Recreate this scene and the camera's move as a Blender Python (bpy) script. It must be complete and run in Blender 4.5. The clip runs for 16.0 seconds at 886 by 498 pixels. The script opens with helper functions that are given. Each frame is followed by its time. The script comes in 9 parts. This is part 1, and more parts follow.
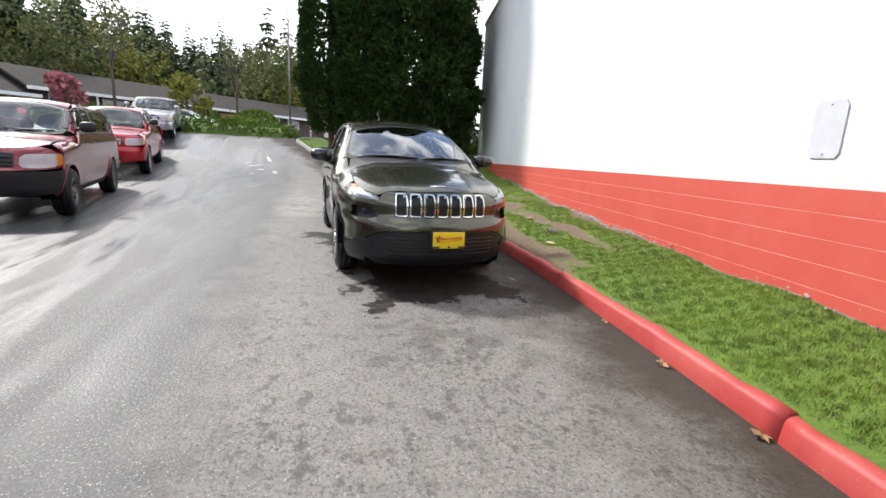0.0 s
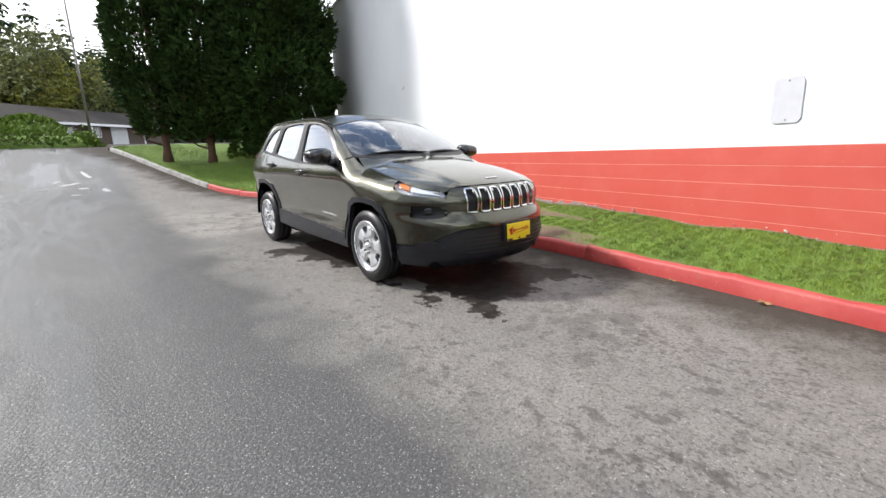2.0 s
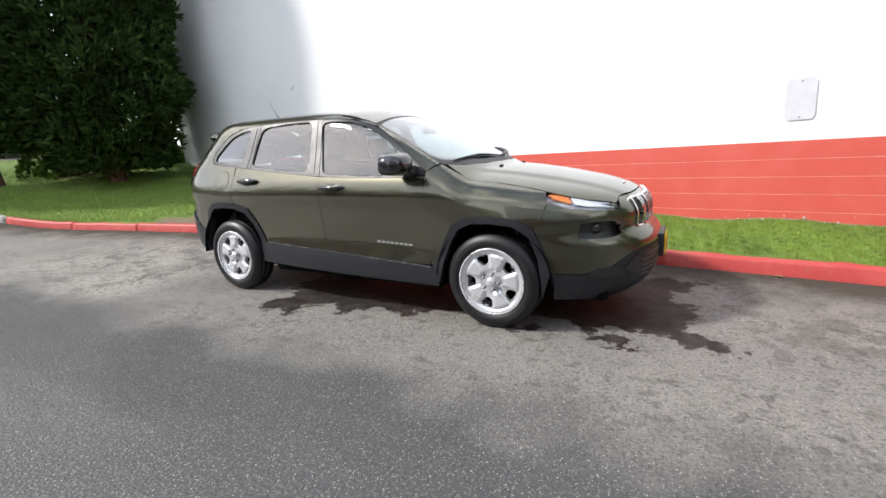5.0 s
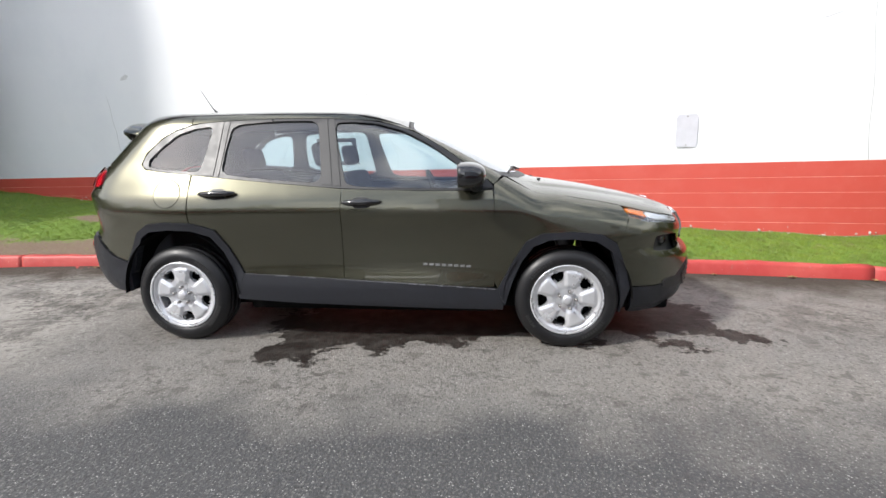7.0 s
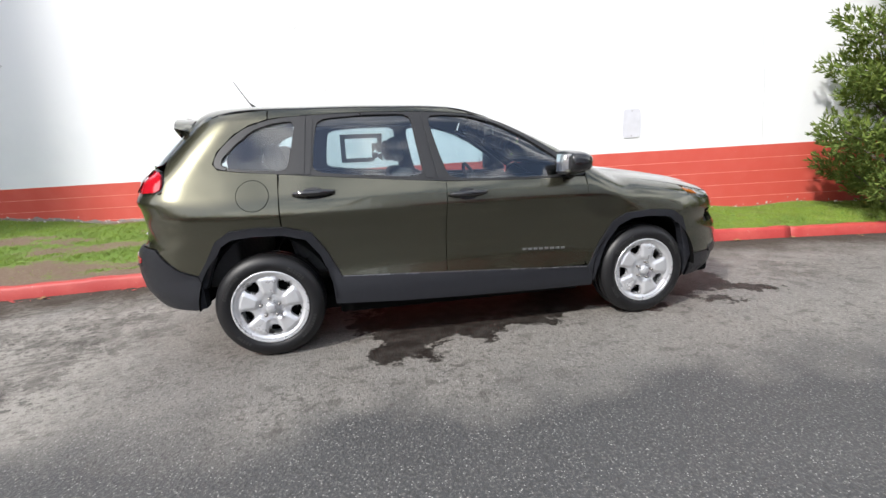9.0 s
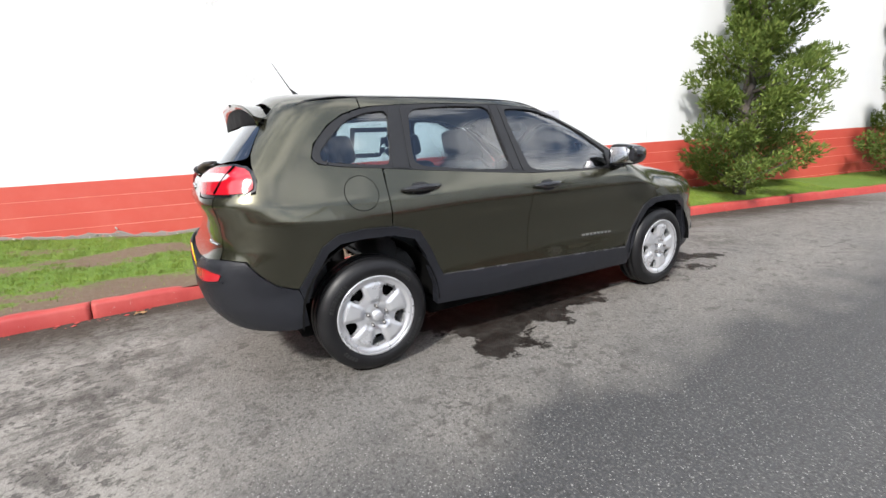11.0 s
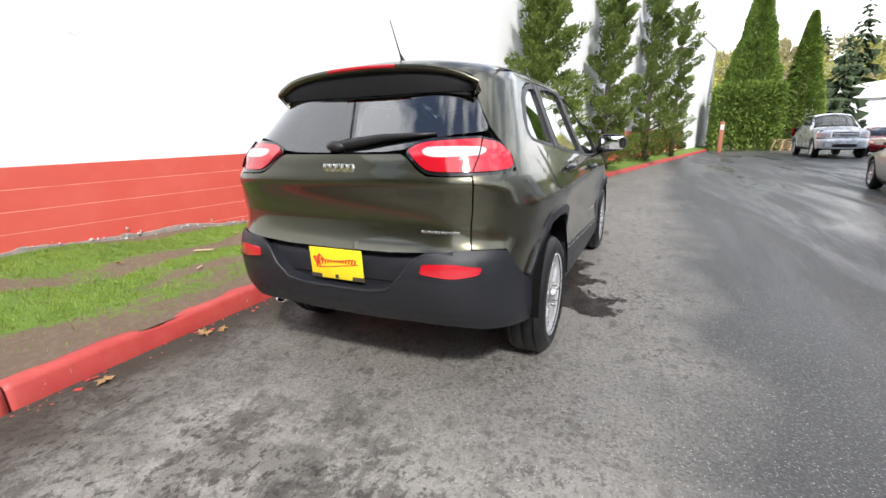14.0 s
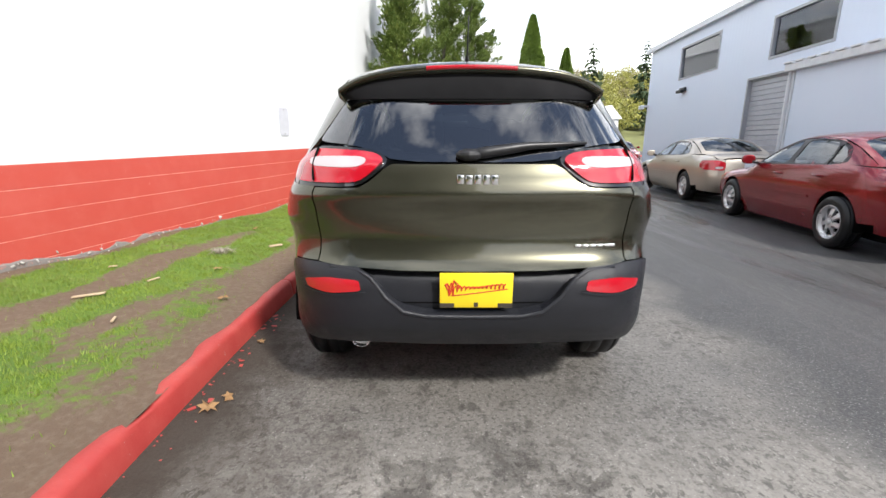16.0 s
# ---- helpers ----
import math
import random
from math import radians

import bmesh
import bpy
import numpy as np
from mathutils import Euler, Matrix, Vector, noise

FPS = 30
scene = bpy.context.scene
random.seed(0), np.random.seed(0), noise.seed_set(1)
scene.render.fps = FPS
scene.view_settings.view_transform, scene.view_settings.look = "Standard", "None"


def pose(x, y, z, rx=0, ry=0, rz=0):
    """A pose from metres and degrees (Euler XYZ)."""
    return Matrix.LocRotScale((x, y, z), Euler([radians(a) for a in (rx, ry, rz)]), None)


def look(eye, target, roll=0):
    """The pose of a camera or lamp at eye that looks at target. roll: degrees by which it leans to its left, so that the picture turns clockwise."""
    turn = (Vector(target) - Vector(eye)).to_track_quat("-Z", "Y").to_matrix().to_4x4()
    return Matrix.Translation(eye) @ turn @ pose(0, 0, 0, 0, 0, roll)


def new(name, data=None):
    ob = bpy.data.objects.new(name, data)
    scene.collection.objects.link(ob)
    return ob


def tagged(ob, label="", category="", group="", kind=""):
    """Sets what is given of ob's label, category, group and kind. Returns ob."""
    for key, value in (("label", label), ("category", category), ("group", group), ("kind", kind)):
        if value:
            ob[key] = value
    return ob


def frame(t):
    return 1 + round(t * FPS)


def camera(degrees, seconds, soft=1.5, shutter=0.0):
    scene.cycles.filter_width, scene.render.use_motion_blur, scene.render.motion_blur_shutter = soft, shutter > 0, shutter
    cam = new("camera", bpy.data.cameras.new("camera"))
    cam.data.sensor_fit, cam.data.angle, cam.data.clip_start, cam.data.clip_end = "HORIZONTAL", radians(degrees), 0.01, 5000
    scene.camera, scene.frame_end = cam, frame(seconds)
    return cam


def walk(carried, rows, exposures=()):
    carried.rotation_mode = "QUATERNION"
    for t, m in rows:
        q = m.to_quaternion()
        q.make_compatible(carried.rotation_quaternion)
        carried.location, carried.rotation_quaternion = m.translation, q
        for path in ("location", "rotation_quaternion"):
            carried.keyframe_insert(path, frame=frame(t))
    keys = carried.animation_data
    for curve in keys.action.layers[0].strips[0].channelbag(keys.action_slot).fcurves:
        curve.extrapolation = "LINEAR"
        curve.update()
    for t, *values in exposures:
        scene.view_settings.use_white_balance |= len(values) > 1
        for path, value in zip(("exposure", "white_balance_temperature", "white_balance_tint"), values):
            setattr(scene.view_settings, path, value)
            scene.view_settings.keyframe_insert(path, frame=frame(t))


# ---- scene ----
cam = camera(89.9, 16.0)
PATH = [
    (0, (-1.206, -6.134, 1.284), (-0.612, -4.273, 0.856), 3.0),
    (0.5, (-1.701, -5.912, 1.296), (-0.889, -4.139, 0.85), 0.9),
    (1, (-2.121, -5.616, 1.272), (-1.175, -3.917, 0.804), -1.4),
    (1.5, (-2.551, -5.306, 1.264), (-1.453, -3.694, 0.821), -2.2),
    (2, (-2.931, -4.958, 1.253), (-1.695, -3.453, 0.799), -1.5),
    (2.5, (-3.194, -4.599, 1.273), (-1.866, -3.169, 0.833), -1.2),
    (3, (-3.437, -4.249, 1.289), (-1.955, -2.968, 0.887), -0.7),
    (3.5, (-3.531, -3.84, 1.272), (-1.996, -2.629, 0.851), -0.8),
    (4, (-3.574, -3.391, 1.282), (-1.956, -2.28, 0.899), 1.3),
    (4.5, (-3.66, -2.934, 1.296), (-1.963, -1.953, 0.897), -0.3),
    (5, (-3.654, -2.492, 1.28), (-1.942, -1.559, 0.835), -2.9),
    (5.2, (-3.648, -2.325, 1.292), (-1.919, -1.413, 0.87), -1.8),
    (7.3, (-3.795, -0.55, 1.292), (-1.839, -0.462, 0.888), -1.4),
    (7.5, (-3.796, -0.422, 1.281), (-1.837, -0.361, 0.881), -1.7),
    (8, (-3.796, -0.057, 1.297), (-1.845, -0.142, 0.866), -1.0),
    (8.5, (-3.845, 0.367, 1.303), (-1.91, 0.131, 0.854), -2.7),
    (9, (-3.807, 0.746, 1.28), (-1.886, 0.384, 0.857), -2.5),
    (9.2, (-3.749, 0.909, 1.298), (-1.846, 0.467, 0.873), -2.2),
    (11.3, (-3.106, 2.461, 1.31), (-1.49, 1.377, 0.848), -1.9),
    (11.5, (-3.018, 2.597, 1.314), (-1.452, 1.444, 0.845), -1.4),
    (12, (-2.725, 2.892, 1.294), (-1.288, 1.594, 0.793), -2.7),
    (12.5, (-2.41, 3.195, 1.28), (-1.131, 1.727, 0.823), -2.8),
    (13, (-2.088, 3.469, 1.278), (-0.974, 1.873, 0.818), -2.3),
    (13.5, (-1.716, 3.657, 1.268), (-0.739, 1.983, 0.777), -1.6),
    (14, (-1.348, 3.869, 1.25), (-0.53, 2.11, 0.766), -1.1),
    (14.5, (-1.004, 3.986, 1.241), (-0.357, 2.158, 0.753), -0.9),
    (15, (-0.624, 3.996, 1.27), (-0.161, 2.113, 0.78), -0.9),
    (15.5, (-0.233, 4.028, 1.278), (-0.077, 2.09, 0.813), -0.9),
    (16, (0.133, 3.976, 1.269), (0.126, 2.031, 0.805), 0.1),
]
walk(cam, [(t, look(eye, target, roll)) for t, eye, target, roll in PATH])

# ---------------------------------------------------------------- sky and sun
SUN_FROM = Vector((-0.42, 0.62, 0.66)).normalized()
world = bpy.data.worlds.new("world")
scene.world = world
world.use_nodes = True
wn, wl = world.node_tree.nodes, world.node_tree.links
back = wn["Background"]
sky = wn.new("ShaderNodeTexSky")
sky.sky_type = "NISHITA"
sky.sun_disc = False
sky.sun_elevation = math.asin(SUN_FROM.z)
sky.sun_rotation = math.atan2(SUN_FROM.x, SUN_FROM.y)
sky.air_density, sky.dust_density, sky.ozone_density = 1.0, 1.2, 1.6
# broken bright cloud over the blue
geo = wn.new("ShaderNodeTexCoord")
stretch = wn.new("ShaderNodeMapping")
stretch.inputs["Scale"].default_value = (1.0, 1.0, 2.2)
wl.new(geo.outputs["Generated"], stretch.inputs[0])
cloud = wn.new("ShaderNodeTexNoise")
cloud.inputs["Scale"].default_value, cloud.inputs["Detail"].default_value, cloud.inputs["Roughness"].default_value = 4.6, 5.0, 0.55
wl.new(stretch.outputs[0], cloud.inputs["Vector"])
cover = wn.new("ShaderNodeMapRange")
cover.inputs["From Min"].default_value, cover.inputs["From Max"].default_value = 0.46, 0.62
cover.inputs["To Min"].default_value, cover.inputs["To Max"].default_value = 0.04, 1.0
wl.new(cloud.outputs["Fac"], cover.inputs["Value"])
mixc = wn.new("ShaderNodeMix")
mixc.data_type = "RGBA"
mixc.inputs["B"].default_value = (11.6, 11.6, 11.8, 1)
# haze thickens the cloud towards the horizon
sepz = wn.new("ShaderNodeSeparateXYZ")
wl.new(geo.outputs["Generated"], sepz.inputs[0])
haze = wn.new("ShaderNodeMapRange")
haze.inputs["From Min"].default_value, haze.inputs["From Max"].default_value = 0.08, 0.45
haze.inputs["To Min"].default_value, haze.inputs["To Max"].default_value = 0.75, 0.0
wl.new(sepz.outputs["Z"], haze.inputs["Value"])
both = wn.new("ShaderNodeMath")
both.operation, both.use_clamp = "ADD", True
wl.new(cover.outputs[0], both.inputs[0])
wl.new(haze.outputs[0], both.inputs[1])
wl.new(both.outputs[0], mixc.inputs["Factor"])
wl.new(sky.outputs[0], mixc.inputs["A"])
wl.new(mixc.outputs["Result"], back.inputs[0])
back.inputs[1].default_value = 0.122
sun = new("sun", bpy.data.lights.new("sun", "SUN"))
sun.data.energy = 2.9
sun.data.angle = radians(5.0)
sun.data.color = (1.0, 0.97, 0.93)
sun.matrix_world = look(SUN_FROM * 40, (0, 0, 0))
scene.view_settings.exposure = 0.9

# ---------------------------------------------------------------- materials


def rgb(*c):
    return (*c, 1.0) if len(c) == 3 else (c[0], c[0], c[0], 1.0)


class Mat:
    """A small builder of node materials on one Principled shader."""

    def __init__(self, name, base, rough=0.5, metal=0.0, spec=0.5, coat=0.0, coat_rough=0.03):
        self.m = bpy.data.materials.new(name)
        self.m.use_nodes = True
        self.n, self.l = self.m.node_tree.nodes, self.m.node_tree.links
        self.b = self.n["Principled BSDF"]
        self.out = self.n["Material Output"]
        self.b.inputs["Base Color"].default_value = rgb(*base)
        self.b.inputs["Roughness"].default_value = rough
        self.b.inputs["Metallic"].default_value = metal
        self.b.inputs["Specular IOR Level"].default_value = spec
        self.b.inputs["Coat Weight"].default_value = coat
        self.b.inputs["Coat Roughness"].default_value = coat_rough
        self.tc = self.n.new("ShaderNodeTexCoord")
        self.vec = self.tc.outputs["Object"]
        self.col = None

    def noise(self, scale, detail=4.0, rough=0.55, dist=0.0, stretch=None, kind="noise"):
        node = self.n.new("ShaderNodeTexVoronoi" if kind == "voronoi" else "ShaderNodeTexNoise")
        node.inputs["Scale"].default_value = scale
        if kind == "noise":
            node.inputs["Detail"].default_value, node.inputs["Roughness"].default_value, node.inputs["Distortion"].default_value = detail, rough, dist
        src = self.vec
        if stretch is not None:
            mp = self.n.new("ShaderNodeMapping")
            mp.inputs["Scale"].default_value = stretch
            self.l.new(src, mp.inputs[0])
            src = mp.outputs[0]
        self.l.new(src, node.inputs["Vector"])
        return node.outputs["Distance" if kind == "voronoi" else "Fac"]

    def ramp(self, value, lo, hi, to0=0.0, to1=1.0):
        node = self.n.new("ShaderNodeMapRange")
        for key, val in (("From Min", lo), ("From Max", hi), ("To Min", to0), ("To Max", to1)):
            node.inputs[key].default_value = val
        self.l.new(value, node.inputs["Value"])
        return node.outputs[0]

    def math(self, op, a, b):
        node = self.n.new("ShaderNodeMath")
        node.operation = op
        for i, v in enumerate((a, b)):
            if isinstance(v, (int, float)):
                node.inputs[i].default_value = v
            else:
                self.l.new(v, node.inputs[i])
        return node.outputs[0]

    def tint(self, fac, color, blend="MIX"):
        """Mixes a colour over the base by a factor."""
        node = self.n.new("ShaderNodeMix")
        node.data_type, node.blend_type = "RGBA", blend
        if isinstance(fac, (int, float)):
            node.inputs["Factor"].default_value = fac
        else:
            self.l.new(fac, node.inputs["Factor"])
        if self.col is None:
            node.inputs["A"].default_value = self.b.inputs["Base Color"].default_value
        else:
            self.l.new(self.col, node.inputs["A"])
        if isinstance(color, (tuple, list)):
            node.inputs["B"].default_value = rgb(*color)
        else:
            self.l.new(color, node.inputs["B"])
        self.col = node.outputs["Result"]
        self.l.new(self.col, self.b.inputs["Base Color"])
        return self

    def set_rough(self, value):
        self.l.new(value, self.b.inputs["Roughness"])
        return self

    def bump(self, value, strength=0.3, distance=0.01):
        node = self.n.new("ShaderNodeBump")
        node.inputs["Strength"].default_value, node.inputs["Distance"].default_value = strength, distance
        self.l.new(value, node.inputs["Height"])
        old = self.b.inputs["Normal"].links
        if old:
            self.l.new(old[0].from_socket, node.inputs["Normal"])
        self.l.new(node.outputs[0], self.b.inputs["Normal"])
        return self

    def random(self):
        node = self.n.new("ShaderNodeObjectInfo")
        return node.outputs["Random"]

    def island(self):
        node = self.n.new("ShaderNodeNewGeometry")
        return node.outputs["Random Per Island"]


def car_paint(name, base, flake=0.10, metal=0.75, rough=0.30):
    k = Mat(name, base, rough, metal, 0.5, 0.8, 0.02)
    k.tint(k.ramp(k.noise(900, 1.0), 0.45, 0.75, 0.0, flake), tuple(min(1, 3.0 * c + 0.06) for c in base))
    k.tint(k.ramp(k.noise(3.0, 5.0), 0.5, 0.9, 0.0, 0.04), (0.20, 0.18, 0.15))
    k.set_rough(k.ramp(k.noise(5, 3.0), 0.3, 0.8, rough - 0.02, rough + 0.03))
    return k.m


def plain(name, base, rough=0.5, metal=0.0, vary=0.15, scale=20.0, bump=0.0, bscale=200.0, spec=0.5, coat=0.0):
    k = Mat(name, base, rough, metal, spec, coat)
    k.tint(k.ramp(k.noise(scale, 5.0), 0.35, 0.75, 0.0, vary), tuple(c * 0.45 for c in base))
    k.set_rough(k.ramp(k.noise(scale * 0.6, 3.0), 0.3, 0.7, max(0.02, rough - 0.06), min(1, rough + 0.08)))
    if bump:
        k.bump(k.noise(bscale, 3.0), bump, 0.004)
    return k.m


def window_glass(name, tint=(0.62, 0.70, 0.68), ior=1.5, boost=1.6):
    m = bpy.data.materials.new(name)
    m.use_nodes = True
    n, l = m.node_tree.nodes, m.node_tree.links
    n.remove(n["Principled BSDF"])
    see, gloss, mix, fres = n.new("ShaderNodeBsdfTransparent"), n.new("ShaderNodeBsdfGlossy"), n.new("ShaderNodeMixShader"), n.new("ShaderNodeFresnel")
    see.inputs[0].default_value = rgb(*tint)
    gloss.inputs["Roughness"].default_value = 0.01
    gloss.inputs["Color"].default_value = rgb(0.95, 0.97, 1.0)
    fres.inputs["IOR"].default_value = ior
    up = n.new("ShaderNodeMath")
    up.operation, up.use_clamp = "MULTIPLY", True
    up.inputs[1].default_value = boost
    l.new(fres.outputs[0], up.inputs[0])
    l.new(up.outputs[0], mix.inputs[0])
    l.new(see.outputs[0], mix.inputs[1])
    l.new(gloss.outputs[0], mix.inputs[2])
    l.new(mix.outputs[0], n["Material Output"].inputs[0])
    return m


def lamp_lens(name, base, rough=0.06):
    k = Mat(name, base, rough, 0.0, 0.6, 1.0, 0.02)
    k.bump(k.noise(140, 0.0, stretch=(1, 1, 3)), 0.12, 0.003)
    return k.m


OLIVE = car_paint("olive_metallic_paint", (0.084, 0.082, 0.056), 0.14, 0.85, 0.24)
CLAD = plain("grey_grained_plastic", (0.015, 0.016, 0.020), 0.38, 0, 0.2, 30, 0.25, 900, spec=0.36)
BLACK = plain("black_plastic", (0.012, 0.012, 0.013), 0.42, 0, 0.2, 30)
GLOSSBLACK = plain("gloss_black", (0.010, 0.010, 0.011), 0.12, 0, 0.1, 20, coat=0.6)
LINER = plain("dark_liner", (0.004, 0.004, 0.004), 0.9, spec=0.08)
RUBBER = plain("tyre_rubber", (0.009, 0.009, 0.010), 0.42, 0, 0.35, 14, 0.15, 160, spec=0.35)
SILVER = plain("silver_wheel_paint", (0.62, 0.63, 0.65), 0.30, 0.55, 0.12, 12, coat=0.5)
CHROME = plain("chrome", (0.80, 0.81, 0.82), 0.16, 1.0, 0.05, 30)
STEEL = plain("dull_steel", (0.28, 0.27, 0.26), 0.45, 0.9, 0.4, 40)
GLASS = window_glass("tinted_window_glass", (0.66, 0.77, 0.80), 1.52, 2.4)
SCREEN_GLASS = window_glass("windscreen_glass", (0.64, 0.75, 0.77), 1.55, 2.0)
REAR_GLASS = window_glass("dark_rear_glass", (0.12, 0.15, 0.17), 1.55, 2.4)
RED_LENS = lamp_lens("red_lens", (0.42, 0.008, 0.018))
CLEAR_LENS = lamp_lens("clear_lens", (0.46, 0.40, 0.41), 0.12)
AMBER_LENS = lamp_lens("amber_lens", (0.85, 0.24, 0.03))
LAMP_BRIGHT = lamp_lens("bright_reflector", (0.80, 0.82, 0.86), 0.15)
LAMP_GLASS = window_glass("lamp_cover", (0.88, 0.90, 0.92))
PLATE_YELLOW = plain("yellow_plate", (0.82, 0.62, 0.02), 0.4, 0, 0.08, 30)
PLATE_RED = plain("red_print", (0.55, 0.045, 0.02), 0.45)
PLATE_DARK = plain("dark_print", (0.05, 0.04, 0.03), 0.45)
SEAT = plain("grey_seat_cloth", (0.05, 0.052, 0.055), 0.9, 0, 0.4, 50, 0.3, 900)
DASH = plain("dark_dashboard", (0.035, 0.036, 0.038), 0.6, 0, 0.2, 40)
PAPER = plain("window_sticker_paper", (0.70, 0.70, 0.70), 0.7, 0, 0.1, 60)

# ---------------------------------------------------------------- mesh helpers


def mesh_from(name, verts, faces, smooth=True):
    me = bpy.data.meshes.new(name)
    me.from_pydata([tuple(map(float, v)) for v in verts], [], [tuple(map(int, f)) for f in faces])
    me.update()
    if smooth:
        me.polygons.foreach_set("use_smooth", [True] * len(me.polygons))
    return me


def empty(name, m=None):
    ob = new(name)
    ob.empty_display_size = 0.2
    if m is not None:
        ob.matrix_world = m
    return ob


def part(name, data, material, parent=None, label="", kind="", category=""):
    """Links a bmesh or a mesh as one object under a thing or a part."""
    if isinstance(data, bmesh.types.BMesh):
        me = bpy.data.meshes.new(name)
        data.to_mesh(me)
        data.free()
    else:
        me = data
    if material is not None:
        me.materials.clear()
        for m in material if isinstance(material, (list, tuple)) else [material]:
            me.materials.append(m)
    ob = new(name, me)
    if parent is not None:
        ob.parent = parent
    return tagged(ob, label, category, "", kind)


def joined(*pieces):
    """One (verts, faces) from several."""
    verts, faces = [], []
    for v, f in pieces:
        n = len(verts)
        verts.extend(v)
        faces.extend([tuple(i + n for i in face) for face in f])
    return verts, faces


def compact(verts, faces):
    """Drops the vertices that no face uses."""
    used = sorted({i for f in faces for i in f})
    at = {i: n for n, i in enumerate(used)}
    return [verts[i] for i in used], [tuple(at[i] for i in f) for f in faces]


def moved(piece, m):
    return [m @ Vector(v) for v in piece[0]], piece[1]


def box_vf(x0, x1, y0, y1, z0, z1, bevel=0.0, segments=2):
    if not bevel:
        return [(x, y, z) for x in (x0, x1) for y in (y0, y1) for z in (z0, z1)], [(0, 1, 3, 2), (4, 6, 7, 5), (0, 4, 5, 1), (2, 3, 7, 6), (0, 2, 6, 4), (1, 5, 7, 3)]
    bm = bmesh.new()
    bmesh.ops.create_cube(bm, size=1)
    for v in bm.verts:
        v.co = Vector(((x0 + x1) / 2 + v.co.x * (x1 - x0), (y0 + y1) / 2 + v.co.y * (y1 - y0), (z0 + z1) / 2 + v.co.z * (z1 - z0)))
    if bevel:
        bmesh.ops.bevel(bm, geom=bm.edges[:], offset=bevel, segments=segments, profile=0.5, affect="EDGES")
    out = [tuple(v.co) for v in bm.verts], [tuple(v.index for v in f.verts) for f in bm.faces]
    bm.free()
    return out


def lathe_vf(profile, steps=32, axis="x", close=False):
    """Spins (radius, height) pairs round an axis."""
    verts, faces = [], []
    n = len(profile)
    for i in range(steps):
        a = 2 * math.pi * i / steps
        c, s = math.cos(a), math.sin(a)
        for r, h in profile:
            verts.append({"x": (h, r * c, r * s), "y": (r * s, h, r * c), "z": (r * c, r * s, h)}[axis])
    for i in range(steps):
        j = (i + 1) % steps
        for k in range(n if close else n - 1):
            l = (k + 1) % n
            faces.append((i * n + k, i * n + l, j * n + l, j * n + k))
    return verts, faces


def tube_vf(points, radius, sides=8, cap=True):
    """A round bar along points; radius is a number or one for each point."""
    pts = [Vector(p) for p in points]
    rad = radius if isinstance(radius, (list, tuple)) else [radius] * len(pts)
    verts, faces = [], []
    up = Vector((0, 0, 1))
    prev = None
    for i, p in enumerate(pts):
        d = (pts[min(i + 1, len(pts) - 1)] - pts[max(i - 1, 0)]).normalized()
        a = prev - d * prev.dot(d) if prev is not None else d.orthogonal()
        a.normalize()
        prev = a
        b = d.cross(a)
        for k in range(sides):
            t = 2 * math.pi * k / sides
            verts.append(tuple(p + rad[i] * (math.cos(t) * a + math.sin(t) * b)))
    for i in range(len(pts) - 1):
        for k in range(sides):
            l = (k + 1) % sides
            faces.append((i * sides + k, i * sides + l, (i + 1) * sides + l, (i + 1) * sides + k))
    if cap:
        faces.append(tuple(range(sides))[::-1])
        faces.append(tuple(range((len(pts) - 1) * sides, len(pts) * sides)))
    return verts, faces


def curve_of(knots, blur=0.02):
    """A smooth function through about (position, value) knots."""
    xs, ys = np.array([k[0] for k in knots], float), np.array([k[1] for k in knots], float)
    span = xs[-1] - xs[0]
    grid = np.linspace(xs[0] - 0.3 * span, xs[-1] + 0.3 * span, 1600)
    slope0, slope1 = (ys[1] - ys[0]) / (xs[1] - xs[0]), (ys[-1] - ys[-2]) / (xs[-1] - xs[-2])
    vals = np.interp(grid, xs, ys)
    vals = np.where(grid < xs[0], ys[0] + slope0 * (grid - xs[0]), np.where(grid > xs[-1], ys[-1] + slope1 * (grid - xs[-1]), vals))
    step = grid[1] - grid[0]
    half = max(1, int(3 * blur / step))
    kern = np.exp(-0.5 * (np.arange(-half, half + 1) * step / max(blur, 1e-6)) ** 2)
    kern /= kern.sum()
    pad = np.concatenate([vals[0] + (np.arange(-half, 0) * step) * slope0, vals, vals[-1] + (np.arange(1, half + 1) * step) * slope1])
    vals = np.convolve(pad, kern, "valid")
    return lambda q: np.interp(q, grid, vals)


def smax(a, b, k):
    return np.maximum(a, b) + np.maximum(k - np.abs(a - b), 0) ** 2 / (4 * k)


def smin(a, b, k):
    return -smax(-a, -b, k)


def rounded(poly, times=2, cut=0.25):
    """Cuts the corners of a closed outline."""
    p = np.array(poly, float)
    for _ in range(times):
        q = np.roll(p, -1, 0)
        p = np.stack([p * (1 - cut) + q * cut, p * cut + q * (1 - cut)], 1).reshape(-1, 2)
    return p


def area2(p):
    q = np.roll(p, -1, 0)
    return float((p[:, 0] * q[:, 1] - q[:, 0] * p[:, 1]).sum()) / 2


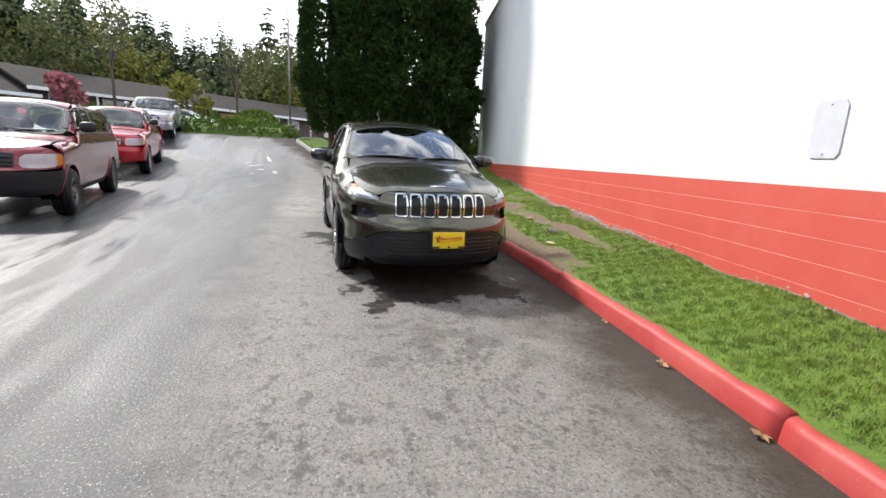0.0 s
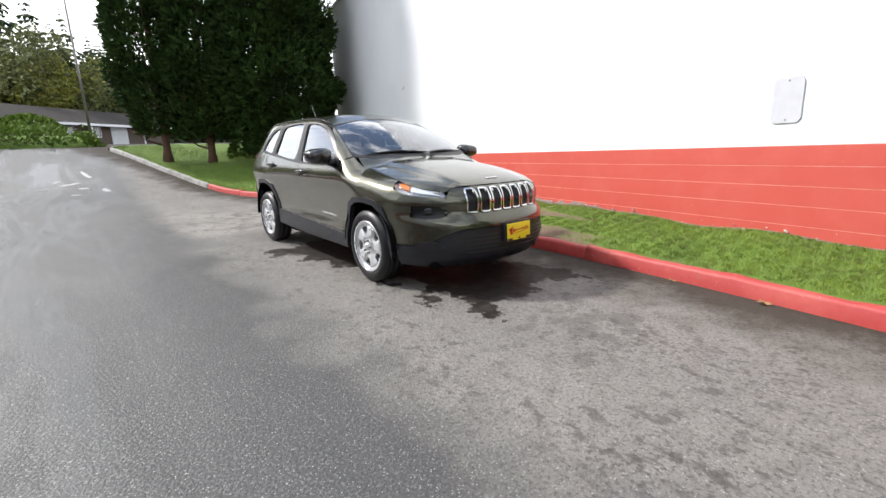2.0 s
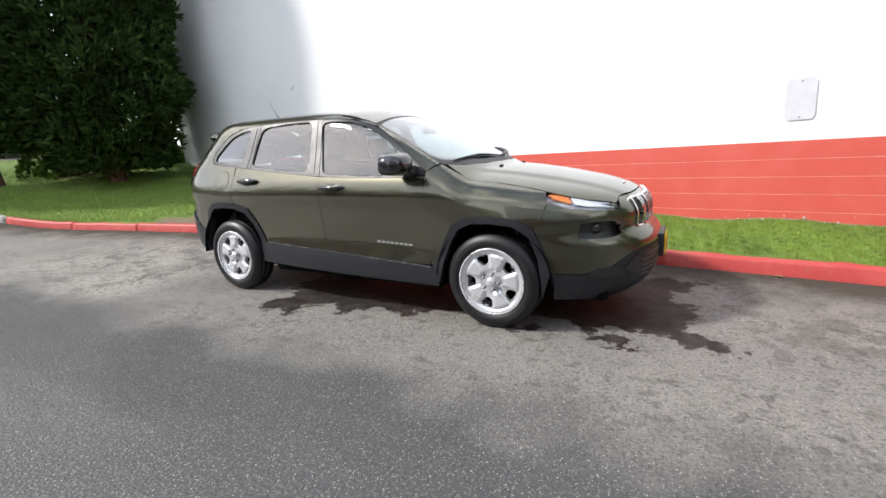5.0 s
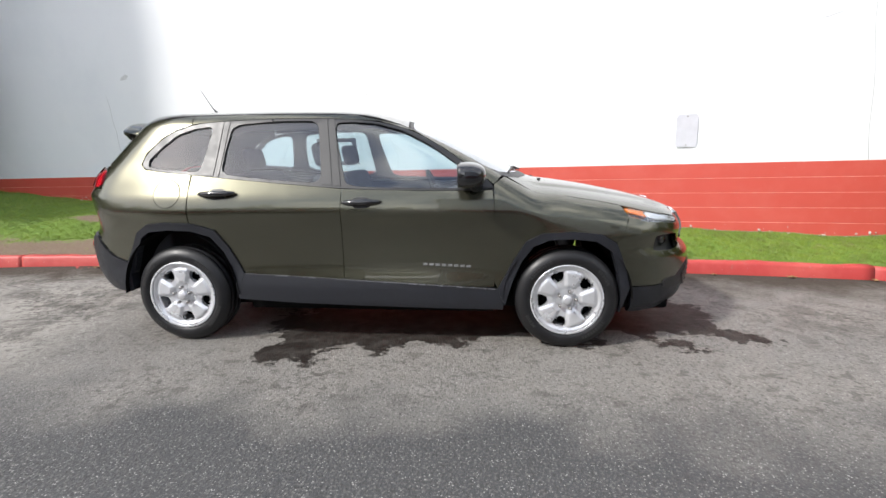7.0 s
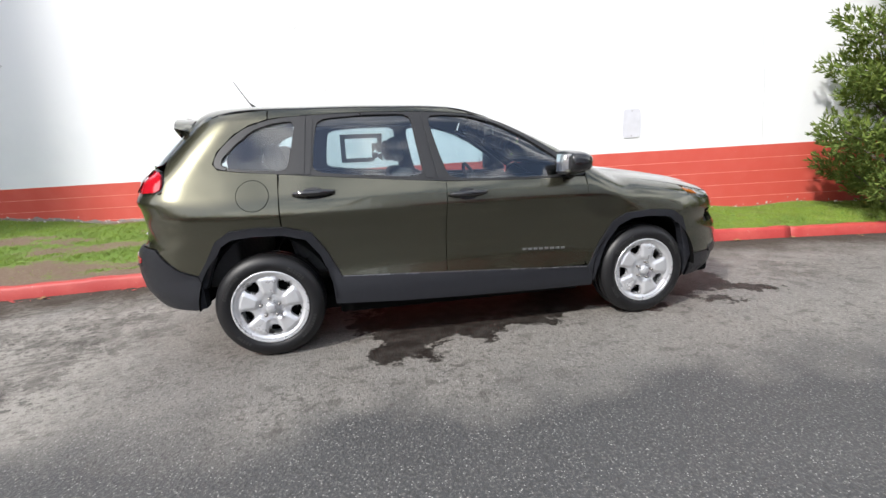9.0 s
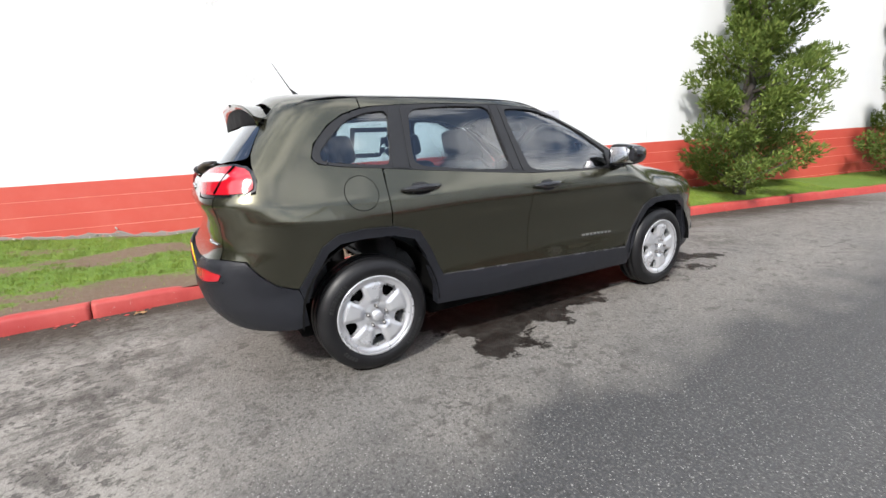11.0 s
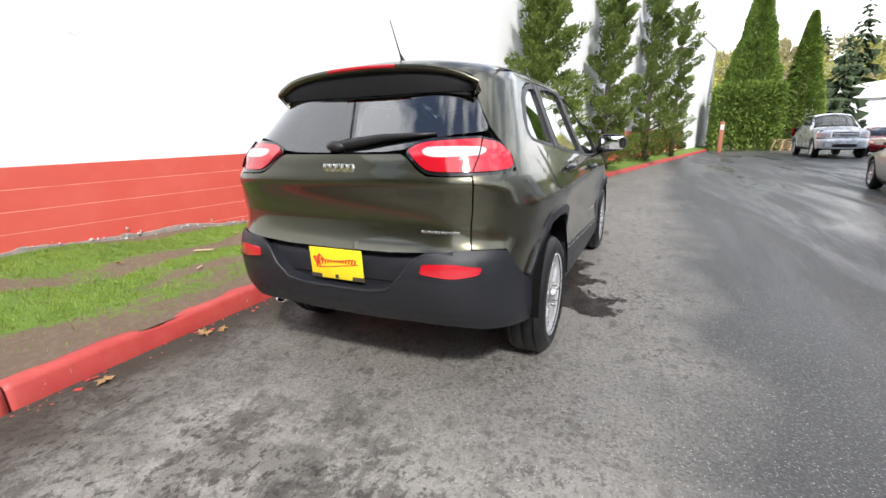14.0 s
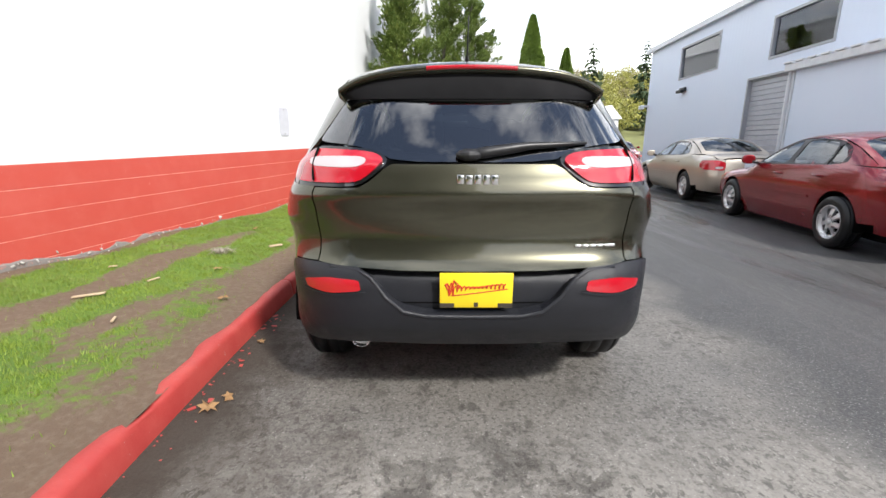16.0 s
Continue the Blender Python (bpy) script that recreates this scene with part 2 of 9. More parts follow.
def inset(p, by):
    """A closed outline drawn in by a width."""
    p = np.array(p, float)
    if not by:
        return p
    sign = 1 if area2(p) > 0 else -1
    e0, e1 = p - np.roll(p, 1, 0), np.roll(p, -1, 0) - p
    n0 = np.stack([-e0[:, 1], e0[:, 0]], 1) / (np.linalg.norm(e0, axis=1, keepdims=True) + 1e-12)
    n1 = np.stack([-e1[:, 1], e1[:, 0]], 1) / (np.linalg.norm(e1, axis=1, keepdims=True) + 1e-12)
    n = n0 + n1
    n /= np.maximum((n * n).sum(1, keepdims=True) / 2, 0.4)
    return p + sign * by * n


def with_holes(outer, holes):
    """One outline that runs into each hole and back."""
    p = np.array(outer, float)
    if area2(p) < 0:
        p = p[::-1]
    for h in holes:
        h = np.array(h, float)
        if area2(h) > 0:
            h = h[::-1]
        d = ((p[:, None] - h[None]) ** 2).sum(-1)
        i, j = np.unravel_index(d.argmin(), d.shape)
        p = np.concatenate([p[: i + 1], h[j:], h[: j + 1], p[i:]])
    return p


def inside(poly, pts):
    x, y = pts[:, 0], pts[:, 1]
    res = np.zeros(len(pts), bool)
    a, b = poly, np.roll(poly, -1, 0)
    for (x0, y0), (x1, y1) in zip(a, b):
        if y0 == y1:
            continue
        hit = ((y0 > y) != (y1 > y)) & (x < (x1 - x0) * (y - y0) / (y1 - y0) + x0)
        res ^= hit
    return res


def cut_cell(poly, u0, u1, v0, v1):
    """The outline cut to one cell of a grid."""
    for axis, lim, sign in ((0, u0, 1), (0, u1, -1), (1, v0, 1), (1, v1, -1)):
        out = []
        for k, cur in enumerate(poly):
            prv = poly[k - 1]
            ic, ip = sign * (cur[axis] - lim) >= 0, sign * (prv[axis] - lim) >= 0
            if ic != ip:
                t = (lim - prv[axis]) / (cur[axis] - prv[axis])
                w = [prv[0] + t * (cur[0] - prv[0]), prv[1] + t * (cur[1] - prv[1])]
                w[axis] = lim
                out.append(tuple(w))
            if ic:
                out.append(tuple(cur))
        poly = out
        if len(poly) < 3:
            return []
    return poly


def sheet2d(outer, holes=(), cu=0.03, cv=0.03):
    """A flat mesh that fills an outline: 2D points and faces, even grid cells inside, cut cells along the edge."""
    poly = with_holes(outer, holes)
    lo, hi = poly.min(0), poly.max(0)
    nu, nv = max(1, int(math.ceil((hi[0] - lo[0]) / cu))), max(1, int(math.ceil((hi[1] - lo[1]) / cv)))
    us, vs = np.linspace(lo[0] - 1e-4, hi[0] + 1e-4, nu + 1), np.linspace(lo[1] - 1e-4, hi[1] + 1e-4, nv + 1)
    crossed = np.zeros((nu, nv), bool)
    a, b = poly, np.roll(poly, -1, 0)
    for p, q in zip(a, b):
        n = int(np.hypot((q[0] - p[0]) / (us[1] - us[0]), (q[1] - p[1]) / (vs[1] - vs[0])) * 6) + 2
        s = np.linspace(0, 1, n)[:, None]
        pts = p + (q - p) * s
        iu = np.clip(((pts[:, 0] - us[0]) / (us[1] - us[0])).astype(int), 0, nu - 1)
        iv = np.clip(((pts[:, 1] - vs[0]) / (vs[1] - vs[0])).astype(int), 0, nv - 1)
        crossed[iu, iv] = True
    mu, mv = (us[1:] + us[:-1]) / 2, (vs[1:] + vs[:-1]) / 2
    mid = np.stack(np.meshgrid(mu, mv, indexing="ij"), -1).reshape(-1, 2)
    full = inside(poly, mid).reshape(nu, nv) & ~crossed
    index, verts, faces = {}, [], []

    def at(p):
        key = (round(p[0], 5), round(p[1], 5))
        if key not in index:
            index[key] = len(verts)
            verts.append(p)
        return index[key]

    subject = [tuple(p) for p in poly]
    for i in range(nu):
        for j in range(nv):
            if full[i, j]:
                faces.append([at((us[i], vs[j])), at((us[i + 1], vs[j])), at((us[i + 1], vs[j + 1])), at((us[i], vs[j + 1]))])
            elif crossed[i, j]:
                ids = []
                for p in cut_cell(subject, us[i], us[i + 1], vs[j], vs[j + 1]):
                    k = at(p)
                    if not ids or ids[-1] != k:
                        ids.append(k)
                while len(ids) > 1 and ids[0] == ids[-1]:
                    ids.pop()
                if len(ids) >= 3 and len(set(ids)) == len(ids):
                    q = np.array([verts[k] for k in ids])
                    if area2(q) > 1e-9:
                        faces.append(ids)
                elif len(set(ids)) >= 3:
                    seen, keep = set(), []
                    for k in ids:
                        if k not in seen:
                            seen.add(k)
                            keep.append(k)
                    if abs(area2(np.array([verts[k] for k in keep]))) > 1e-9:
                        faces.append(keep)
    return np.array(verts), faces


def rimmed(P, N, faces, depth, uv=None, outline=None):
    """Turns the open edge of a sheet inward by a depth, so that the panel shows its thickness."""
    verts = [tuple(p) for p in P]
    if depth <= 0:
        return verts, faces
    count = {}
    for f in faces:
        for a, b in zip(f, f[1:] + f[:1]):
            key = (min(a, b), max(a, b))
            count[key] = None if key in count else (a, b)
    edges = [e for e in count.values() if e is not None]
    if outline is not None and edges:
        # only edges that lie on the outline itself
        A, B = outline, np.roll(outline, -1, 0)
        M = (uv[[e[0] for e in edges]] + uv[[e[1] for e in edges]]) / 2
        d = B - A
        t = np.clip(((M[:, None] - A) * d).sum(-1) / ((d * d).sum(-1) + 1e-12), 0, 1)
        near = np.linalg.norm(M[:, None] - (A + t[..., None] * d), axis=-1).min(1) < 1e-3
        edges = [e for e, ok in zip(edges, near) if ok]
    out = [list(f) for f in faces]
    dup = {}

    def pair(i):
        if i not in dup:
            n = len(verts)
            verts.append(tuple(P[i]))
            verts.append(tuple(P[i] - depth * N[i]))
            dup[i] = n
        return dup[i]

    for e in edges:
        a, b = pair(e[0]), pair(e[1])
        out.append([b, a, a + 1, b + 1])
    return verts, out


class Shape:
    """A car body as one smooth solid: half-width by height, plan ends by height, and a top skin."""

    def __init__(self, ws, taper, yf, yr, top, kf=0.7, kr=0.35, kt=None, bump=None, bow=0.06, front_axis=-1.0, rear_axis=1.2):
        self.ws, self.taper, self.yf, self.yr, self.top = ws, taper, yf, yr, top
        self.kf, self.kr, self.kt, self.bump, self.bow = kf, kr, kt, bump, bow
        self.fa, self.ra = front_axis, rear_axis
        self.memo, self.spots = {}, {}

    def f(self, x, y, z):
        ax = np.abs(x)
        w = self.ws(z) * self.taper(y)
        if self.bump is not None:
            w = w + self.bump(y, z)
        side = ax - w
        front = -y - (self.yf(z) - self.bow * ax**2)
        rear = y - (self.yr(z) - 0.05 * ax**2)
        e = 0.01
        t0 = self.top(ax, y)
        sy, sx = (self.top(ax, y + e) - t0) / e, (self.top(ax + e, y) - t0) / e
        top = (z - t0) / np.sqrt(1 + sy**2 + sx**2)
        return smax(smax(smax(side, front, self.kf), rear, self.kr), top, self.kt(y))

    def normal(self, p):
        e = 2e-3
        x, y, z = p[:, 0], p[:, 1], p[:, 2]
        n = np.stack([self.f(x + e, y, z) - self.f(x - e, y, z), self.f(x, y + e, z) - self.f(x, y - e, z), self.f(x, y, z + e) - self.f(x, y, z - e)], 1)
        return n / np.linalg.norm(n, axis=1, keepdims=True)

    def cast(self, how, uv, sx=1):
        """Meets the body with rays: side (y, z), top (x, y), front and rear (x, z), nose and tail (angle, z)."""
        uv = np.array(uv, float).reshape(-1, 2)
        u, v = uv[:, 0], uv[:, 1]
        o, one = np.zeros_like(u), np.ones_like(u)
        if how == "side":
            start, way, far = np.stack([sx * 1.3 * one, u, v], 1), np.stack([-sx * one, o, o], 1), 1.3
        elif how == "top":
            start, way, far = np.stack([u, v, 2.6 * one], 1), np.stack([o, o, -one], 1), 2.4
        elif how == "front":
            start, way, far = np.stack([u, -3.6 * one, v], 1), np.stack([o, one, o], 1), 3.0
        elif how == "rear":
            start, way, far = np.stack([u, 3.6 * one, v], 1), np.stack([o, -one, o], 1), 3.0
        else:
            s = -1 if how == "nose" else 1
            c = self.fa if how == "nose" else self.ra
            d = np.stack([sx * np.sin(u), s * np.cos(u), o], 1)
            start, way, far = np.stack([o, c * one, v], 1) + 2.4 * d, -d, 2.4
        lo, hi = np.zeros_like(u), np.full_like(u, far)
        if how in ("side", "top", "front", "rear"):
            # the first surface from outside
            steps = np.linspace(0, far, 22)
            vals = np.stack([self.f(*(start + s * way).T) for s in steps], 1) < 0
            first = np.where(vals.any(1), vals.argmax(1), len(steps) - 1)
            hi = steps[first]
            lo = steps[np.maximum(first - 1, 0)]
        for _ in range(17 if how in ("side", "top", "front", "rear") else 21):
            m = (lo + hi) / 2
            out = self.f(*(start + m[:, None] * way).T) > 0
            lo, hi = np.where(out, m, lo), np.where(out, hi, m)
        return start + ((lo + hi) / 2)[:, None] * way

    def angle(self, how, x, y):
        return math.atan2(abs(x), -(y - self.fa) if how == "nose" else y - self.ra)

    def on_side(self, how, y, z):
        """The (angle, z) of a point of the flank."""
        key = (how, y, z)
        if key not in self.spots:
            self.spots[key] = self.angle(how, self.cast("side", [(y, z)])[0][0], y)
        return self.spots[key], z

    def on_end(self, how, x, z):
        """The (angle, z) of a point of the front or rear face."""
        key = (how, "end", x, z)
        if key not in self.spots:
            self.spots[key] = self.angle(how, x, self.cast("front" if how == "nose" else "rear", [(x, z)])[0][1])
        return self.spots[key], z

    def panel(self, how, outline, holes=(), sx=1, cell=0.03, off=0.0, gap=0.002, rim=0.012, wave=None):
        """(verts, faces) of a body panel with turned edges."""
        if sx < 0 and how in ("side", "nose", "tail"):
            v, f = self.panel(how, outline, holes, 1, cell, off, gap, rim, wave)
            return [(-p[0], p[1], p[2]) for p in v], [list(q)[::-1] for q in f]
        key = (how, np.array(outline, float).tobytes(), tuple(np.array(h, float).tobytes() for h in holes), cell, off, gap, rim)
        if wave is None and key in self.memo:
            return self.memo[key]
        k = 1 / 0.95 if how in ("nose", "tail") else 1.0
        outer = inset(outline, gap)
        hol = [inset(h, -gap) for h in holes]
        uv, faces = sheet2d(outer, hol, cell * k, cell)
        P = self.cast(how, uv, sx)
        N = self.normal(P)
        if off:
            P = P + off * N
        if wave is not None:
            P = P + wave(P)[:, None] * N
        # facing outward
        f0 = max(faces, key=len) if faces else None
        tot = 0.0
        for f in faces[:: max(1, len(faces) // 40)]:
            a, b, c = P[f[0]], P[f[1]], P[f[2]]
            tot += float(np.dot(np.cross(b - a, c - a), N[f[0]]))
        if tot < 0:
            faces = [list(f)[::-1] for f in faces]
        res = rimmed(P, N, [list(f) for f in faces], rim, uv, with_holes(outer, hol))
        if wave is None:
            self.memo[key] = res
        return res

# ---------------------------------------------------------------- the lie of the land
RISE_RIGHT = curve_of([(-80, 0), (8.8, 0), (9.6, 0.02), (10.2, 0.08), (10.9, 0.17), (13.65, 0.66), (15.8, 1.08), (17.2, 1.31), (18.5, 1.50), (24, 1.75), (80, 2.6)], 0.5)
RISE_LEFT = curve_of([(-80, 0), (3, 0), (6, 0.04), (9.5, 0.20), (13, 0.36), (15, 0.80), (17.0, 1.28), (18.5, 1.50), (24, 1.75), (80, 2.6)], 0.5)
GRASS_RISE = curve_of([(-60, 0.0), (-1, 0.0), (3, 0.03), (6, 0.20), (9, 0.30), (12, 0.34)], 0.6)


def terrain(x, y):
    k = np.clip((np.asarray(x, float) + 4.5) / 3.0, 0, 1)
    k = k * k * (3 - 2 * k)
    return RISE_LEFT(y) * (1 - k) + RISE_RIGHT(y) * k


def kerb_x(y):
    """The face of the kerb: a long bow, straight along the wall further on."""
    y = np.asarray(y, float)
    bow = 1.4 - 0.0125 * (y - 1.2) ** 2
    low = 1.4 - 0.0125 * 8.2**2 + 0.205 * (y + 7)
    high = 1.4 - 0.0125 * 10.8**2 - 0.27 * (y - 12)
    return np.where(y < -7, low, np.where(y > 12, high, bow))


def wall_x(y):
    return 2.752 + 0.222 * (np.asarray(y, float) + 3.43)


def lawn_z(x, y):
    """Grass between the kerb and the wall, and the green bank past the wall's end."""
    kx = kerb_x(y) + 0.15
    t = np.clip((x - kx) / np.maximum(wall_x(y) - kx, 0.5), 0, 1.0)
    lump = 0.018 * np.sin(3.1 * x + 1.7 * y) + 0.014 * np.sin(5.3 * y - 2.2 * x + 1)
    return terrain(x, y) + 0.125 + 0.12 * t + GRASS_RISE(y) * t + lump * np.clip(4 * t, 0, 1)


# asphalt: an older pale lane along the kerb and a newer dark one beside it
k = Mat("asphalt", (0.185, 0.176, 0.162), 0.6)
sep = k.n.new("ShaderNodeSeparateXYZ")
k.l.new(k.vec, sep.inputs[0])
edge_noise = k.noise(1.3, 5.0, 0.6)
edge = k.math("ADD", sep.outputs["X"], k.ramp(edge_noise, 0.3, 0.7, -0.28, 0.28))
along = k.math("ADD", edge, k.math("MULTIPLY", k.math("SUBTRACT", 0.0, sep.outputs["Y"]), 0.012))
is_new = k.ramp(along, -1.95, -1.45, 1.0, 0.0)
old = k.math("SUBTRACT", 1.0, is_new)
fine = k.noise(230, 3.0, 0.7)
stones = k.noise(70, 2.5, 0.65)
chips = k.noise(72, kind="voronoi")
k.tint(k.ramp(k.noise(0.9, 6.0, 0.65), 0.35, 0.72, 0.0, 0.6), (0.255, 0.235, 0.205))
k.tint(k.ramp(k.noise(7.0, 5.0, 0.7), 0.45, 0.75, 0.0, 0.55), (0.105, 0.096, 0.084))
k.tint(is_new, (0.046, 0.047, 0.048))
k.tint(k.ramp(k.noise(0.55, 5.0, 0.6, stretch=(1.6, 0.5, 1)), 0.50, 0.72, 0.0, 0.45), (0.105, 0.103, 0.099))
k.tint(k.ramp(stones, 0.50, 0.66, 0.0, 0.45), (0.24, 0.228, 0.21))
k.tint(k.math("MULTIPLY", k.ramp(chips, 0.16, 0.26, 0.9, 0.0), k.ramp(k.noise(33, 2.0), 0.43, 0.55, 0.0, 1.0)), (0.44, 0.43, 0.405))
k.tint(k.ramp(k.noise(48, 3.0, 0.7), 0.34, 0.50, 0.75, 0.0), (0.030, 0.028, 0.026))
k.tint(k.ramp(fine, 0.30, 0.50, 0.55, 0.0), (0.020, 0.019, 0.018))
# small dark damp spots on the pale lane
spot = k.ramp(k.noise(11, 4.0, 0.6, 0.2, (1.0, 0.7, 1.0)), 0.545, 0.64, 0.0, 1.0)
spot = k.math("MULTIPLY", spot, k.ramp(k.noise(0.8, 2.0), 0.34, 0.52, 0.25, 1.0))
k.tint(k.math("MULTIPLY", k.math("MULTIPLY", spot, old), 0.66), (0.048, 0.043, 0.037))


behind_car = k.math("MULTIPLY", k.ramp(sep.outputs["Y"], 2.1, 2.7, 0.0, 1.0), k.ramp(sep.outputs["Y"], 4.8, 6.2, 1.0, 0.0))
k.tint(k.math("MULTIPLY", k.math("MULTIPLY", k.math("MULTIPLY", behind_car, 0.6), old), k.ramp(k.noise(1.1, 4.0, 0.6), 0.35, 0.6, 0.2, 1.0)), (0.34, 0.32, 0.285))
flake = k.ramp(k.noise(24, 5.0, 0.72, 0.4, (1.0, 0.8, 1.0)), 0.53, 0.58, 0.0, 1.0)
blotch = k.math("MULTIPLY", k.ramp(k.noise(3.1, 9.0, 0.80, 0.5, (1.0, 0.7, 1.0)), 0.50, 0.56, 0.0, 0.68), k.math("MULTIPLY", behind_car, old))
k.tint(blotch, (0.052, 0.046, 0.040))
thick = k.math("MAXIMUM", k.ramp(k.noise(1.5, 3.0, 0.6), 0.42, 0.62, 0.0, 0.75), k.math("MULTIPLY", behind_car, k.ramp(k.noise(2.2, 3.0, 0.6), 0.34, 0.52, 0.25, 1.0)))
k.tint(k.math("MULTIPLY", k.math("MULTIPLY", flake, thick), k.math("MULTIPLY", old, 0.82)), (0.034, 0.030, 0.026))


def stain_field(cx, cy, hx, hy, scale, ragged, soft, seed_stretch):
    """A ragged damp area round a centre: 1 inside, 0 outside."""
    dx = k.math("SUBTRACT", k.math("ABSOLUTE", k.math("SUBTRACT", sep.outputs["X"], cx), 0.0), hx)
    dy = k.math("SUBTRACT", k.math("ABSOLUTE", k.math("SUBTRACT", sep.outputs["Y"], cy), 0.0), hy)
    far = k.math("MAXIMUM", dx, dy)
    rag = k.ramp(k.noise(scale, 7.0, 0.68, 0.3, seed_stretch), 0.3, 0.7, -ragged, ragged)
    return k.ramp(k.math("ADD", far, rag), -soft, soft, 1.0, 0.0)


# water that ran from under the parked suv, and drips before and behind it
# under and ahead of the car this also paints in some of its shade
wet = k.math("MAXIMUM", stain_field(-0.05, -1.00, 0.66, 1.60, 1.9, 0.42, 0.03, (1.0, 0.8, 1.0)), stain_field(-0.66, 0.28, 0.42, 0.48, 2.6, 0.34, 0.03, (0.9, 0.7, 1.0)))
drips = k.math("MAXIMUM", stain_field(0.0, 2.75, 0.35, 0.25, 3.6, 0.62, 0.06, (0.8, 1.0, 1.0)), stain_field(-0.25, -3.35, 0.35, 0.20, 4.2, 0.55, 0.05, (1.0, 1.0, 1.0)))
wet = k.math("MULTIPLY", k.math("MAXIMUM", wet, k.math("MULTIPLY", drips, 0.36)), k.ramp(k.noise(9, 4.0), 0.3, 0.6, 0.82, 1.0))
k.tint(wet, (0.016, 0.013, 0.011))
# dirty moist gutter along the kerb
bow = k.math("SUBTRACT", 1.4, k.math("MULTIPLY", k.math("POWER", k.math("ABSOLUTE", k.math("SUBTRACT", sep.outputs["Y"], 1.2), 0.0), 2.0), 0.0125))
off_kerb = k.math("ADD", k.math("SUBTRACT", bow, sep.outputs["X"]), k.ramp(k.noise(1.6, 6.0, 0.65), 0.3, 0.7, -0.30, 0.30))
gutter = k.math("MULTIPLY", k.ramp(off_kerb, 0.16, 0.92, 0.90, 0.0), k.ramp(sep.outputs["Y"], -9.5, -8.0, 0.0, 1.0))
k.tint(gutter, (0.046, 0.036, 0.028))
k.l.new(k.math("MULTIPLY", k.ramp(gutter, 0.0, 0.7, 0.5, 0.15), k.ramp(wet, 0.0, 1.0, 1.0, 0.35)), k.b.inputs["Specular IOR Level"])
# damp film over the newer lane
damp = k.ramp(k.noise(0.75, 5.0, 0.6, 0.6, (1.5, 0.22, 1.0)), 0.45, 0.58, 0.0, 1.0)
damp = k.math("MULTIPLY", damp, k.ramp(along, -3.4, -2.0, 1.0, 0.15))
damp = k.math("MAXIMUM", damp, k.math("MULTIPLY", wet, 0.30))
base_rough = k.math("ADD", k.math("SUBTRACT", k.ramp(fine, 0.3, 0.7, 0.52, 0.80), k.math("MULTIPLY", is_new, 0.05)), k.math("MULTIPLY", gutter, 0.35))
k.set_rough(k.math("SUBTRACT", base_rough, k.math("MULTIPLY", damp, 0.34)))
k.bump(fine, 0.35, 0.006)
k.bump(stones, 0.55, 0.010)
k.bump(chips, 0.3, 0.006)
# a water film fills the texture
level = k.math("SUBTRACT", 1.0, k.math("MULTIPLY", damp, 0.75))
for node in [q for q in k.n if q.bl_idname == "ShaderNodeBump"]:
    k.l.new(k.math("MULTIPLY", level, node.inputs["Strength"].default_value), node.inputs["Strength"])
ASPHALT = k.m

k = Mat("red_kerb_paint", (0.37, 0.038, 0.034), 0.55)
k.tint(k.ramp(k.noise(2.5, 6.0, 0.65), 0.42, 0.75, 0.0, 0.45), (0.58, 0.13, 0.10))
k.tint(k.ramp(k.noise(9, 6.0, 0.7), 0.62, 0.72, 0.0, 0.75), (0.24, 0.10, 0.075))
k.tint(k.ramp(k.noise(30, 4.0, 0.7), 0.66, 0.72, 0.0, 0.8), (0.40, 0.37, 0.33))
k.bump(k.noise(60, 5.0, 0.7), 0.3, 0.006)
RED_KERB = k.m
k = Mat("bare_concrete", (0.33, 0.32, 0.30), 0.8)
k.tint(k.ramp(k.noise(4, 6.0, 0.65), 0.4, 0.7, 0.0, 0.8), (0.14, 0.135, 0.12))
k.bump(k.noise(80, 5.0, 0.7), 0.35, 0.006)
CONCRETE = k.m

k = Mat("turf_soil", (0.100, 0.180, 0.018), 0.95)
k.tint(k.ramp(k.noise(3, 5.0, 0.6), 0.35, 0.7, 0.0, 0.8), (0.150, 0.235, 0.026))
k.tint(k.ramp(k.noise(40, 4.0, 0.7), 0.4, 0.7, 0.0, 0.6), (0.060, 0.100, 0.018))
soil = k.n.new("ShaderNodeAttribute")
soil.attribute_name = "soil"
bare = k.ramp(k.math("ADD", soil.outputs["Fac"], k.ramp(k.noise(14, 5.0, 0.7), 0.3, 0.7, -0.25, 0.25)), 0.38, 0.62, 0.0, 1.0)
k.tint(bare, (0.135, 0.092, 0.060))
k.tint(k.math("MULTIPLY", bare, k.ramp(k.noise(25, 5.0, 0.7), 0.45, 0.7, 0.0, 0.6)), (0.23, 0.175, 0.125))
k.bump(k.noise(30, 6.0, 0.75), 0.7, 0.03)
TURF = k.m
k = Mat("grass_blade", (0.145, 0.228, 0.022), 0.6)
k.tint(k.island(), (0.235, 0.310, 0.042))
k.tint(k.ramp(k.noise(2.0, 3.0), 0.4, 0.7, 0.0, 0.6), (0.070, 0.120, 0.018))
k.tint(k.ramp(k.noise(7.0, 4.0, 0.7), 0.50, 0.68, 0.0, 0.55), (0.170, 0.150, 0.070))
GRASS = k.m


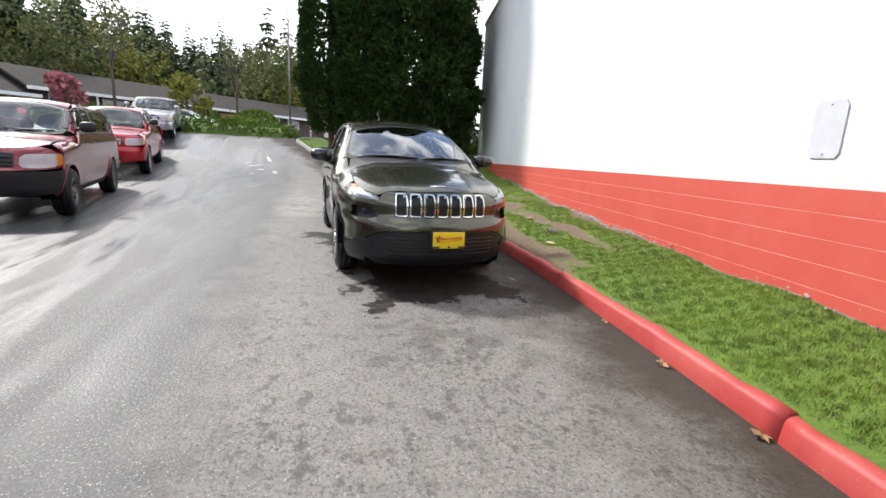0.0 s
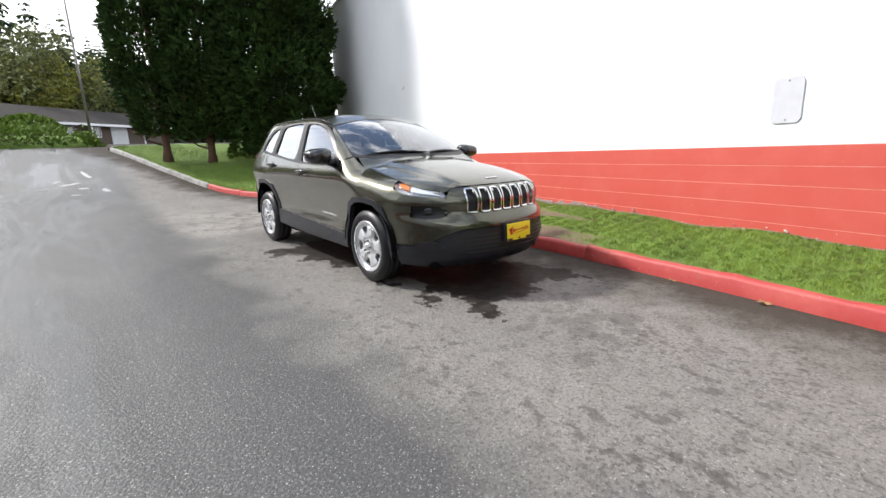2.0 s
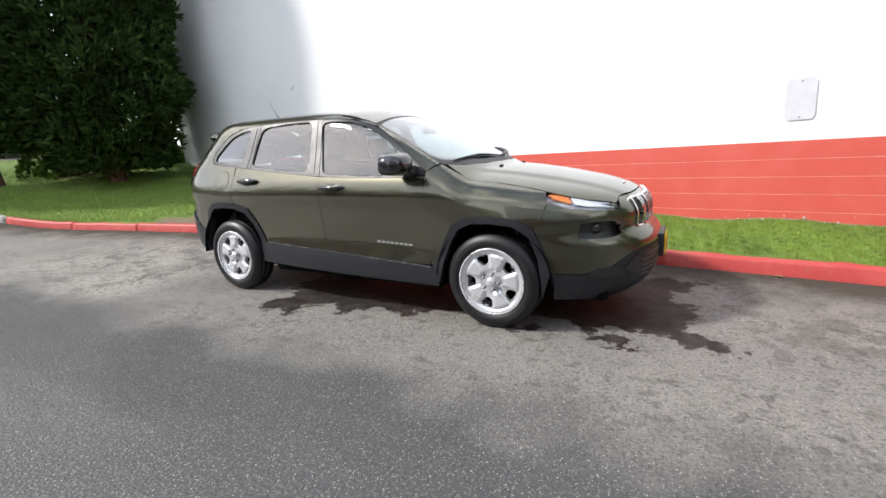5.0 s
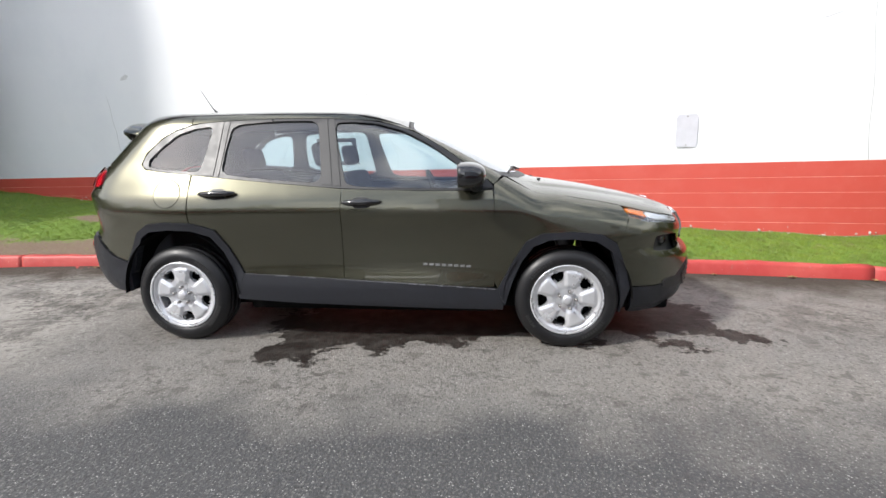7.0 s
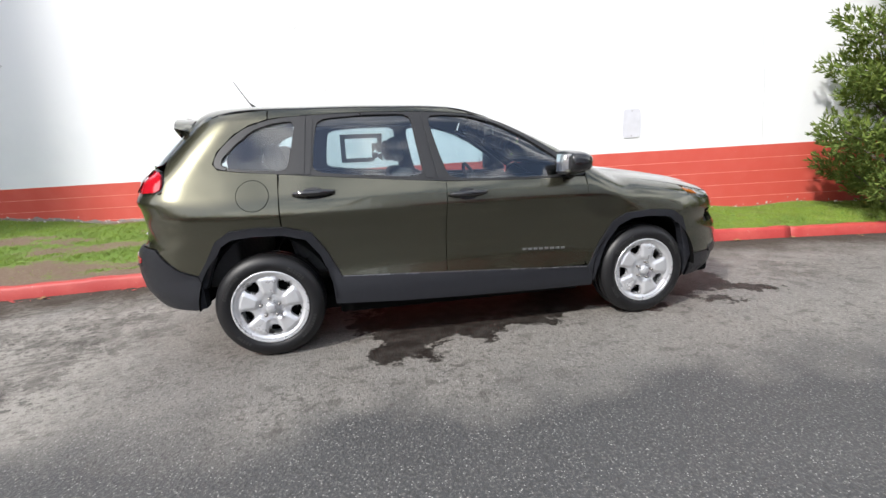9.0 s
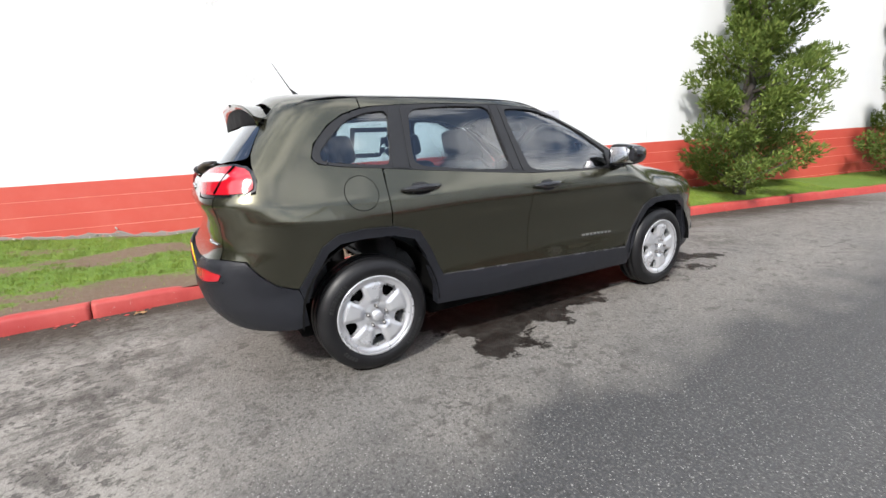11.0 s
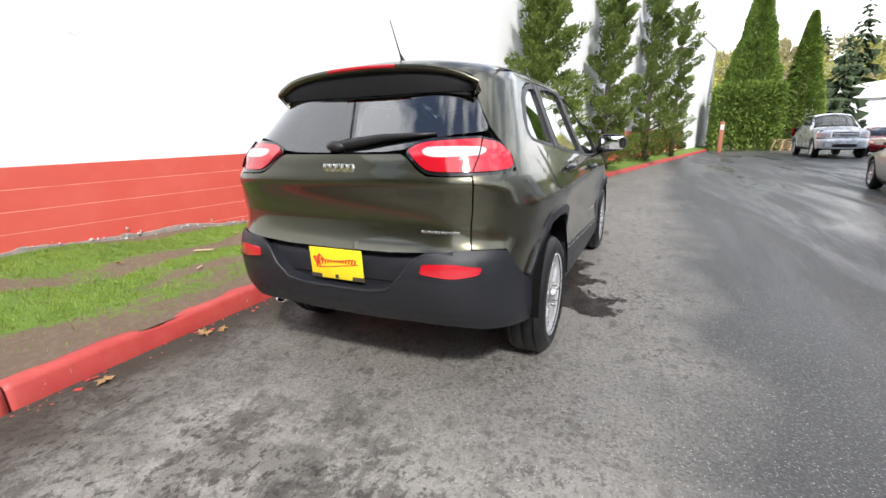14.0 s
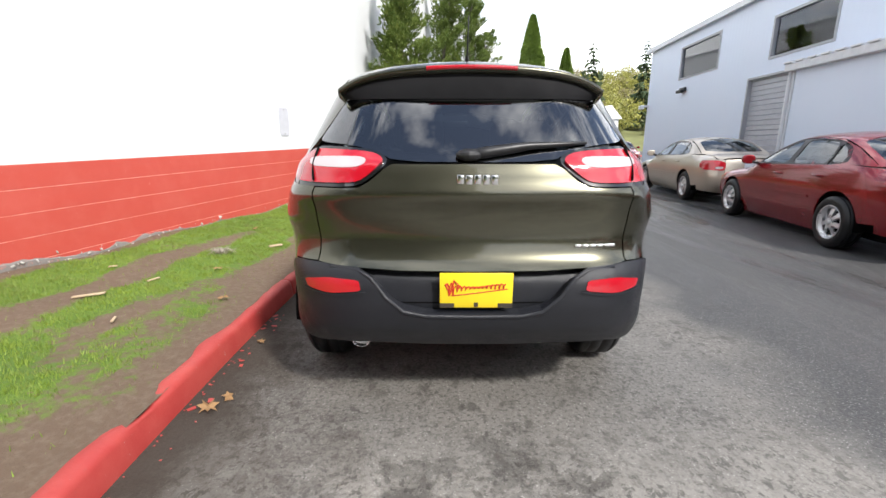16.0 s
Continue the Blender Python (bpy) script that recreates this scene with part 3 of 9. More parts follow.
def soil_cover(x, y):
    """How bare the strip is: 0 turf, 1 soil; worn along the kerb and down its middle beside the car."""
    x, y = np.asarray(x, float).ravel(), np.asarray(y, float).ravel()
    kx = kerb_x(y) + 0.15
    u = (x - kx) / np.maximum(wall_x(y) - kx, 0.5)
    where = (0.30 + 0.70 * np.clip((y + 2.4) / 1.4, 0, 1)) * np.clip((7.5 - y) / 1.5, 0, 1)
    worn = 1.10 * np.exp(-(((u - 0.02) / 0.24) ** 2)) + 0.85 * np.exp(-(((u - 0.58) / 0.11) ** 2)) + 0.7 * np.clip((u - 0.90) / 0.08, 0, 1)
    n = np.array([noise.noise((a * 2.0, b * 0.8, 3.0)) + 0.5 * noise.noise((a * 6.0, b * 3.0, 8.0)) for a, b in zip(x, y)])
    return np.clip(where * worn * 0.85 + 0.75 * n * (0.25 + 0.75 * where), 0, 1)


def grid_sheet(xs, ys, zf):
    X, Y = np.meshgrid(xs, ys, indexing="ij")
    Z = zf(X, Y)
    n, m = X.shape
    verts = np.stack([X, Y, Z], -1).reshape(-1, 3)
    i, j = np.meshgrid(np.arange(n - 1), np.arange(m - 1), indexing="ij")
    a = (i * m + j).ravel()
    return verts, np.stack([a, a + m, a + m + 1, a + 1], 1)


xs = np.concatenate([np.linspace(-220, -30, 12), np.linspace(-26, -9, 16), np.arange(-8, 9.01, 0.5), np.linspace(11, 30, 12), np.linspace(40, 220, 10)])
ys = np.concatenate([np.linspace(-260, -60, 12), np.linspace(-52, -10, 24), np.arange(-9, 24.01, 0.5), np.linspace(27, 60, 12), np.linspace(75, 260, 10)])
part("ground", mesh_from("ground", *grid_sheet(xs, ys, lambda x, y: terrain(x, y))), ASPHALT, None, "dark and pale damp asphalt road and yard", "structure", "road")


def blot(cx, cy, rx, ry, seed, rough=0.45, n=90, lean=0.0):
    rnd = random.Random(seed)
    ph = [(rnd.uniform(0, 6.28), rnd.uniform(0.4, 1.0)) for _ in range(9)]
    pts = []
    for i in range(n):
        a = 2 * math.pi * i / n
        r = 1 + sum(w * rough / (j + 1) ** 0.75 * math.sin((j + 2) * a + p) for j, (p, w) in enumerate(ph)) * 0.55
        x, y = rx * r * math.cos(a), ry * r * math.sin(a)
        pts.append((cx + x + lean * y, cy + y, 0.004))
    return pts


# ---------------------------------------------------------------- kerb of cast lengths
kerb = tagged(empty("kerb"), "red painted concrete kerb, worn and chipped", "kerb", "", "structure")
joints = [-40, -34, -29, -24.5, -20, -16.5, -13.4, -10.4, -7.4, -4.82, -2.3, 0.35, 3.03, 5.0, 6.75, 8.6, 10.55, 12.4, 14.4, 16.3, 17.6]
rnd = random.Random(5)
for a, b in zip(joints, joints[1:]):
    ys = np.linspace(a + 0.006, b - 0.006, max(8, int((b - a) / (0.035 if -3 < a < 6 else 0.10))))
    dx, dz = rnd.uniform(-0.008, 0.008), rnd.uniform(-0.006, 0.006)
    verts, faces = [], []
    for y in ys:
        x0 = float(kerb_x(y)) + dx
        zb = float(terrain(x0, y))
        wob = 0.007 * math.sin(5 * y + a) + 0.006 * math.sin(13 * y) + 0.012 * noise.noise((y * 7.0, a, 0.0))
        bite = math.exp(-(((y - 2.2) / 0.15) ** 4))
        chip = bite * 0.032 + math.exp(-(((y - 1.1) / 0.2) ** 2)) * 0.015
        h = 0.135 + dz + wob * 0.5 - bite * (0.012 + 0.012 * noise.noise((y * 25.0, 1.0, 0.0)))
        prof = [(0.0, -0.05), (0.004, 0.0), (0.020, h - 0.030), (0.030, h - 0.010), (0.048 + wob, h), (0.100 + wob - chip, h + 0.004), (0.118 + wob - chip, h - 0.010), (0.128 + wob - chip, -0.02)]
        for px, pz in prof:
            verts.append((x0 + px, y, zb + pz))
    n = 8
    for i in range(len(ys) - 1):
        for q in range(n - 1):
            faces.append((i * n + q, i * n + q + 1, (i + 1) * n + q + 1, (i + 1) * n + q))
    faces.append(tuple(range(n))[::-1])
    faces.append(tuple(range((len(ys) - 1) * n, len(ys) * n)))
    part("kerb_stone", mesh_from("kerb_stone", verts, faces), RED_KERB if b <= 10.6 else CONCRETE, kerb)
# returning end of the grey kerb round the bank
pts = []
for i in range(15):
    t = i / 14
    pts.append((-1.60 + 4.2 * t**1.35, 17.75 + 1.6 * math.sin(min(1.0, 1.25 * t) * math.pi / 2)))
verts, faces = [], []
for i, (x, y) in enumerate(pts):
    d = Vector((pts[min(i + 1, 14)][0] - pts[max(i - 1, 0)][0], pts[min(i + 1, 14)][1] - pts[max(i - 1, 0)][1], 0)).normalized()
    nrm = Vector((d.y, -d.x, 0))
    zb = float(terrain(x, y))
    for o, h in ((0, -0.05), (0.01, 0.11), (0.04, 0.135), (0.14, 0.135), (0.16, -0.03)):
        verts.append((x + nrm.x * o, y + nrm.y * o, zb + h))
for i in range(14):
    for q in range(4):
        faces.append((i * 5 + q, i * 5 + q + 1, (i + 1) * 5 + q + 1, (i + 1) * 5 + q))
part("kerb_return", mesh_from("kerb_return", verts, faces), CONCRETE, kerb, "grey concrete kerb")
# kerb that closes the yard further on
verts, faces = [], []
for i, (x, y) in enumerate([(-6.7, -40.0), (-7.2, -40.6), (-8.5, -41.0), (-13, -41.0), (-20, -41)]):
    for o, h in ((0, -0.05), (0.01, 0.14), (-0.14, 0.14), (-0.16, -0.03)):
        verts.append((x, y + o, h))
for i in range(4):
    for q in range(3):
        faces.append((i * 4 + q, i * 4 + q + 1, (i + 1) * 4 + q + 1, (i + 1) * 4 + q))
part("kerb_stone", mesh_from("kerb_stone", verts, faces), RED_KERB, kerb)

# ---------------------------------------------------------------- lawn and blades
us, vs = np.linspace(0, 1, 42), np.concatenate([np.linspace(-42, -9, 50), np.arange(-8.8, 13.4, 0.08)])
U, V = np.meshgrid(us, vs, indexing="ij")
X = (kerb_x(V) + 0.05) * (1 - U) + (wall_x(V) + 0.05) * U
Z = lawn_z(X, V)
n, m = X.shape
i, j = np.meshgrid(np.arange(n - 1), np.arange(m - 1), indexing="ij")
a = (i * m + j).ravel()
lawn = mesh_from("lawn", np.stack([X, V, Z], -1).reshape(-1, 3), np.stack([a, a + m, a + m + 1, a + 1], 1))
lawn.attributes.new("soil", "FLOAT", "POINT").data.foreach_set("value", soil_cover(X, V).astype(np.float32))
part("lawn", lawn, TURF, None, "patchy green grass with bare soil beside the wall", "structure", "grass")
# the bank under the big evergreens
us, vs = np.linspace(0, 1, 40), np.linspace(13.35, 18.6, 40)
U, V = np.meshgrid(us, vs, indexing="ij")
X = (kerb_x(np.minimum(V, 17.6)) + 0.14 + np.clip(V - 17.6, 0, 2) * 1.2) * (1 - U) + 18.0 * U
Z = terrain(X, V) + 0.125 + 0.05 * np.sin(1.3 * X + V) * np.clip(3 * U, 0, 1)
n, m = X.shape
i, j = np.meshgrid(np.arange(n - 1), np.arange(m - 1), indexing="ij")
a = (i * m + j).ravel()
part("green_bank", mesh_from("green_bank", np.stack([X, V, Z], -1).reshape(-1, 3), np.stack([a, a + m, a + m + 1, a + 1], 1)), TURF, None, "sloping grass bank under tall evergreens", "structure", "grass")


def blades(name, count, pick, height, seed, lab):
    rng = np.random.default_rng(seed)
    x, y, z = pick(rng, count)
    n = len(x)
    ang = rng.uniform(0, 2 * np.pi, n)
    hgt = height * rng.uniform(0.5, 1.3, n)
    wid = rng.uniform(0.0018, 0.0042, n) * (1 + height * 6)
    lean = rng.uniform(0.1, 0.9, n) * hgt
    la = rng.uniform(0, 2 * np.pi, n)
    c, s = np.cos(ang) * wid, np.sin(ang) * wid
    b0 = np.stack([x - c, y - s, z - 0.01], 1)
    b1 = np.stack([x + c, y + s, z - 0.01], 1)
    t = np.stack([x + np.cos(la) * lean, y + np.sin(la) * lean, z + hgt], 1)
    verts = np.stack([b0, b1, t], 1).reshape(-1, 3)
    faces = np.arange(3 * n).reshape(-1, 3)
    ob = part(name, mesh_from(name, verts, faces, False), GRASS, None, lab, "stuff", "grass")
    return ob


def in_strip(rng, count):
    y = rng.uniform(-9, 8, count)
    u = rng.uniform(0.02, 0.99, count)
    x = (kerb_x(y) + 0.15) * (1 - u) + wall_x(y) * u
    # blades gather in tufts
    cx, cy = rng.uniform(-0.5, 0.5, count), rng.uniform(-0.5, 0.5, count)
    gather = rng.uniform(0, 1, count) < 0.6
    gx, gy = np.round(x / 0.11 + cx * 0.25) * 0.11, np.round(y / 0.11 + cy * 0.25) * 0.11
    jx, jy = 0.03 * np.sin(gx * 91 + gy * 37), 0.03 * np.sin(gx * 53 - gy * 77)
    x = np.where(gather, gx + jx + rng.normal(0, 0.022, count), x)
    y = np.where(gather, gy + jy + rng.normal(0, 0.022, count), y)
    keep = (rng.uniform(0, 1, count) > np.clip((soil_cover(x, y) - 0.30) / 0.25, 0, 0.97)) & (x > kerb_x(y) + 0.15) & (x < wall_x(y))
    x, y = x[keep], y[keep]
    return x, y, lawn_z(x, y)


def in_bank(rng, count):
    y = rng.uniform(8, 18.2, count)
    x = kerb_x(np.minimum(y, 17.6)) + 0.16 + rng.uniform(0, 1, count) ** 1.4 * 6.0
    keep = (y > 13.4) | (x < wall_x(y))
    x, y = x[keep], y[keep]
    return x, y, np.where(y < 13.36, lawn_z(x, y), terrain(x, y) + 0.12)


blades("grass", 210000, in_strip, 0.026, 1, "short bright green grass blades beside the kerb")
blades("grass", 40000, in_bank, 0.06, 2, "short green grass blades on the bank")

# fallen leaves, twig and chips of wood
LEAF = plain("dead_leaf", (0.30, 0.17, 0.07), 0.7, 0, 0.5, 60)
WOOD_CHIP = plain("pale_wood_chip", (0.50, 0.38, 0.25), 0.8, 0, 0.4, 40)
rnd = random.Random(12)


def leaf_mesh():
    v, f = [(0, 0, 0.012)], []
    for i in range(14):
        a = 2 * math.pi * i / 14
        r = (0.050 if i % 2 else 0.026) * (1.3 if i in (0, 1, 13) else 1)
        v.append((r * math.cos(a), r * math.sin(a), 0.004 + 0.016 * abs(math.sin(1.5 * a))))
    for i in range(14):
        f.append((0, 1 + i, 1 + (i + 1) % 14))
    return mesh_from("fallen_leaf", v, f, False)


lm = leaf_mesh()
lm.materials.append(LEAF)
for x, y, s in ((1.00, -4.03, 1.3), (0.90, -4.78, 1.2), (1.10, -3.3, 0.9), (1.235, 2.69, 1.2), (1.20, 3.95, 1.1), (1.27, 2.05, 1.4), (1.22, 1.95, 1.0), (1.30, 1.3, 0.8), (0.70, -5.6, 0.8), (2.5, -1.6, 1.2), (2.1, 0.2, 1.0), (1.72, 0.9, 1.0), (2.9, 1.6, 0.9)):
    ob = new("fallen_leaf", lm)
    z = float(lawn_z(np.array(x), np.array(y))) + 0.02 if x > float(kerb_x(y)) + 0.15 else 0.004
    ob.matrix_world = pose(x, y, z, rnd.uniform(-8, 8), rnd.uniform(-8, 8), rnd.uniform(0, 360)) @ Matrix.Diagonal((0.75 * s, 0.75 * s, s, 1))
    tagged(ob, "curled brown dead leaf lying beside the kerb", "leaf", "fallen leaves")
for x, y, w, l, rz in ((2.66, 0.95, 0.045, 0.20, 20), (2.45, 0.55, 0.02, 0.10, 60), (2.2, 1.35, 0.018, 0.08, 110), (2.95, 0.3, 0.02, 0.07, 10), (2.0, -0.9, 0.10, 0.14, 30)):
    ob = part("wood_chip", mesh_from("wood_chip", *box_vf(-l / 2, l / 2, -w / 2, w / 2, 0, 0.012, 0.004)), WOOD_CHIP, None, "pale splinter of wood lying on the soil")
    tagged(ob, "", "wood chip", "wood chips on the soil")
    ob.matrix_world = pose(x, y, float(lawn_z(np.array(x), np.array(y))) + 0.012, 4, 3, rz)

flakes = []
rng = random.Random(17)
for i in range(90):
    y = rng.uniform(0.8, 4.6)
    x = float(kerb_x(y)) - 0.01 - 0.11 * rng.random() ** 1.8
    r = 0.003 + 0.012 * rng.random() ** 3
    flakes.append(moved(box_vf(-r, r * 0.9, -r * 1.5, r * 1.3, 0.0, 0.002), pose(x, y, 0.004, rng.uniform(-6, 6), rng.uniform(-6, 6), rng.uniform(0, 180))))
part("paint_flakes", mesh_from("paint_flakes", *joined(*flakes), smooth=False), RED_KERB, None, "red flakes of kerb paint lying in the gutter", "stuff", "paint flakes")
rng = np.random.default_rng(61)
tuft = []
for i in range(70):
    a, l = rng.uniform(0, 6.28), rng.uniform(0.05, 0.13)
    base = (2.34 + rng.normal(0, 0.035), -0.35 + rng.normal(0, 0.05))
    z = float(lawn_z(np.array(base[0]), np.array(base[1])))
    tuft.append(tube_vf([(base[0], base[1], z - 0.01), (base[0] + 0.5 * l * math.cos(a), base[1] + 0.5 * l * math.sin(a), z + 0.05), (base[0] + l * math.cos(a), base[1] + l * math.sin(a), z + 0.03)], [0.004, 0.003, 0.001], 4))
tagged(part("dry_tuft", mesh_from("dry_tuft", *joined(*tuft)), plain("dry_stalks", (0.34, 0.30, 0.24), 0.9, 0, 0.4, 40), None, "grey-brown tuft of dry weed stalks in the grass"), "", "weed")

# ---------------------------------------------------------------- the painted block wall
k = Mat("white_wall_paint", (0.76, 0.77, 0.785), 0.65)
brick = k.n.new("ShaderNodeTexBrick")
brick.inputs["Scale"].default_value = 1.0
brick.inputs["Mortar Size"].default_value = 0.006
brick.inputs["Brick Width"].default_value, brick.inputs["Row Height"].default_value = 0.4, 0.2
brick.inputs["Color1"].default_value = brick.inputs["Color2"].default_value = rgb(1.0)
brick.inputs["Mortar"].default_value = rgb(0.0)
comb = k.n.new("ShaderNodeCombineXYZ")
sepw = k.n.new("ShaderNodeSeparateXYZ")
k.l.new(k.vec, sepw.inputs[0])
k.l.new(sepw.outputs["Y"], comb.inputs["X"])
k.l.new(sepw.outputs["Z"], comb.inputs["Y"])
k.l.new(comb.outputs[0], brick.inputs["Vector"])
k.tint(k.ramp(k.noise(0.6, 6.0, 0.6), 0.45, 0.75, 0.0, 0.5), (0.64, 0.66, 0.69))
k.tint(k.ramp(k.noise(5.0, 6.0, 0.75), 0.68, 0.76, 0.0, 0.5), (0.60, 0.59, 0.56))
k.bump(brick.outputs["Color"], 0.15, 0.004)
k.bump(k.noise(60, 4.0, 0.7), 0.12, 0.004)
WHITE_WALL = k.m

k = Mat("red_block_paint", (0.53, 0.078, 0.056), 0.55)
k.vec = k.n.new("ShaderNodeNewGeometry").outputs["Position"]
k.tint(k.math("MULTIPLY", k.random(), 0.5), (0.51, 0.072, 0.050))
k.tint(k.ramp(k.noise(3.0, 6.0, 0.65), 0.45, 0.75, 0.0, 0.5), (0.60, 0.125, 0.095))
k.tint(k.ramp(k.noise(26, 5.0, 0.75), 0.68, 0.75, 0.0, 0.8), (0.72, 0.52, 0.45))
k.bump(k.noise(70, 5.0, 0.75), 0.35, 0.005)
RED_BLOCK = k.m
k = Mat("joint_paint", (0.84, 0.46, 0.38), 0.8)
k.tint(k.ramp(k.noise(8, 5.0), 0.4, 0.7, 0.0, 0.8), (0.62, 0.14, 0.10))
JOINT = k.m

# local frame of the wall: y along it (falling slightly), z up, x into the building
ALONG = Vector((0.2167, 0.9762, -0.0165)).normalized()
INTO = Vector((0.9762, -0.2167, 0)).normalized()
UPW = INTO.cross(ALONG).normalized()
WALL = Matrix(((INTO.x, ALONG.x, UPW.x, 2.752), (INTO.y, ALONG.y, UPW.y, -3.43), (INTO.z, ALONG.z, UPW.z, 1.157), (0, 0, 0, 1)))
S0, S1, S_RED = -37.4, 17.45, -26.6


def wall_object(name, vf, mat, lab, kind="structure", cat="wall", smooth=False):
    ob = part(name, mesh_from(name, *vf, smooth=smooth), mat, None, lab, kind, cat)
    ob.matrix_world = WALL
    return ob


w1 = wall_object("wall_main", joined(box_vf(0.0, 0.3, S0, S1, 0.002, 5.9), box_vf(0.0, 0.3, S0, S_RED - 0.01, -1.6, 0.0)), WHITE_WALL, "tall white painted block wall in bright sun")
wall_object("wall_end", box_vf(0.3, 14, S1 - 0.3, S1, -1.6, 5.9), WHITE_WALL, "white painted end wall")
wall_object("wall_far_end", box_vf(0.3, 14, S0, S0 + 0.3, -1.6, 5.9), WHITE_WALL, "white painted end wall")
wall_object("wall_back", box_vf(14, 14.3, S0, S1, -1.6, 5.9), WHITE_WALL, "plain white rear wall")
wall_object("roof_slab", box_vf(-0.04, 14.3, S0 - 0.04, S1 + 0.04, 5.9, 6.05, 0.01), plain("roof_edge_metal", (0.55, 0.56, 0.57), 0.5, 0.3), "flat roof with a thin metal edge", cat="roof")
band = wall_object("wall_base", box_vf(0.0005, 0.3, S_RED, S1, -1.6, 0.0), JOINT, "red painted block base of the wall with pale joints")
# blocks: one mesh for all
bl = box_vf(-0.002, 0.022, -0.19998, 0.19998, -0.0968, 0.0968)
bm_ = mesh_from("block", *bl, smooth=False)
bm_.materials.append(RED_BLOCK)
rest = []
near = 0
for row in range(6):
    s = S_RED + (0.2 if row % 2 else 0.0) + 0.2
    while s < S1 - 0.1:
        if -5.2 < s < 13.2 and row < 5:
            ob = new("block", bm_)
            ob.parent = band
            ob.location = (rnd.uniform(-0.0002, 0.0002), s, -0.1 - 0.2 * row)
            near += 1
        else:
            rest.append(moved(bl, Matrix.Translation((0, s, -0.1 - 0.2 * row))))
        s += 0.4
far_blocks = part("block_rest", mesh_from("block_rest", *joined(*rest), smooth=False), RED_BLOCK, band, "further red blocks", "stuff")
# flaking paint and grit along the foot of the wall
grit = []
rng = random.Random(8)
for i in range(230):
    s = rng.uniform(-5, 12)
    y = -3.43 + s * ALONG.y
    x = 2.752 + s * ALONG.x
    z = float(lawn_z(np.array(x - 0.03), np.array(y)))
    r = 0.004 + 0.015 * rng.random() ** 2.2
    b = box_vf(-r * 0.5, r * 0.4, -r * 1.2, r * 1.2, -r * 0.7, r * 0.7, r * 0.25, 1)
    up = rng.uniform(-0.01, 0.05) if rng.random() < 0.8 else rng.uniform(0, 0.12)
    grit.append(moved(b, Matrix.Translation((x - 0.022 - INTO.x * rng.uniform(0, 0.06 if up < 0.03 else 0), y, z + up)) @ pose(0, 0, 0, rng.uniform(0, 90), rng.uniform(0, 30), rng.uniform(0, 180))))
k = Mat("grit", (0.45, 0.43, 0.40), 0.85)
k.tint(k.island(), (0.62, 0.58, 0.54))
part("grit", mesh_from("grit", *joined(*grit), smooth=False), k.m, None, "pale grit and flaked paint along the wall foot", "stuff", "grit")
# painted-over board with two screws
board = empty("wall_sign", WALL)
tagged(board, "blank white painted board screwed to the wall", "sign")
out = rounded([(-0.135, -0.22), (0.135, -0.22), (0.135, 0.22), (-0.135, 0.22)], 1, 0.10)
uv, fc = sheet2d(out, (), 0.1, 0.1)
P = np.stack([np.full(len(uv), -0.012), uv[:, 0] - 0.165, uv[:, 1] + 0.445], 1)
part("panel", mesh_from("panel", *rimmed(P, np.tile([-1.0, 0, 0], (len(P), 1)), [list(f) for f in fc], 0.011), smooth=False), plain("dull_white_board", (0.57, 0.57, 0.61), 0.5, 0, 0.2, 9), board)
for dz in (-0.19, 0.19):
    part("screw", mesh_from("screw", *moved(lathe_vf([(0, -0.006), (0.006, -0.005), (0.009, 0)], 12, "x"), Matrix.Translation((-0.012, -0.165, 0.445 + dz)))), STEEL, board)
# hairline cracks and patched spots
CRACK = plain("crack_shadow", (0.42, 0.42, 0.42), 0.9)
for s0, z0, s1, z1 in ((-2.23, 0.0, -2.0, 2.9), (10.2, 0.5, 10.35, 1.6), (-0.4, 2.3, -1.4, 2.36), (-1.5, 1.7, -1.9, 1.8)):
    n = 14
    line = [(-0.001, s0 + (s1 - s0) * t / n + 0.012 * math.sin(7.3 * t), z0 + (z1 - z0) * t / n + 0.01 * math.sin(3 * t)) for t in range(n + 1)]
    ob = part("wall_crack", mesh_from("wall_crack", *tube_vf(line, 0.003, 4)), CRACK, None, "thin crack in the white wall paint")
    tagged(ob, "", "crack", "cracks in the wall")
    ob.matrix_world = WALL
for s0, z0 in ((4.67, 1.26), (5.0, 2.2), (9.8, 1.9), (1.2, 2.6)):
    pts = blot(0, 0, 0.07, 0.06, int(s0 * 10), 0.7, 40)
    v = [(-0.004, s0, z0)] + [(-0.004, s0 + p[0], z0 + p[1]) for p in pts]
    ob = part("wall_scar", mesh_from("wall_scar", v, [(0, 1 + (i + 1) % 40, 1 + i) for i in range(40)]), plain("scraped_paint", (0.66, 0.66, 0.66), 0.8, 0, 0.5, 30), None, "scraped spot in the white wall paint")
    tagged(ob, "", "scar", "scars in the wall")
    ob.matrix_world = WALL

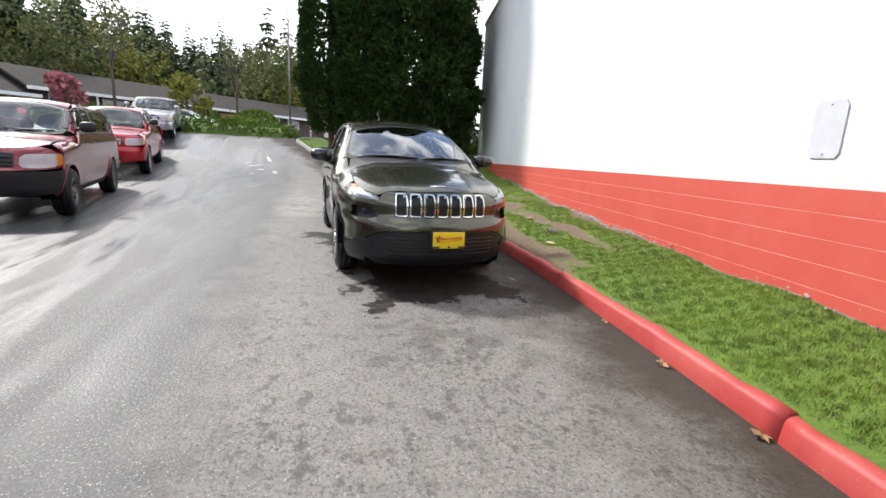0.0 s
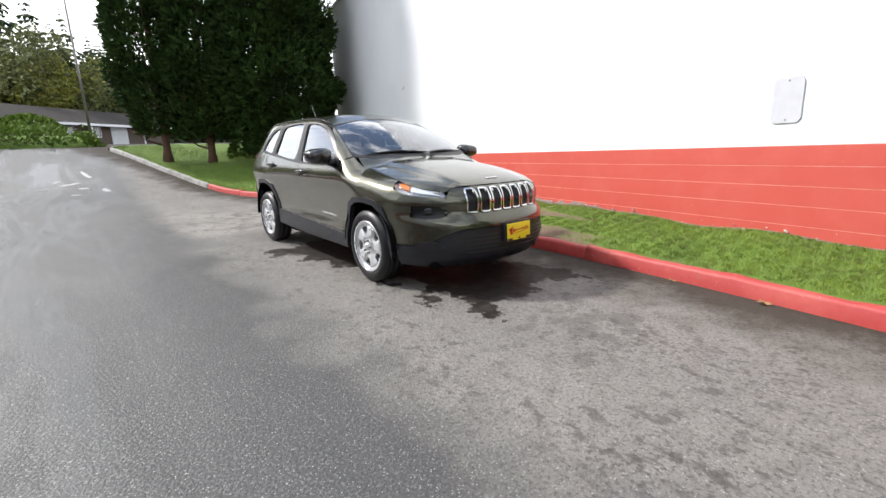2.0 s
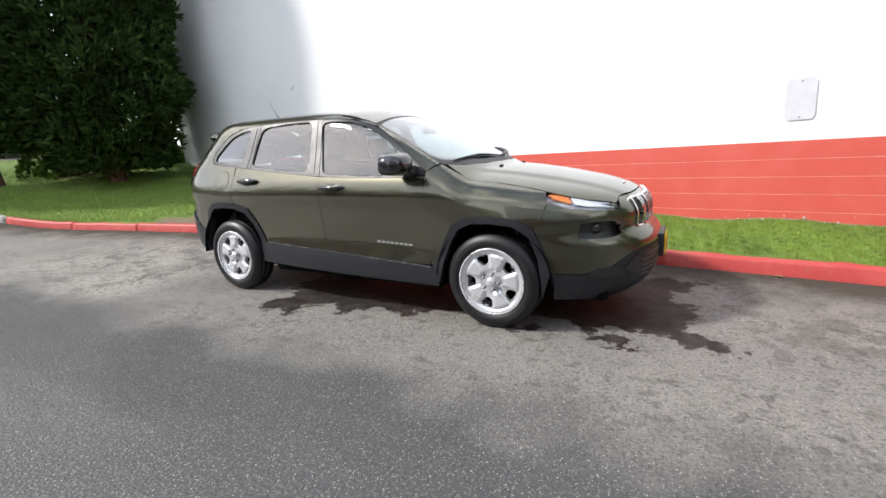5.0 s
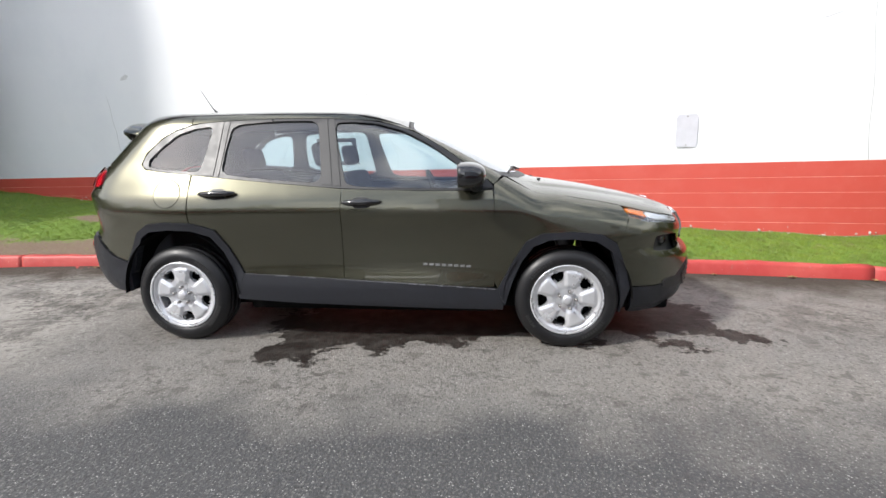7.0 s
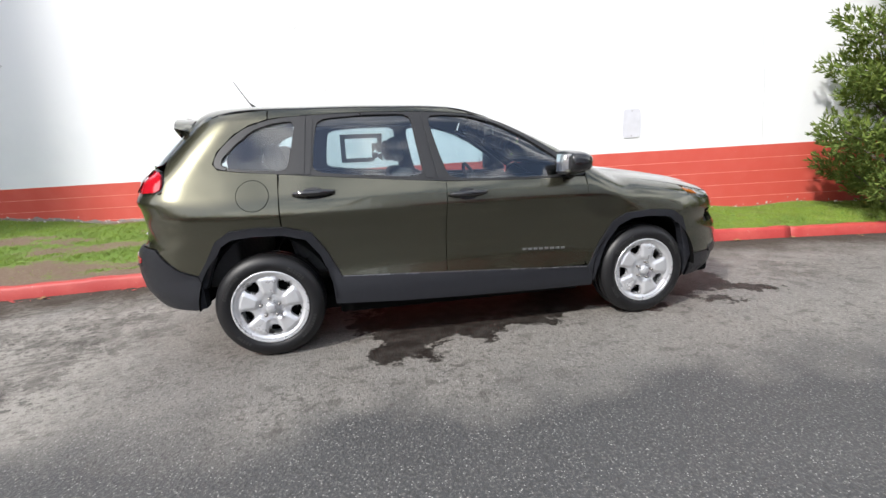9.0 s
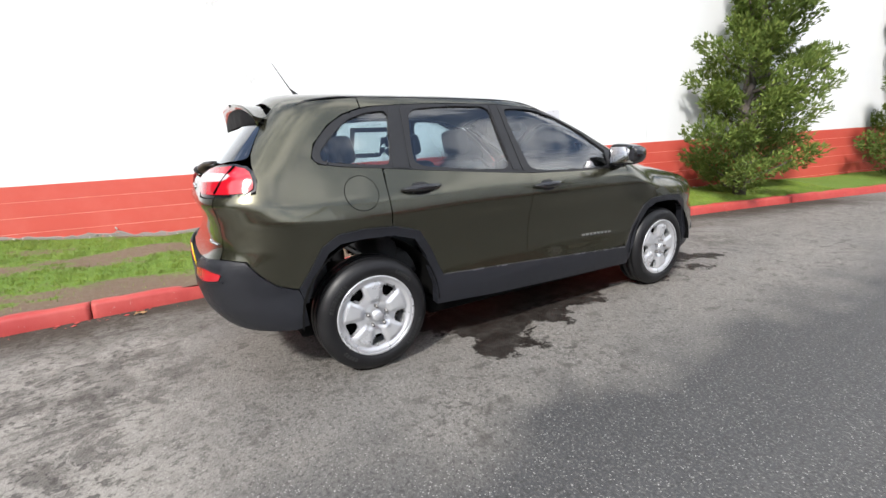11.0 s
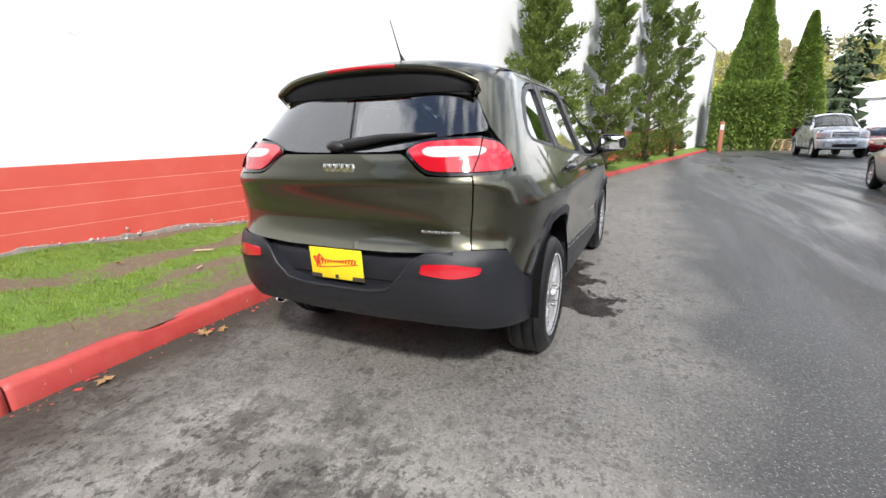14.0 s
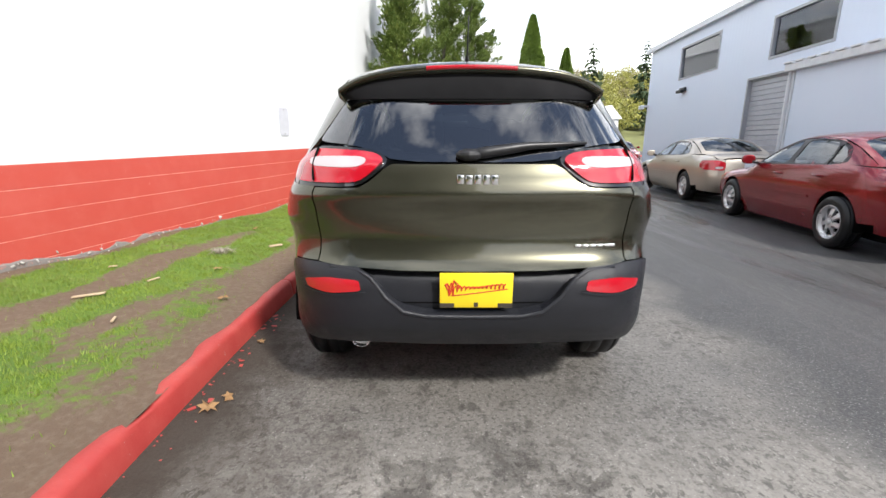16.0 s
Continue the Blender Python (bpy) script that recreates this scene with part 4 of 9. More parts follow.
# bare render along the foot of the red base, where the paint has come away
v, f = [], []
rng = random.Random(31)
for i in range(330):
    s = -4.5 + 15.5 * i / 329
    y, x = -3.43 + s * ALONG.y, 2.752 + s * ALONG.x
    z = float(lawn_z(np.array(x - 0.03), np.array(y)))
    strong = min(1.0, max(0.12, (y + 2.5) / 2.5))
    h = max(0.010, (0.045 + 0.05 * noise.noise((s * 1.1, 2.0, 0.0)) + 0.05 * noise.noise((s * 6.0, 5.0, 0.0))) * strong + rng.uniform(-0.008, 0.008))
    for dz, dx in ((-0.10, -0.012), (h * 0.8, -0.010), (h, -0.0035)):
        v.append((x + dx * INTO.x, y + dx * INTO.y, z + dz))
    if i:
        b = 3 * i
        f += [(b - 3, b, b + 1, b - 2), (b - 2, b + 1, b + 2, b - 1)]
k = Mat("bare_render", (0.25, 0.23, 0.215), 0.9)
k.tint(k.ramp(k.noise(7, 6.0, 0.7), 0.4, 0.62, 0.0, 0.8), (0.20, 0.175, 0.155))
k.tint(k.ramp(k.noise(18, 5.0, 0.7), 0.55, 0.66, 0.0, 0.7), (0.55, 0.24, 0.19))
k.bump(k.noise(45, 6.0, 0.75), 0.6, 0.01)
part("wall_foot", mesh_from("wall_foot", v, f, False), k.m, None, "bare grey render along the foot of the red wall", "structure", "wall")

# ---------------------------------------------------------------- the parked crossover
suv_hood = curve_of([(-2.5, 0.80), (-2.32, 0.875), (-2.12, 0.95), (-1.86, 1.01), (-1.6, 1.06), (-1.35, 1.098), (-1.15, 1.12), (-0.8, 1.135), (2.4, 1.14)], 0.05)
suv_roof = curve_of([(-1.2, 1.35), (-0.6, 1.52), (-0.25, 1.615), (0.0, 1.65), (0.25, 1.668), (0.7, 1.676), (1.4, 1.674), (1.8, 1.648), (2.04, 1.615), (2.4, 1.56)], 0.06)


def suv_top(x, y):
    dome = 0.012 * np.clip((0.50 - np.abs(x) + 0.10 * (y + 1.6)) / 0.07, 0, 1) * np.clip((-1.05 - y) / 0.1, 0, 1)
    hood = suv_hood(y) - 0.06 * (x / 0.8) ** 2 - 0.05 * (np.abs(x) / 0.85) ** 6 + dome
    screen = 1.12 + 0.545 * (y - 0.32 * x**2 + 1.15) - 0.06 * np.clip(y + 1.15, 0, 1) ** 2 + 0.02
    roof = suv_roof(y) - 0.066 * (x / 0.64) ** 2
    return smin(smax(hood, screen, 0.03), roof, 0.10)


def suv_bump(y, z):
    b = 0.0
    for c, zc, lift in ((-1.36, 0.72, 0.040), (1.36, 0.76, 0.030)):
        b = b + lift * np.exp(-(((y - c) / 0.52) ** 2)) * np.exp(-(((z - zc) / 0.20) ** 2))
    return b


SUV = Shape(
    ws=curve_of([(0.15, 0.82), (0.3, 0.872), (0.42, 0.880), (0.48, 0.872), (0.56, 0.860), (0.70, 0.864), (0.84, 0.884), (0.915, 0.908), (0.94, 0.917), (0.965, 0.914), (1.03, 0.899), (1.09, 0.872), (1.15, 0.845), (1.3, 0.775), (1.5, 0.690), (1.6, 0.645), (1.75, 0.58)], 0.014),
    taper=curve_of([(-2.4, 0.90), (-2.0, 0.965), (-1.6, 0.995), (-1.2, 1.0), (1.1, 1.0), (1.5, 0.99), (1.8, 0.965), (2.1, 0.93), (2.3, 0.90)], 0.08),
    yf=curve_of([(0.15, 2.16), (0.22, 2.24), (0.3, 2.33), (0.42, 2.365), (0.56, 2.375), (0.62, 2.365), (0.66, 2.33), (0.70, 2.29), (0.8, 2.295), (0.88, 2.285), (0.93, 2.24), (1.0, 2.1), (1.7, 1.2)], 0.012),
    yr=curve_of([(0.15, 1.86), (0.3, 2.03), (0.41, 2.14), (0.5, 2.205), (0.6, 2.228), (0.7, 2.222), (0.745, 2.205), (0.775, 2.170), (0.80, 2.152), (0.87, 2.132), (0.95, 2.134), (1.01, 2.150), (1.045, 2.172), (1.06, 2.180), (1.10, 2.158), (1.18, 2.13), (1.25, 2.07), (1.45, 1.895), (1.6, 1.76), (1.75, 1.63)], 0.012),
    top=suv_top, kf=0.7, kr=0.34, kt=curve_of([(-2.6, 0.10), (-2.1, 0.14), (-1.2, 0.14), (-0.8, 0.07), (-0.2, 0.07), (2.3, 0.07)], 0.05), bump=suv_bump)


def belt(y):
    return float(np.interp(y, [-0.9, -0.4, 0.13, 0.6, 1.03, 1.44, 1.6], [1.082, 1.082, 1.096, 1.136, 1.176, 1.216, 1.245]))


def sill(y):
    return 0.464 + 0.0514 * y


F_ARCH = [(-0.89, 0.42), (-0.935, 0.50), (-0.99, 0.61), (-1.07, 0.745), (-1.17, 0.800), (-1.36, 0.812), (-1.55, 0.795), (-1.65, 0.735), (-1.72, 0.58), (-1.76, 0.43)]
R_ARCH = [(0.88, 0.505), (0.97, 0.70), (1.05, 0.82), (1.22, 0.868), (1.40, 0.875), (1.54, 0.860), (1.63, 0.80), (1.71, 0.665), (1.765, 0.585)]
F_ARCH_IN = [(-0.94, 0.30), (-0.985, 0.46), (-1.045, 0.605), (-1.12, 0.715), (-1.22, 0.758), (-1.36, 0.765), (-1.52, 0.75), (-1.625, 0.68), (-1.68, 0.53), (-1.705, 0.37), (-1.705, 0.25)]
R_ARCH_IN = [(0.935, 0.36), (0.945, 0.47), (1.005, 0.66), (1.085, 0.775), (1.22, 0.815), (1.40, 0.82), (1.53, 0.808), (1.60, 0.765), (1.67, 0.64), (1.725, 0.50), (1.735, 0.38)]
DLO = [(1.61, 1.272), (1.58, 1.345), (1.48, 1.445), (1.38, 1.505), (1.22, 1.548), (1.0, 1.562), (0.64, 1.572), (0.26, 1.567), (-0.09, 1.542), (-0.32, 1.472), (-0.51, 1.365), (-0.69, 1.243), (-0.86, 1.118), (-0.85, 1.082), (-0.4, 1.080), (0.13, 1.094), (0.6, 1.134), (1.03, 1.174), (1.44, 1.214), (1.58, 1.236)]
GLASS_F = [(0.115, 1.122), (0.16, 1.27), (0.222, 1.525), (0.10, 1.528), (-0.06, 1.516), (-0.25, 1.462), (-0.44, 1.362), (-0.60, 1.250), (-0.66, 1.205), (-0.665, 1.105), (-0.3, 1.107)]
GLASS_R = [(1.0, 1.205), (0.985, 1.36), (0.955, 1.522), (0.64, 1.544), (0.36, 1.542), (0.335, 1.36), (0.305, 1.142), (0.65, 1.168)]
GLASS_Q = [(1.115, 1.515), (1.25, 1.500), (1.36, 1.463), (1.47, 1.375), (1.548, 1.295), (1.545, 1.258), (1.44, 1.242), (1.30, 1.230), (1.175, 1.222), (1.145, 1.36)]


def pane_edge(g):
    return inset(rounded(g, 2, 0.14), -0.010)


def mirror_outline(half):
    """A symmetric outline from its half, listed from the centre line round to the centre line."""
    h = [tuple(p) for p in half]
    return h + [(-u, v) for u, v in h[::-1] if abs(u) > 1e-6]


PRIVACY = window_glass("privacy_glass", (0.52, 0.60, 0.61), 1.5, 1.5)
MATT_BLACK = plain("matt_black_plastic", (0.008, 0.008, 0.009), 0.7, spec=0.15)
LAMP_BOWL = plain("lamp_bowl", (0.42, 0.43, 0.45), 0.2, 0.8)
RUBBER_MARK = plain("rubber_mark", (0.016, 0.016, 0.016), 0.5)


WHEELS = {}


def wheel_parts(parent, x, y, sx, radius=0.345, rim_r=0.216, width=0.225, style="five_hole", spin=0.0, tyre_mat=None, rim_mat=None, z=None):
    """A wheel: tyre, rim with openings, hub cap and nuts. Built along +x and turned to face outward."""
    z = radius if z is None else z
    hub = empty("wheel")
    hub.parent = parent
    hub.matrix_local = pose(x, y, z, 0, 0, 0 if sx > 0 else 180) @ pose(0, 0, 0, spin, 0, 0)
    key = (radius, rim_r, width, style)
    if key in WHEELS:
        # alike wheels share their meshes
        for ob in WHEELS[key].children:
            twin = part(ob.name.split(".")[0], ob.data, None, hub)
            tagged(twin, {"tyre": "black rubber tyre", "rim": "painted wheel rim"}.get(ob.name.split(".")[0], ""))
            if rim_mat is not None and ob.name.split(".")[0] in ("rim", "centre_cap"):
                twin.material_slots[0].link = "OBJECT"
                twin.material_slots[0].material = rim_mat
            for sub in ob.children:
                part(sub.name.split(".")[0], sub.data, None, twin, "", "stuff")
        return hub
    WHEELS[key] = hub
    R, w = radius, width / 2
    prof = [(rim_r - 0.012, w - 0.03), (rim_r + 0.004, w - 0.004), (rim_r + 0.02, w + 0.004), (R - 0.075, w + 0.012), (R - 0.045, w + 0.006), (R - 0.018, w - 0.012), (R - 0.006, w - 0.028), (R, w - 0.042), (R - 0.009, w - 0.044), (R - 0.009, w - 0.049), (R, w - 0.051), (R, 0.006), (R - 0.009, 0.004)]
    prof = prof + [(r, -h) for r, h in prof[::-1]]
    tyre = lathe_vf(prof, 72, "x")
    me = mesh_from("tyre", *tyre)
    t = part("tyre", me, tyre_mat or RUBBER, hub, "black rubber tyre")
    # raised plain bars for the sidewall writing
    bars = []
    for i, (a0, n) in enumerate(((20, 9), (200, 9), (110, 5), (290, 6))):
        for j in range(n):
            b = box_vf(w + 0.006, w + 0.0125, -0.007, 0.007, R - 0.075, R - 0.053)
            bars.append(moved(b, pose(0, 0, 0, a0 + j * 4.2, 0, 0)))
    part("sidewall_marks", mesh_from("sidewall_marks", *joined(*bars), smooth=False), RUBBER_MARK, t, "", "stuff")
    # barrel
    barrel = lathe_vf([(rim_r - 0.006, w - 0.002), (rim_r + 0.006, w + 0.004), (rim_r + 0.008, w - 0.008), (rim_r - 0.010, w - 0.012), (rim_r - 0.03, w - 0.05), (rim_r - 0.035, -w + 0.02)], 64, "x")
    face_r = rim_r - 0.008

    def face_h(p):
        r = np.hypot(p[:, 0], p[:, 1])
        th = np.arctan2(p[:, 1], p[:, 0])
        spoke = 0.5 + 0.5 * np.cos(5 * th)
        mid = np.exp(-(((r - 0.62 * face_r) / (0.28 * face_r)) ** 2))
        if style == "five_hole":
            q_ = r / face_r
            lip = np.clip((q_ - 0.90) / 0.05, 0, 1)
            pad = np.clip((np.cos(5 * th) + 0.25) / 0.5, 0, 1) * np.clip((q_ - 0.36) / 0.08, 0, 1) * np.clip((0.90 - q_) / 0.08, 0, 1)
            return w - 0.024 + 0.016 * lip + 0.014 * pad - 0.006 * np.clip((0.38 - q_) / 0.06, 0, 1)
        return w - 0.012 - 0.030 * np.clip((r / face_r - 0.35) / 0.5, 0, 1) * np.clip((0.97 - r / face_r) / 0.08, 0, 1) + 0.014 * mid * spoke

    holes = []
    outer = [(face_r * math.cos(2 * math.pi * i / 72), face_r * math.sin(2 * math.pi * i / 72)) for i in range(72)]
    if style == "five_hole":
        for i in range(5):
            a = 2 * math.pi * (i + 0.5) / 5
            q = [(0.545, -0.06), (0.58, -0.12), (0.70, -0.185), (0.82, -0.205), (0.855, -0.12), (0.862, 0.0), (0.855, 0.12), (0.82, 0.205), (0.70, 0.185), (0.58, 0.12), (0.545, 0.06)]
            holes.append(rounded([(face_r * (r * math.cos(a) - s * math.sin(a)), face_r * (r * math.sin(a) + s * math.cos(a))) for r, s in q], 1))
    elif style == "six_hole":
        for i in range(6):
            a = 2 * math.pi * (i + 0.5) / 6
            q = [(0.45, -0.06), (0.85, -0.24), (0.9, 0.0), (0.85, 0.24), (0.45, 0.06)]
            holes.append(rounded([(face_r * (r * math.cos(a) - s * math.sin(a)), face_r * (r * math.sin(a) + s * math.cos(a))) for r, s in q], 2))
    else:
        for i in range(7):
            a = 2 * math.pi * (i + 0.5) / 7
            q = [(0.34, -0.05), (0.86, -0.27), (0.92, 0.0), (0.86, 0.27), (0.34, 0.05)]
            holes.append(rounded([(face_r * (r * math.cos(a) - s * math.sin(a)), face_r * (r * math.sin(a) + s * math.cos(a))) for r, s in q], 2))
    uv, faces = sheet2d(outer, holes, 0.010 if style == "five_hole" else 0.016, 0.010 if style == "five_hole" else 0.016)
    h = face_h(uv)
    P = np.stack([h, uv[:, 0], uv[:, 1]], 1)
    N = np.tile([1.0, 0, 0], (len(P), 1))
    disc = rimmed(P, N, [list(f) for f in faces], 0.030)
    part("rim", mesh_from("rim", *joined(disc, barrel)), rim_mat or SILVER, hub, "silver painted wheel rim")
    back = lathe_vf([(0.0, -0.02), (0.09, -0.02), (0.09, 0.02), (rim_r * 0.70, 0.022), (rim_r * 0.70, -0.01), (rim_r - 0.034, -0.03)], 40, "x")
    part("brake_disc", mesh_from("brake_disc", *back), LINER, hub)
    cap = lathe_vf([(0.0, w + 0.016), (0.022, w + 0.015), (0.031, w + 0.010), (0.034, w - 0.012)], 28, "x")
    part("centre_cap", mesh_from("centre_cap", *cap), rim_mat or SILVER, hub)
    if style == "five_hole":
        for i in range(5):
            a = 2 * math.pi * (i + 0.0) / 5
            nut = lathe_vf([(0.0, w + 0.014), (0.008, w + 0.013), (0.0105, w + 0.006), (0.0115, w - 0.014)], 10, "x")
            part("wheel_nut", mesh_from("wheel_nut", *moved(nut, Matrix.Translation((0.004, 0.060 * math.cos(a), 0.060 * math.sin(a))))), STEEL, hub)
    return hub


def crossover():
    car = empty("parked_suv")
    tagged(car, "olive brown metallic compact suv parked beside the red kerb", "car")
    S = SUV

    def add(name, vf, mat, parent=car, label=""):
        return part(name, mesh_from(name, *vf), mat, parent, label)

    tail_side = lambda y, z: S.on_side("tail", y, z)  # noqa: E731
    tail_end = lambda x, z: S.on_end("tail", x, z)  # noqa: E731
    nose_side = lambda y, z: S.on_side("nose", y, z)  # noqa: E731
    nose_end = lambda x, z: S.on_end("nose", x, z)  # noqa: E731

    # seams shared by neighbouring panels
    hood_edge = [(0.735, -0.93), (0.735, -1.10), (0.735, -1.35), (0.738, -1.55), (0.742, -1.70), (0.735, -1.84), (0.69, -1.962), (0.635, -2.045)]
    hood_side = [(float(p[1]), float(p[2])) for p in S.cast("top", hood_edge)]
    head_low = [nose_side(-1.735, 0.905), nose_end(0.80, 0.868), nose_end(0.70, 0.848), nose_end(0.585, 0.838)]
    head_top = [nose_end(0.568, 0.862)] + [(S.angle("nose", float(p[0]), float(p[1])), float(p[2]) - 0.005) for p in S.cast("top", [(0.59, -2.093)] + hood_edge[:3:-1])]

    for sx in (-1, 1):
        # front fender
        fender = [(-0.868, 0.46), (-0.862, 1.0), (-0.860, 1.118)] + [p for p in hood_side[:5]] + [(-1.735, 0.905), (-1.718, 0.85), (-1.70, 0.80), (-1.678, 0.766), (-1.655, 0.738)] + F_ARCH[6::-1]
        add("front_fender", S.panel("side", fender, sx=sx, cell=0.025, gap=0.0008), OLIVE)
        # doors
        fd = [(-0.868, 0.43), (-0.872, 0.7), (-0.862, 1.0), (-0.852, 1.080)] + [(y, belt(y) - 0.002) for y in (-0.4, -0.1, 0.15)] + [(0.155, 1.0), (0.166, 0.75), (0.168, sill(0.168))] + [(y, sill(y)) for y in (-0.1, -0.4, -0.7)]
        d1 = add("front_door", S.panel("side", fd, sx=sx, cell=0.03), OLIVE)
        rd = [(0.168, sill(0.168)), (0.166, 0.75), (0.155, 1.0), (0.15, belt(0.15) - 0.002)] + [(y, belt(y) - 0.002) for y in (0.5, 0.8, 1.03, 1.215)] + [(1.225, 1.10), (1.222, 0.870), (1.13, 0.845)] + R_ARCH[2::-1] + [(y, sill(y)) for y in (0.7, 0.4)]
        d2 = add("rear_door", S.panel("side", rd, sx=sx, cell=0.03), OLIVE)
        # handles, each over a flat black patch that paints the cup's shade
        for d, (hy, hz) in ((d1, (0.012, 1.006)), (d2, (1.01, 1.066))):
            px = float(S.cast("side", [(hy, hz)], sx)[0][0])
            bar = []
            for k in range(17):
                u = -1 + 2 * k / 16
                bar.append((px + sx * (0.034 - 0.026 * abs(u) ** 3), hy + 0.130 * u, hz + 0.004 - 0.010 * u * 0.3))
            grip = tube_vf(bar, [0.010 + 0.012 * (1 - abs(-1 + 2 * k / 16) ** 2.5) for k in range(17)], 10)
            add("door_handle", grip, GLOSSBLACK, d, "black door handle")
            cup = rounded([(hy - 0.07, hz - 0.035), (hy + 0.05, hz - 0.04), (hy + 0.075, hz), (hy + 0.05, hz + 0.036), (hy - 0.06, hz + 0.034)], 3)
            add("handle_recess", S.panel("side", cup, sx=sx, cell=0.02, off=0.0015, gap=0, rim=0.003), BLACK, d)
        # black window surround, panes
        sur = add("window_surround", S.panel("side", rounded(DLO, 2), [pane_edge(GLASS_F), pane_edge(GLASS_R), pane_edge(GLASS_Q)], sx=sx, cell=0.011, off=-0.001, gap=0.001, rim=0.02), BLACK, car, "black window surround")
        for nm, g in (("front_door_window", GLASS_F), ("rear_door_window", GLASS_R), ("quarter_window", GLASS_Q)):
            add(nm, S.panel("side", pane_edge(g), sx=sx, cell=0.03, off=-0.013, gap=-0.006, rim=0), (PRIVACY if sx > 0 and g is GLASS_R else GLASS), car, "tinted side window").visible_shadow = False
        # pillar posts that stand proud in gloss black
        for nm, q in (("centre_pillar_trim", [(0.155, 1.11), (0.235, 1.565), (0.275, 1.565), (0.205, 1.115)]), ("centre_pillar_trim", [(0.215, 1.115), (0.285, 1.565), (0.345, 1.565), (0.29, 1.125)]), ("rear_pillar_trim", [(1.02, 1.18), (0.985, 1.555), (1.02, 1.556), (1.05, 1.182)]), ("rear_pillar_trim", [(1.06, 1.182), (1.03, 1.555), (1.10, 1.552), (1.16, 1.190)])):
            add(nm, S.panel("side", q, sx=sx, cell=0.04, off=0.003, gap=0.002, rim=0.008), BLACK)
        # roof rail and screen pillar
        edge = [(0.735, -0.915), (0.72, -0.81), (0.69, -0.68), (0.655, -0.52), (0.622, -0.36), (0.612, -0.22), (0.612, 0.1), (0.614, 0.5), (0.614, 0.9), (0.612, 1.27)]
        up = [(float(p[1]), float(p[2])) for p in S.cast("top", edge)]
        rail = [(1.27, 1.540), (1.22, 1.548)] + DLO[5:13] + up
        add("roof_rail", S.panel("side", rail, sx=sx, cell=0.022, gap=0.0015), OLIVE)
        # quarter panel round the corner to the tailgate seam
        quarter = [tail_side(1.228, 0.875), tail_side(1.228, 1.05), tail_side(1.228, belt(1.228) - 0.002)] + [tail_side(y, z) for y, z in ((1.44, 1.212), (1.58, 1.233), (1.612, 1.270), (1.585, 1.345), (1.485, 1.447), (1.385, 1.507), (1.275, 1.54))]
        quarter += [tail_side(y, z - 0.002) for y, z in ((1.275, up[-1][1]), (1.5, 1.583), (1.68, 1.568))]
        quarter += [tail_side(1.745, 1.535), tail_side(1.81, 1.45), tail_side(1.86, 1.37), tail_side(1.895, 1.30), tail_side(1.905, 1.25), tail_side(1.895, 1.17), tail_side(1.915, 1.105), tail_end(0.76, 1.096), tail_end(0.668, 1.094), tail_end(0.668, 0.95), tail_end(0.670, 0.775)]
        quarter += [tail_end(0.74, 0.770), tail_side(2.0, 0.765), tail_side(1.95, 0.69), tail_side(1.88, 0.625), tail_side(1.80, 0.592)] + [tail_side(y, z) for y, z in R_ARCH[:2:-1]]
        qp = add("quarter_panel", S.panel("tail", quarter, sx=sx, cell=0.026, gap=0.0008), OLIVE)
        if sx < 0:
            cap = [(1.38 + 0.095 * math.cos(a), 1.068 + 0.092 * math.sin(a)) for a in np.linspace(0, 2 * math.pi, 36, endpoint=False)]
            ring = [(1.38 + 0.099 * math.cos(a), 1.068 + 0.096 * math.sin(a)) for a in np.linspace(0, 2 * math.pi, 36, endpoint=False)]
            add("fuel_flap_gap", S.panel("side", ring, sx=sx, cell=0.02, off=0.0006, gap=0, rim=0), LINER, qp)
            add("fuel_flap", S.panel("side", cap, sx=sx, cell=0.02, off=0.0018, gap=0, rim=0.001), OLIVE, qp)
        # flares and sill in grained plastic
        add("front_arch_trim", S.panel("side", F_ARCH + F_ARCH_IN[::-1], sx=sx, cell=0.02, off=0.012, gap=0, rim=0.05), CLAD, car, "dark grey wheel arch trim")
        add("rear_arch_trim", S.panel("side", R_ARCH + [(1.74, 0.50)] + R_ARCH_IN[-2::-1], sx=sx, cell=0.02, off=0.012, gap=0, rim=0.05), CLAD, car, "dark grey wheel arch trim")
        sl = [(-0.89, sill(-0.89))] + [(y, sill(y)) for y in (-0.5, 0.0, 0.5)] + [(0.88, sill(0.88)), (0.94, 0.40), (0.935, 0.325), (0.5, 0.300), (0.0, 0.284), (-0.5, 0.274), (-0.93, 0.270), (-0.93, 0.32)]
        add("sill_cladding", S.panel("side", sl, sx=sx, cell=0.03, off=0.010, gap=0, rim=0.06), CLAD, car, "dark grey plastic sill cladding")
        strip = [(-0.88, sill(-0.88) + 0.002), (0.87, sill(0.87) + 0.002), (0.87, sill(0.87) - 0.006), (-0.88, sill(-0.88) - 0.006)]
        add("sill_strip", S.panel("side", strip, sx=sx, cell=0.05, off=0.014, gap=0, rim=0.004), plain("bright_trim", (0.14, 0.14, 0.15), 0.25, 0.6), car, "thin bright trim strip")
        # model badge on the front door: a plain bright bar with gaps
        bars = [S.panel("side", [(y, z0), (y + 0.030, z0), (y + 0.030, z0 + 0.016), (y, z0 + 0.016)], sx=sx, cell=0.05, off=0.006, gap=0, rim=0.006) for y, z0 in ((-0.71 + 0.042 * k, 0.563 + 0.0017 * k) for k in range(8))]
        add("door_badge", joined(*bars), CHROME, d1, "plain chrome badge bar")
        # headlamp
        h = rounded(head_low + head_top, 1)
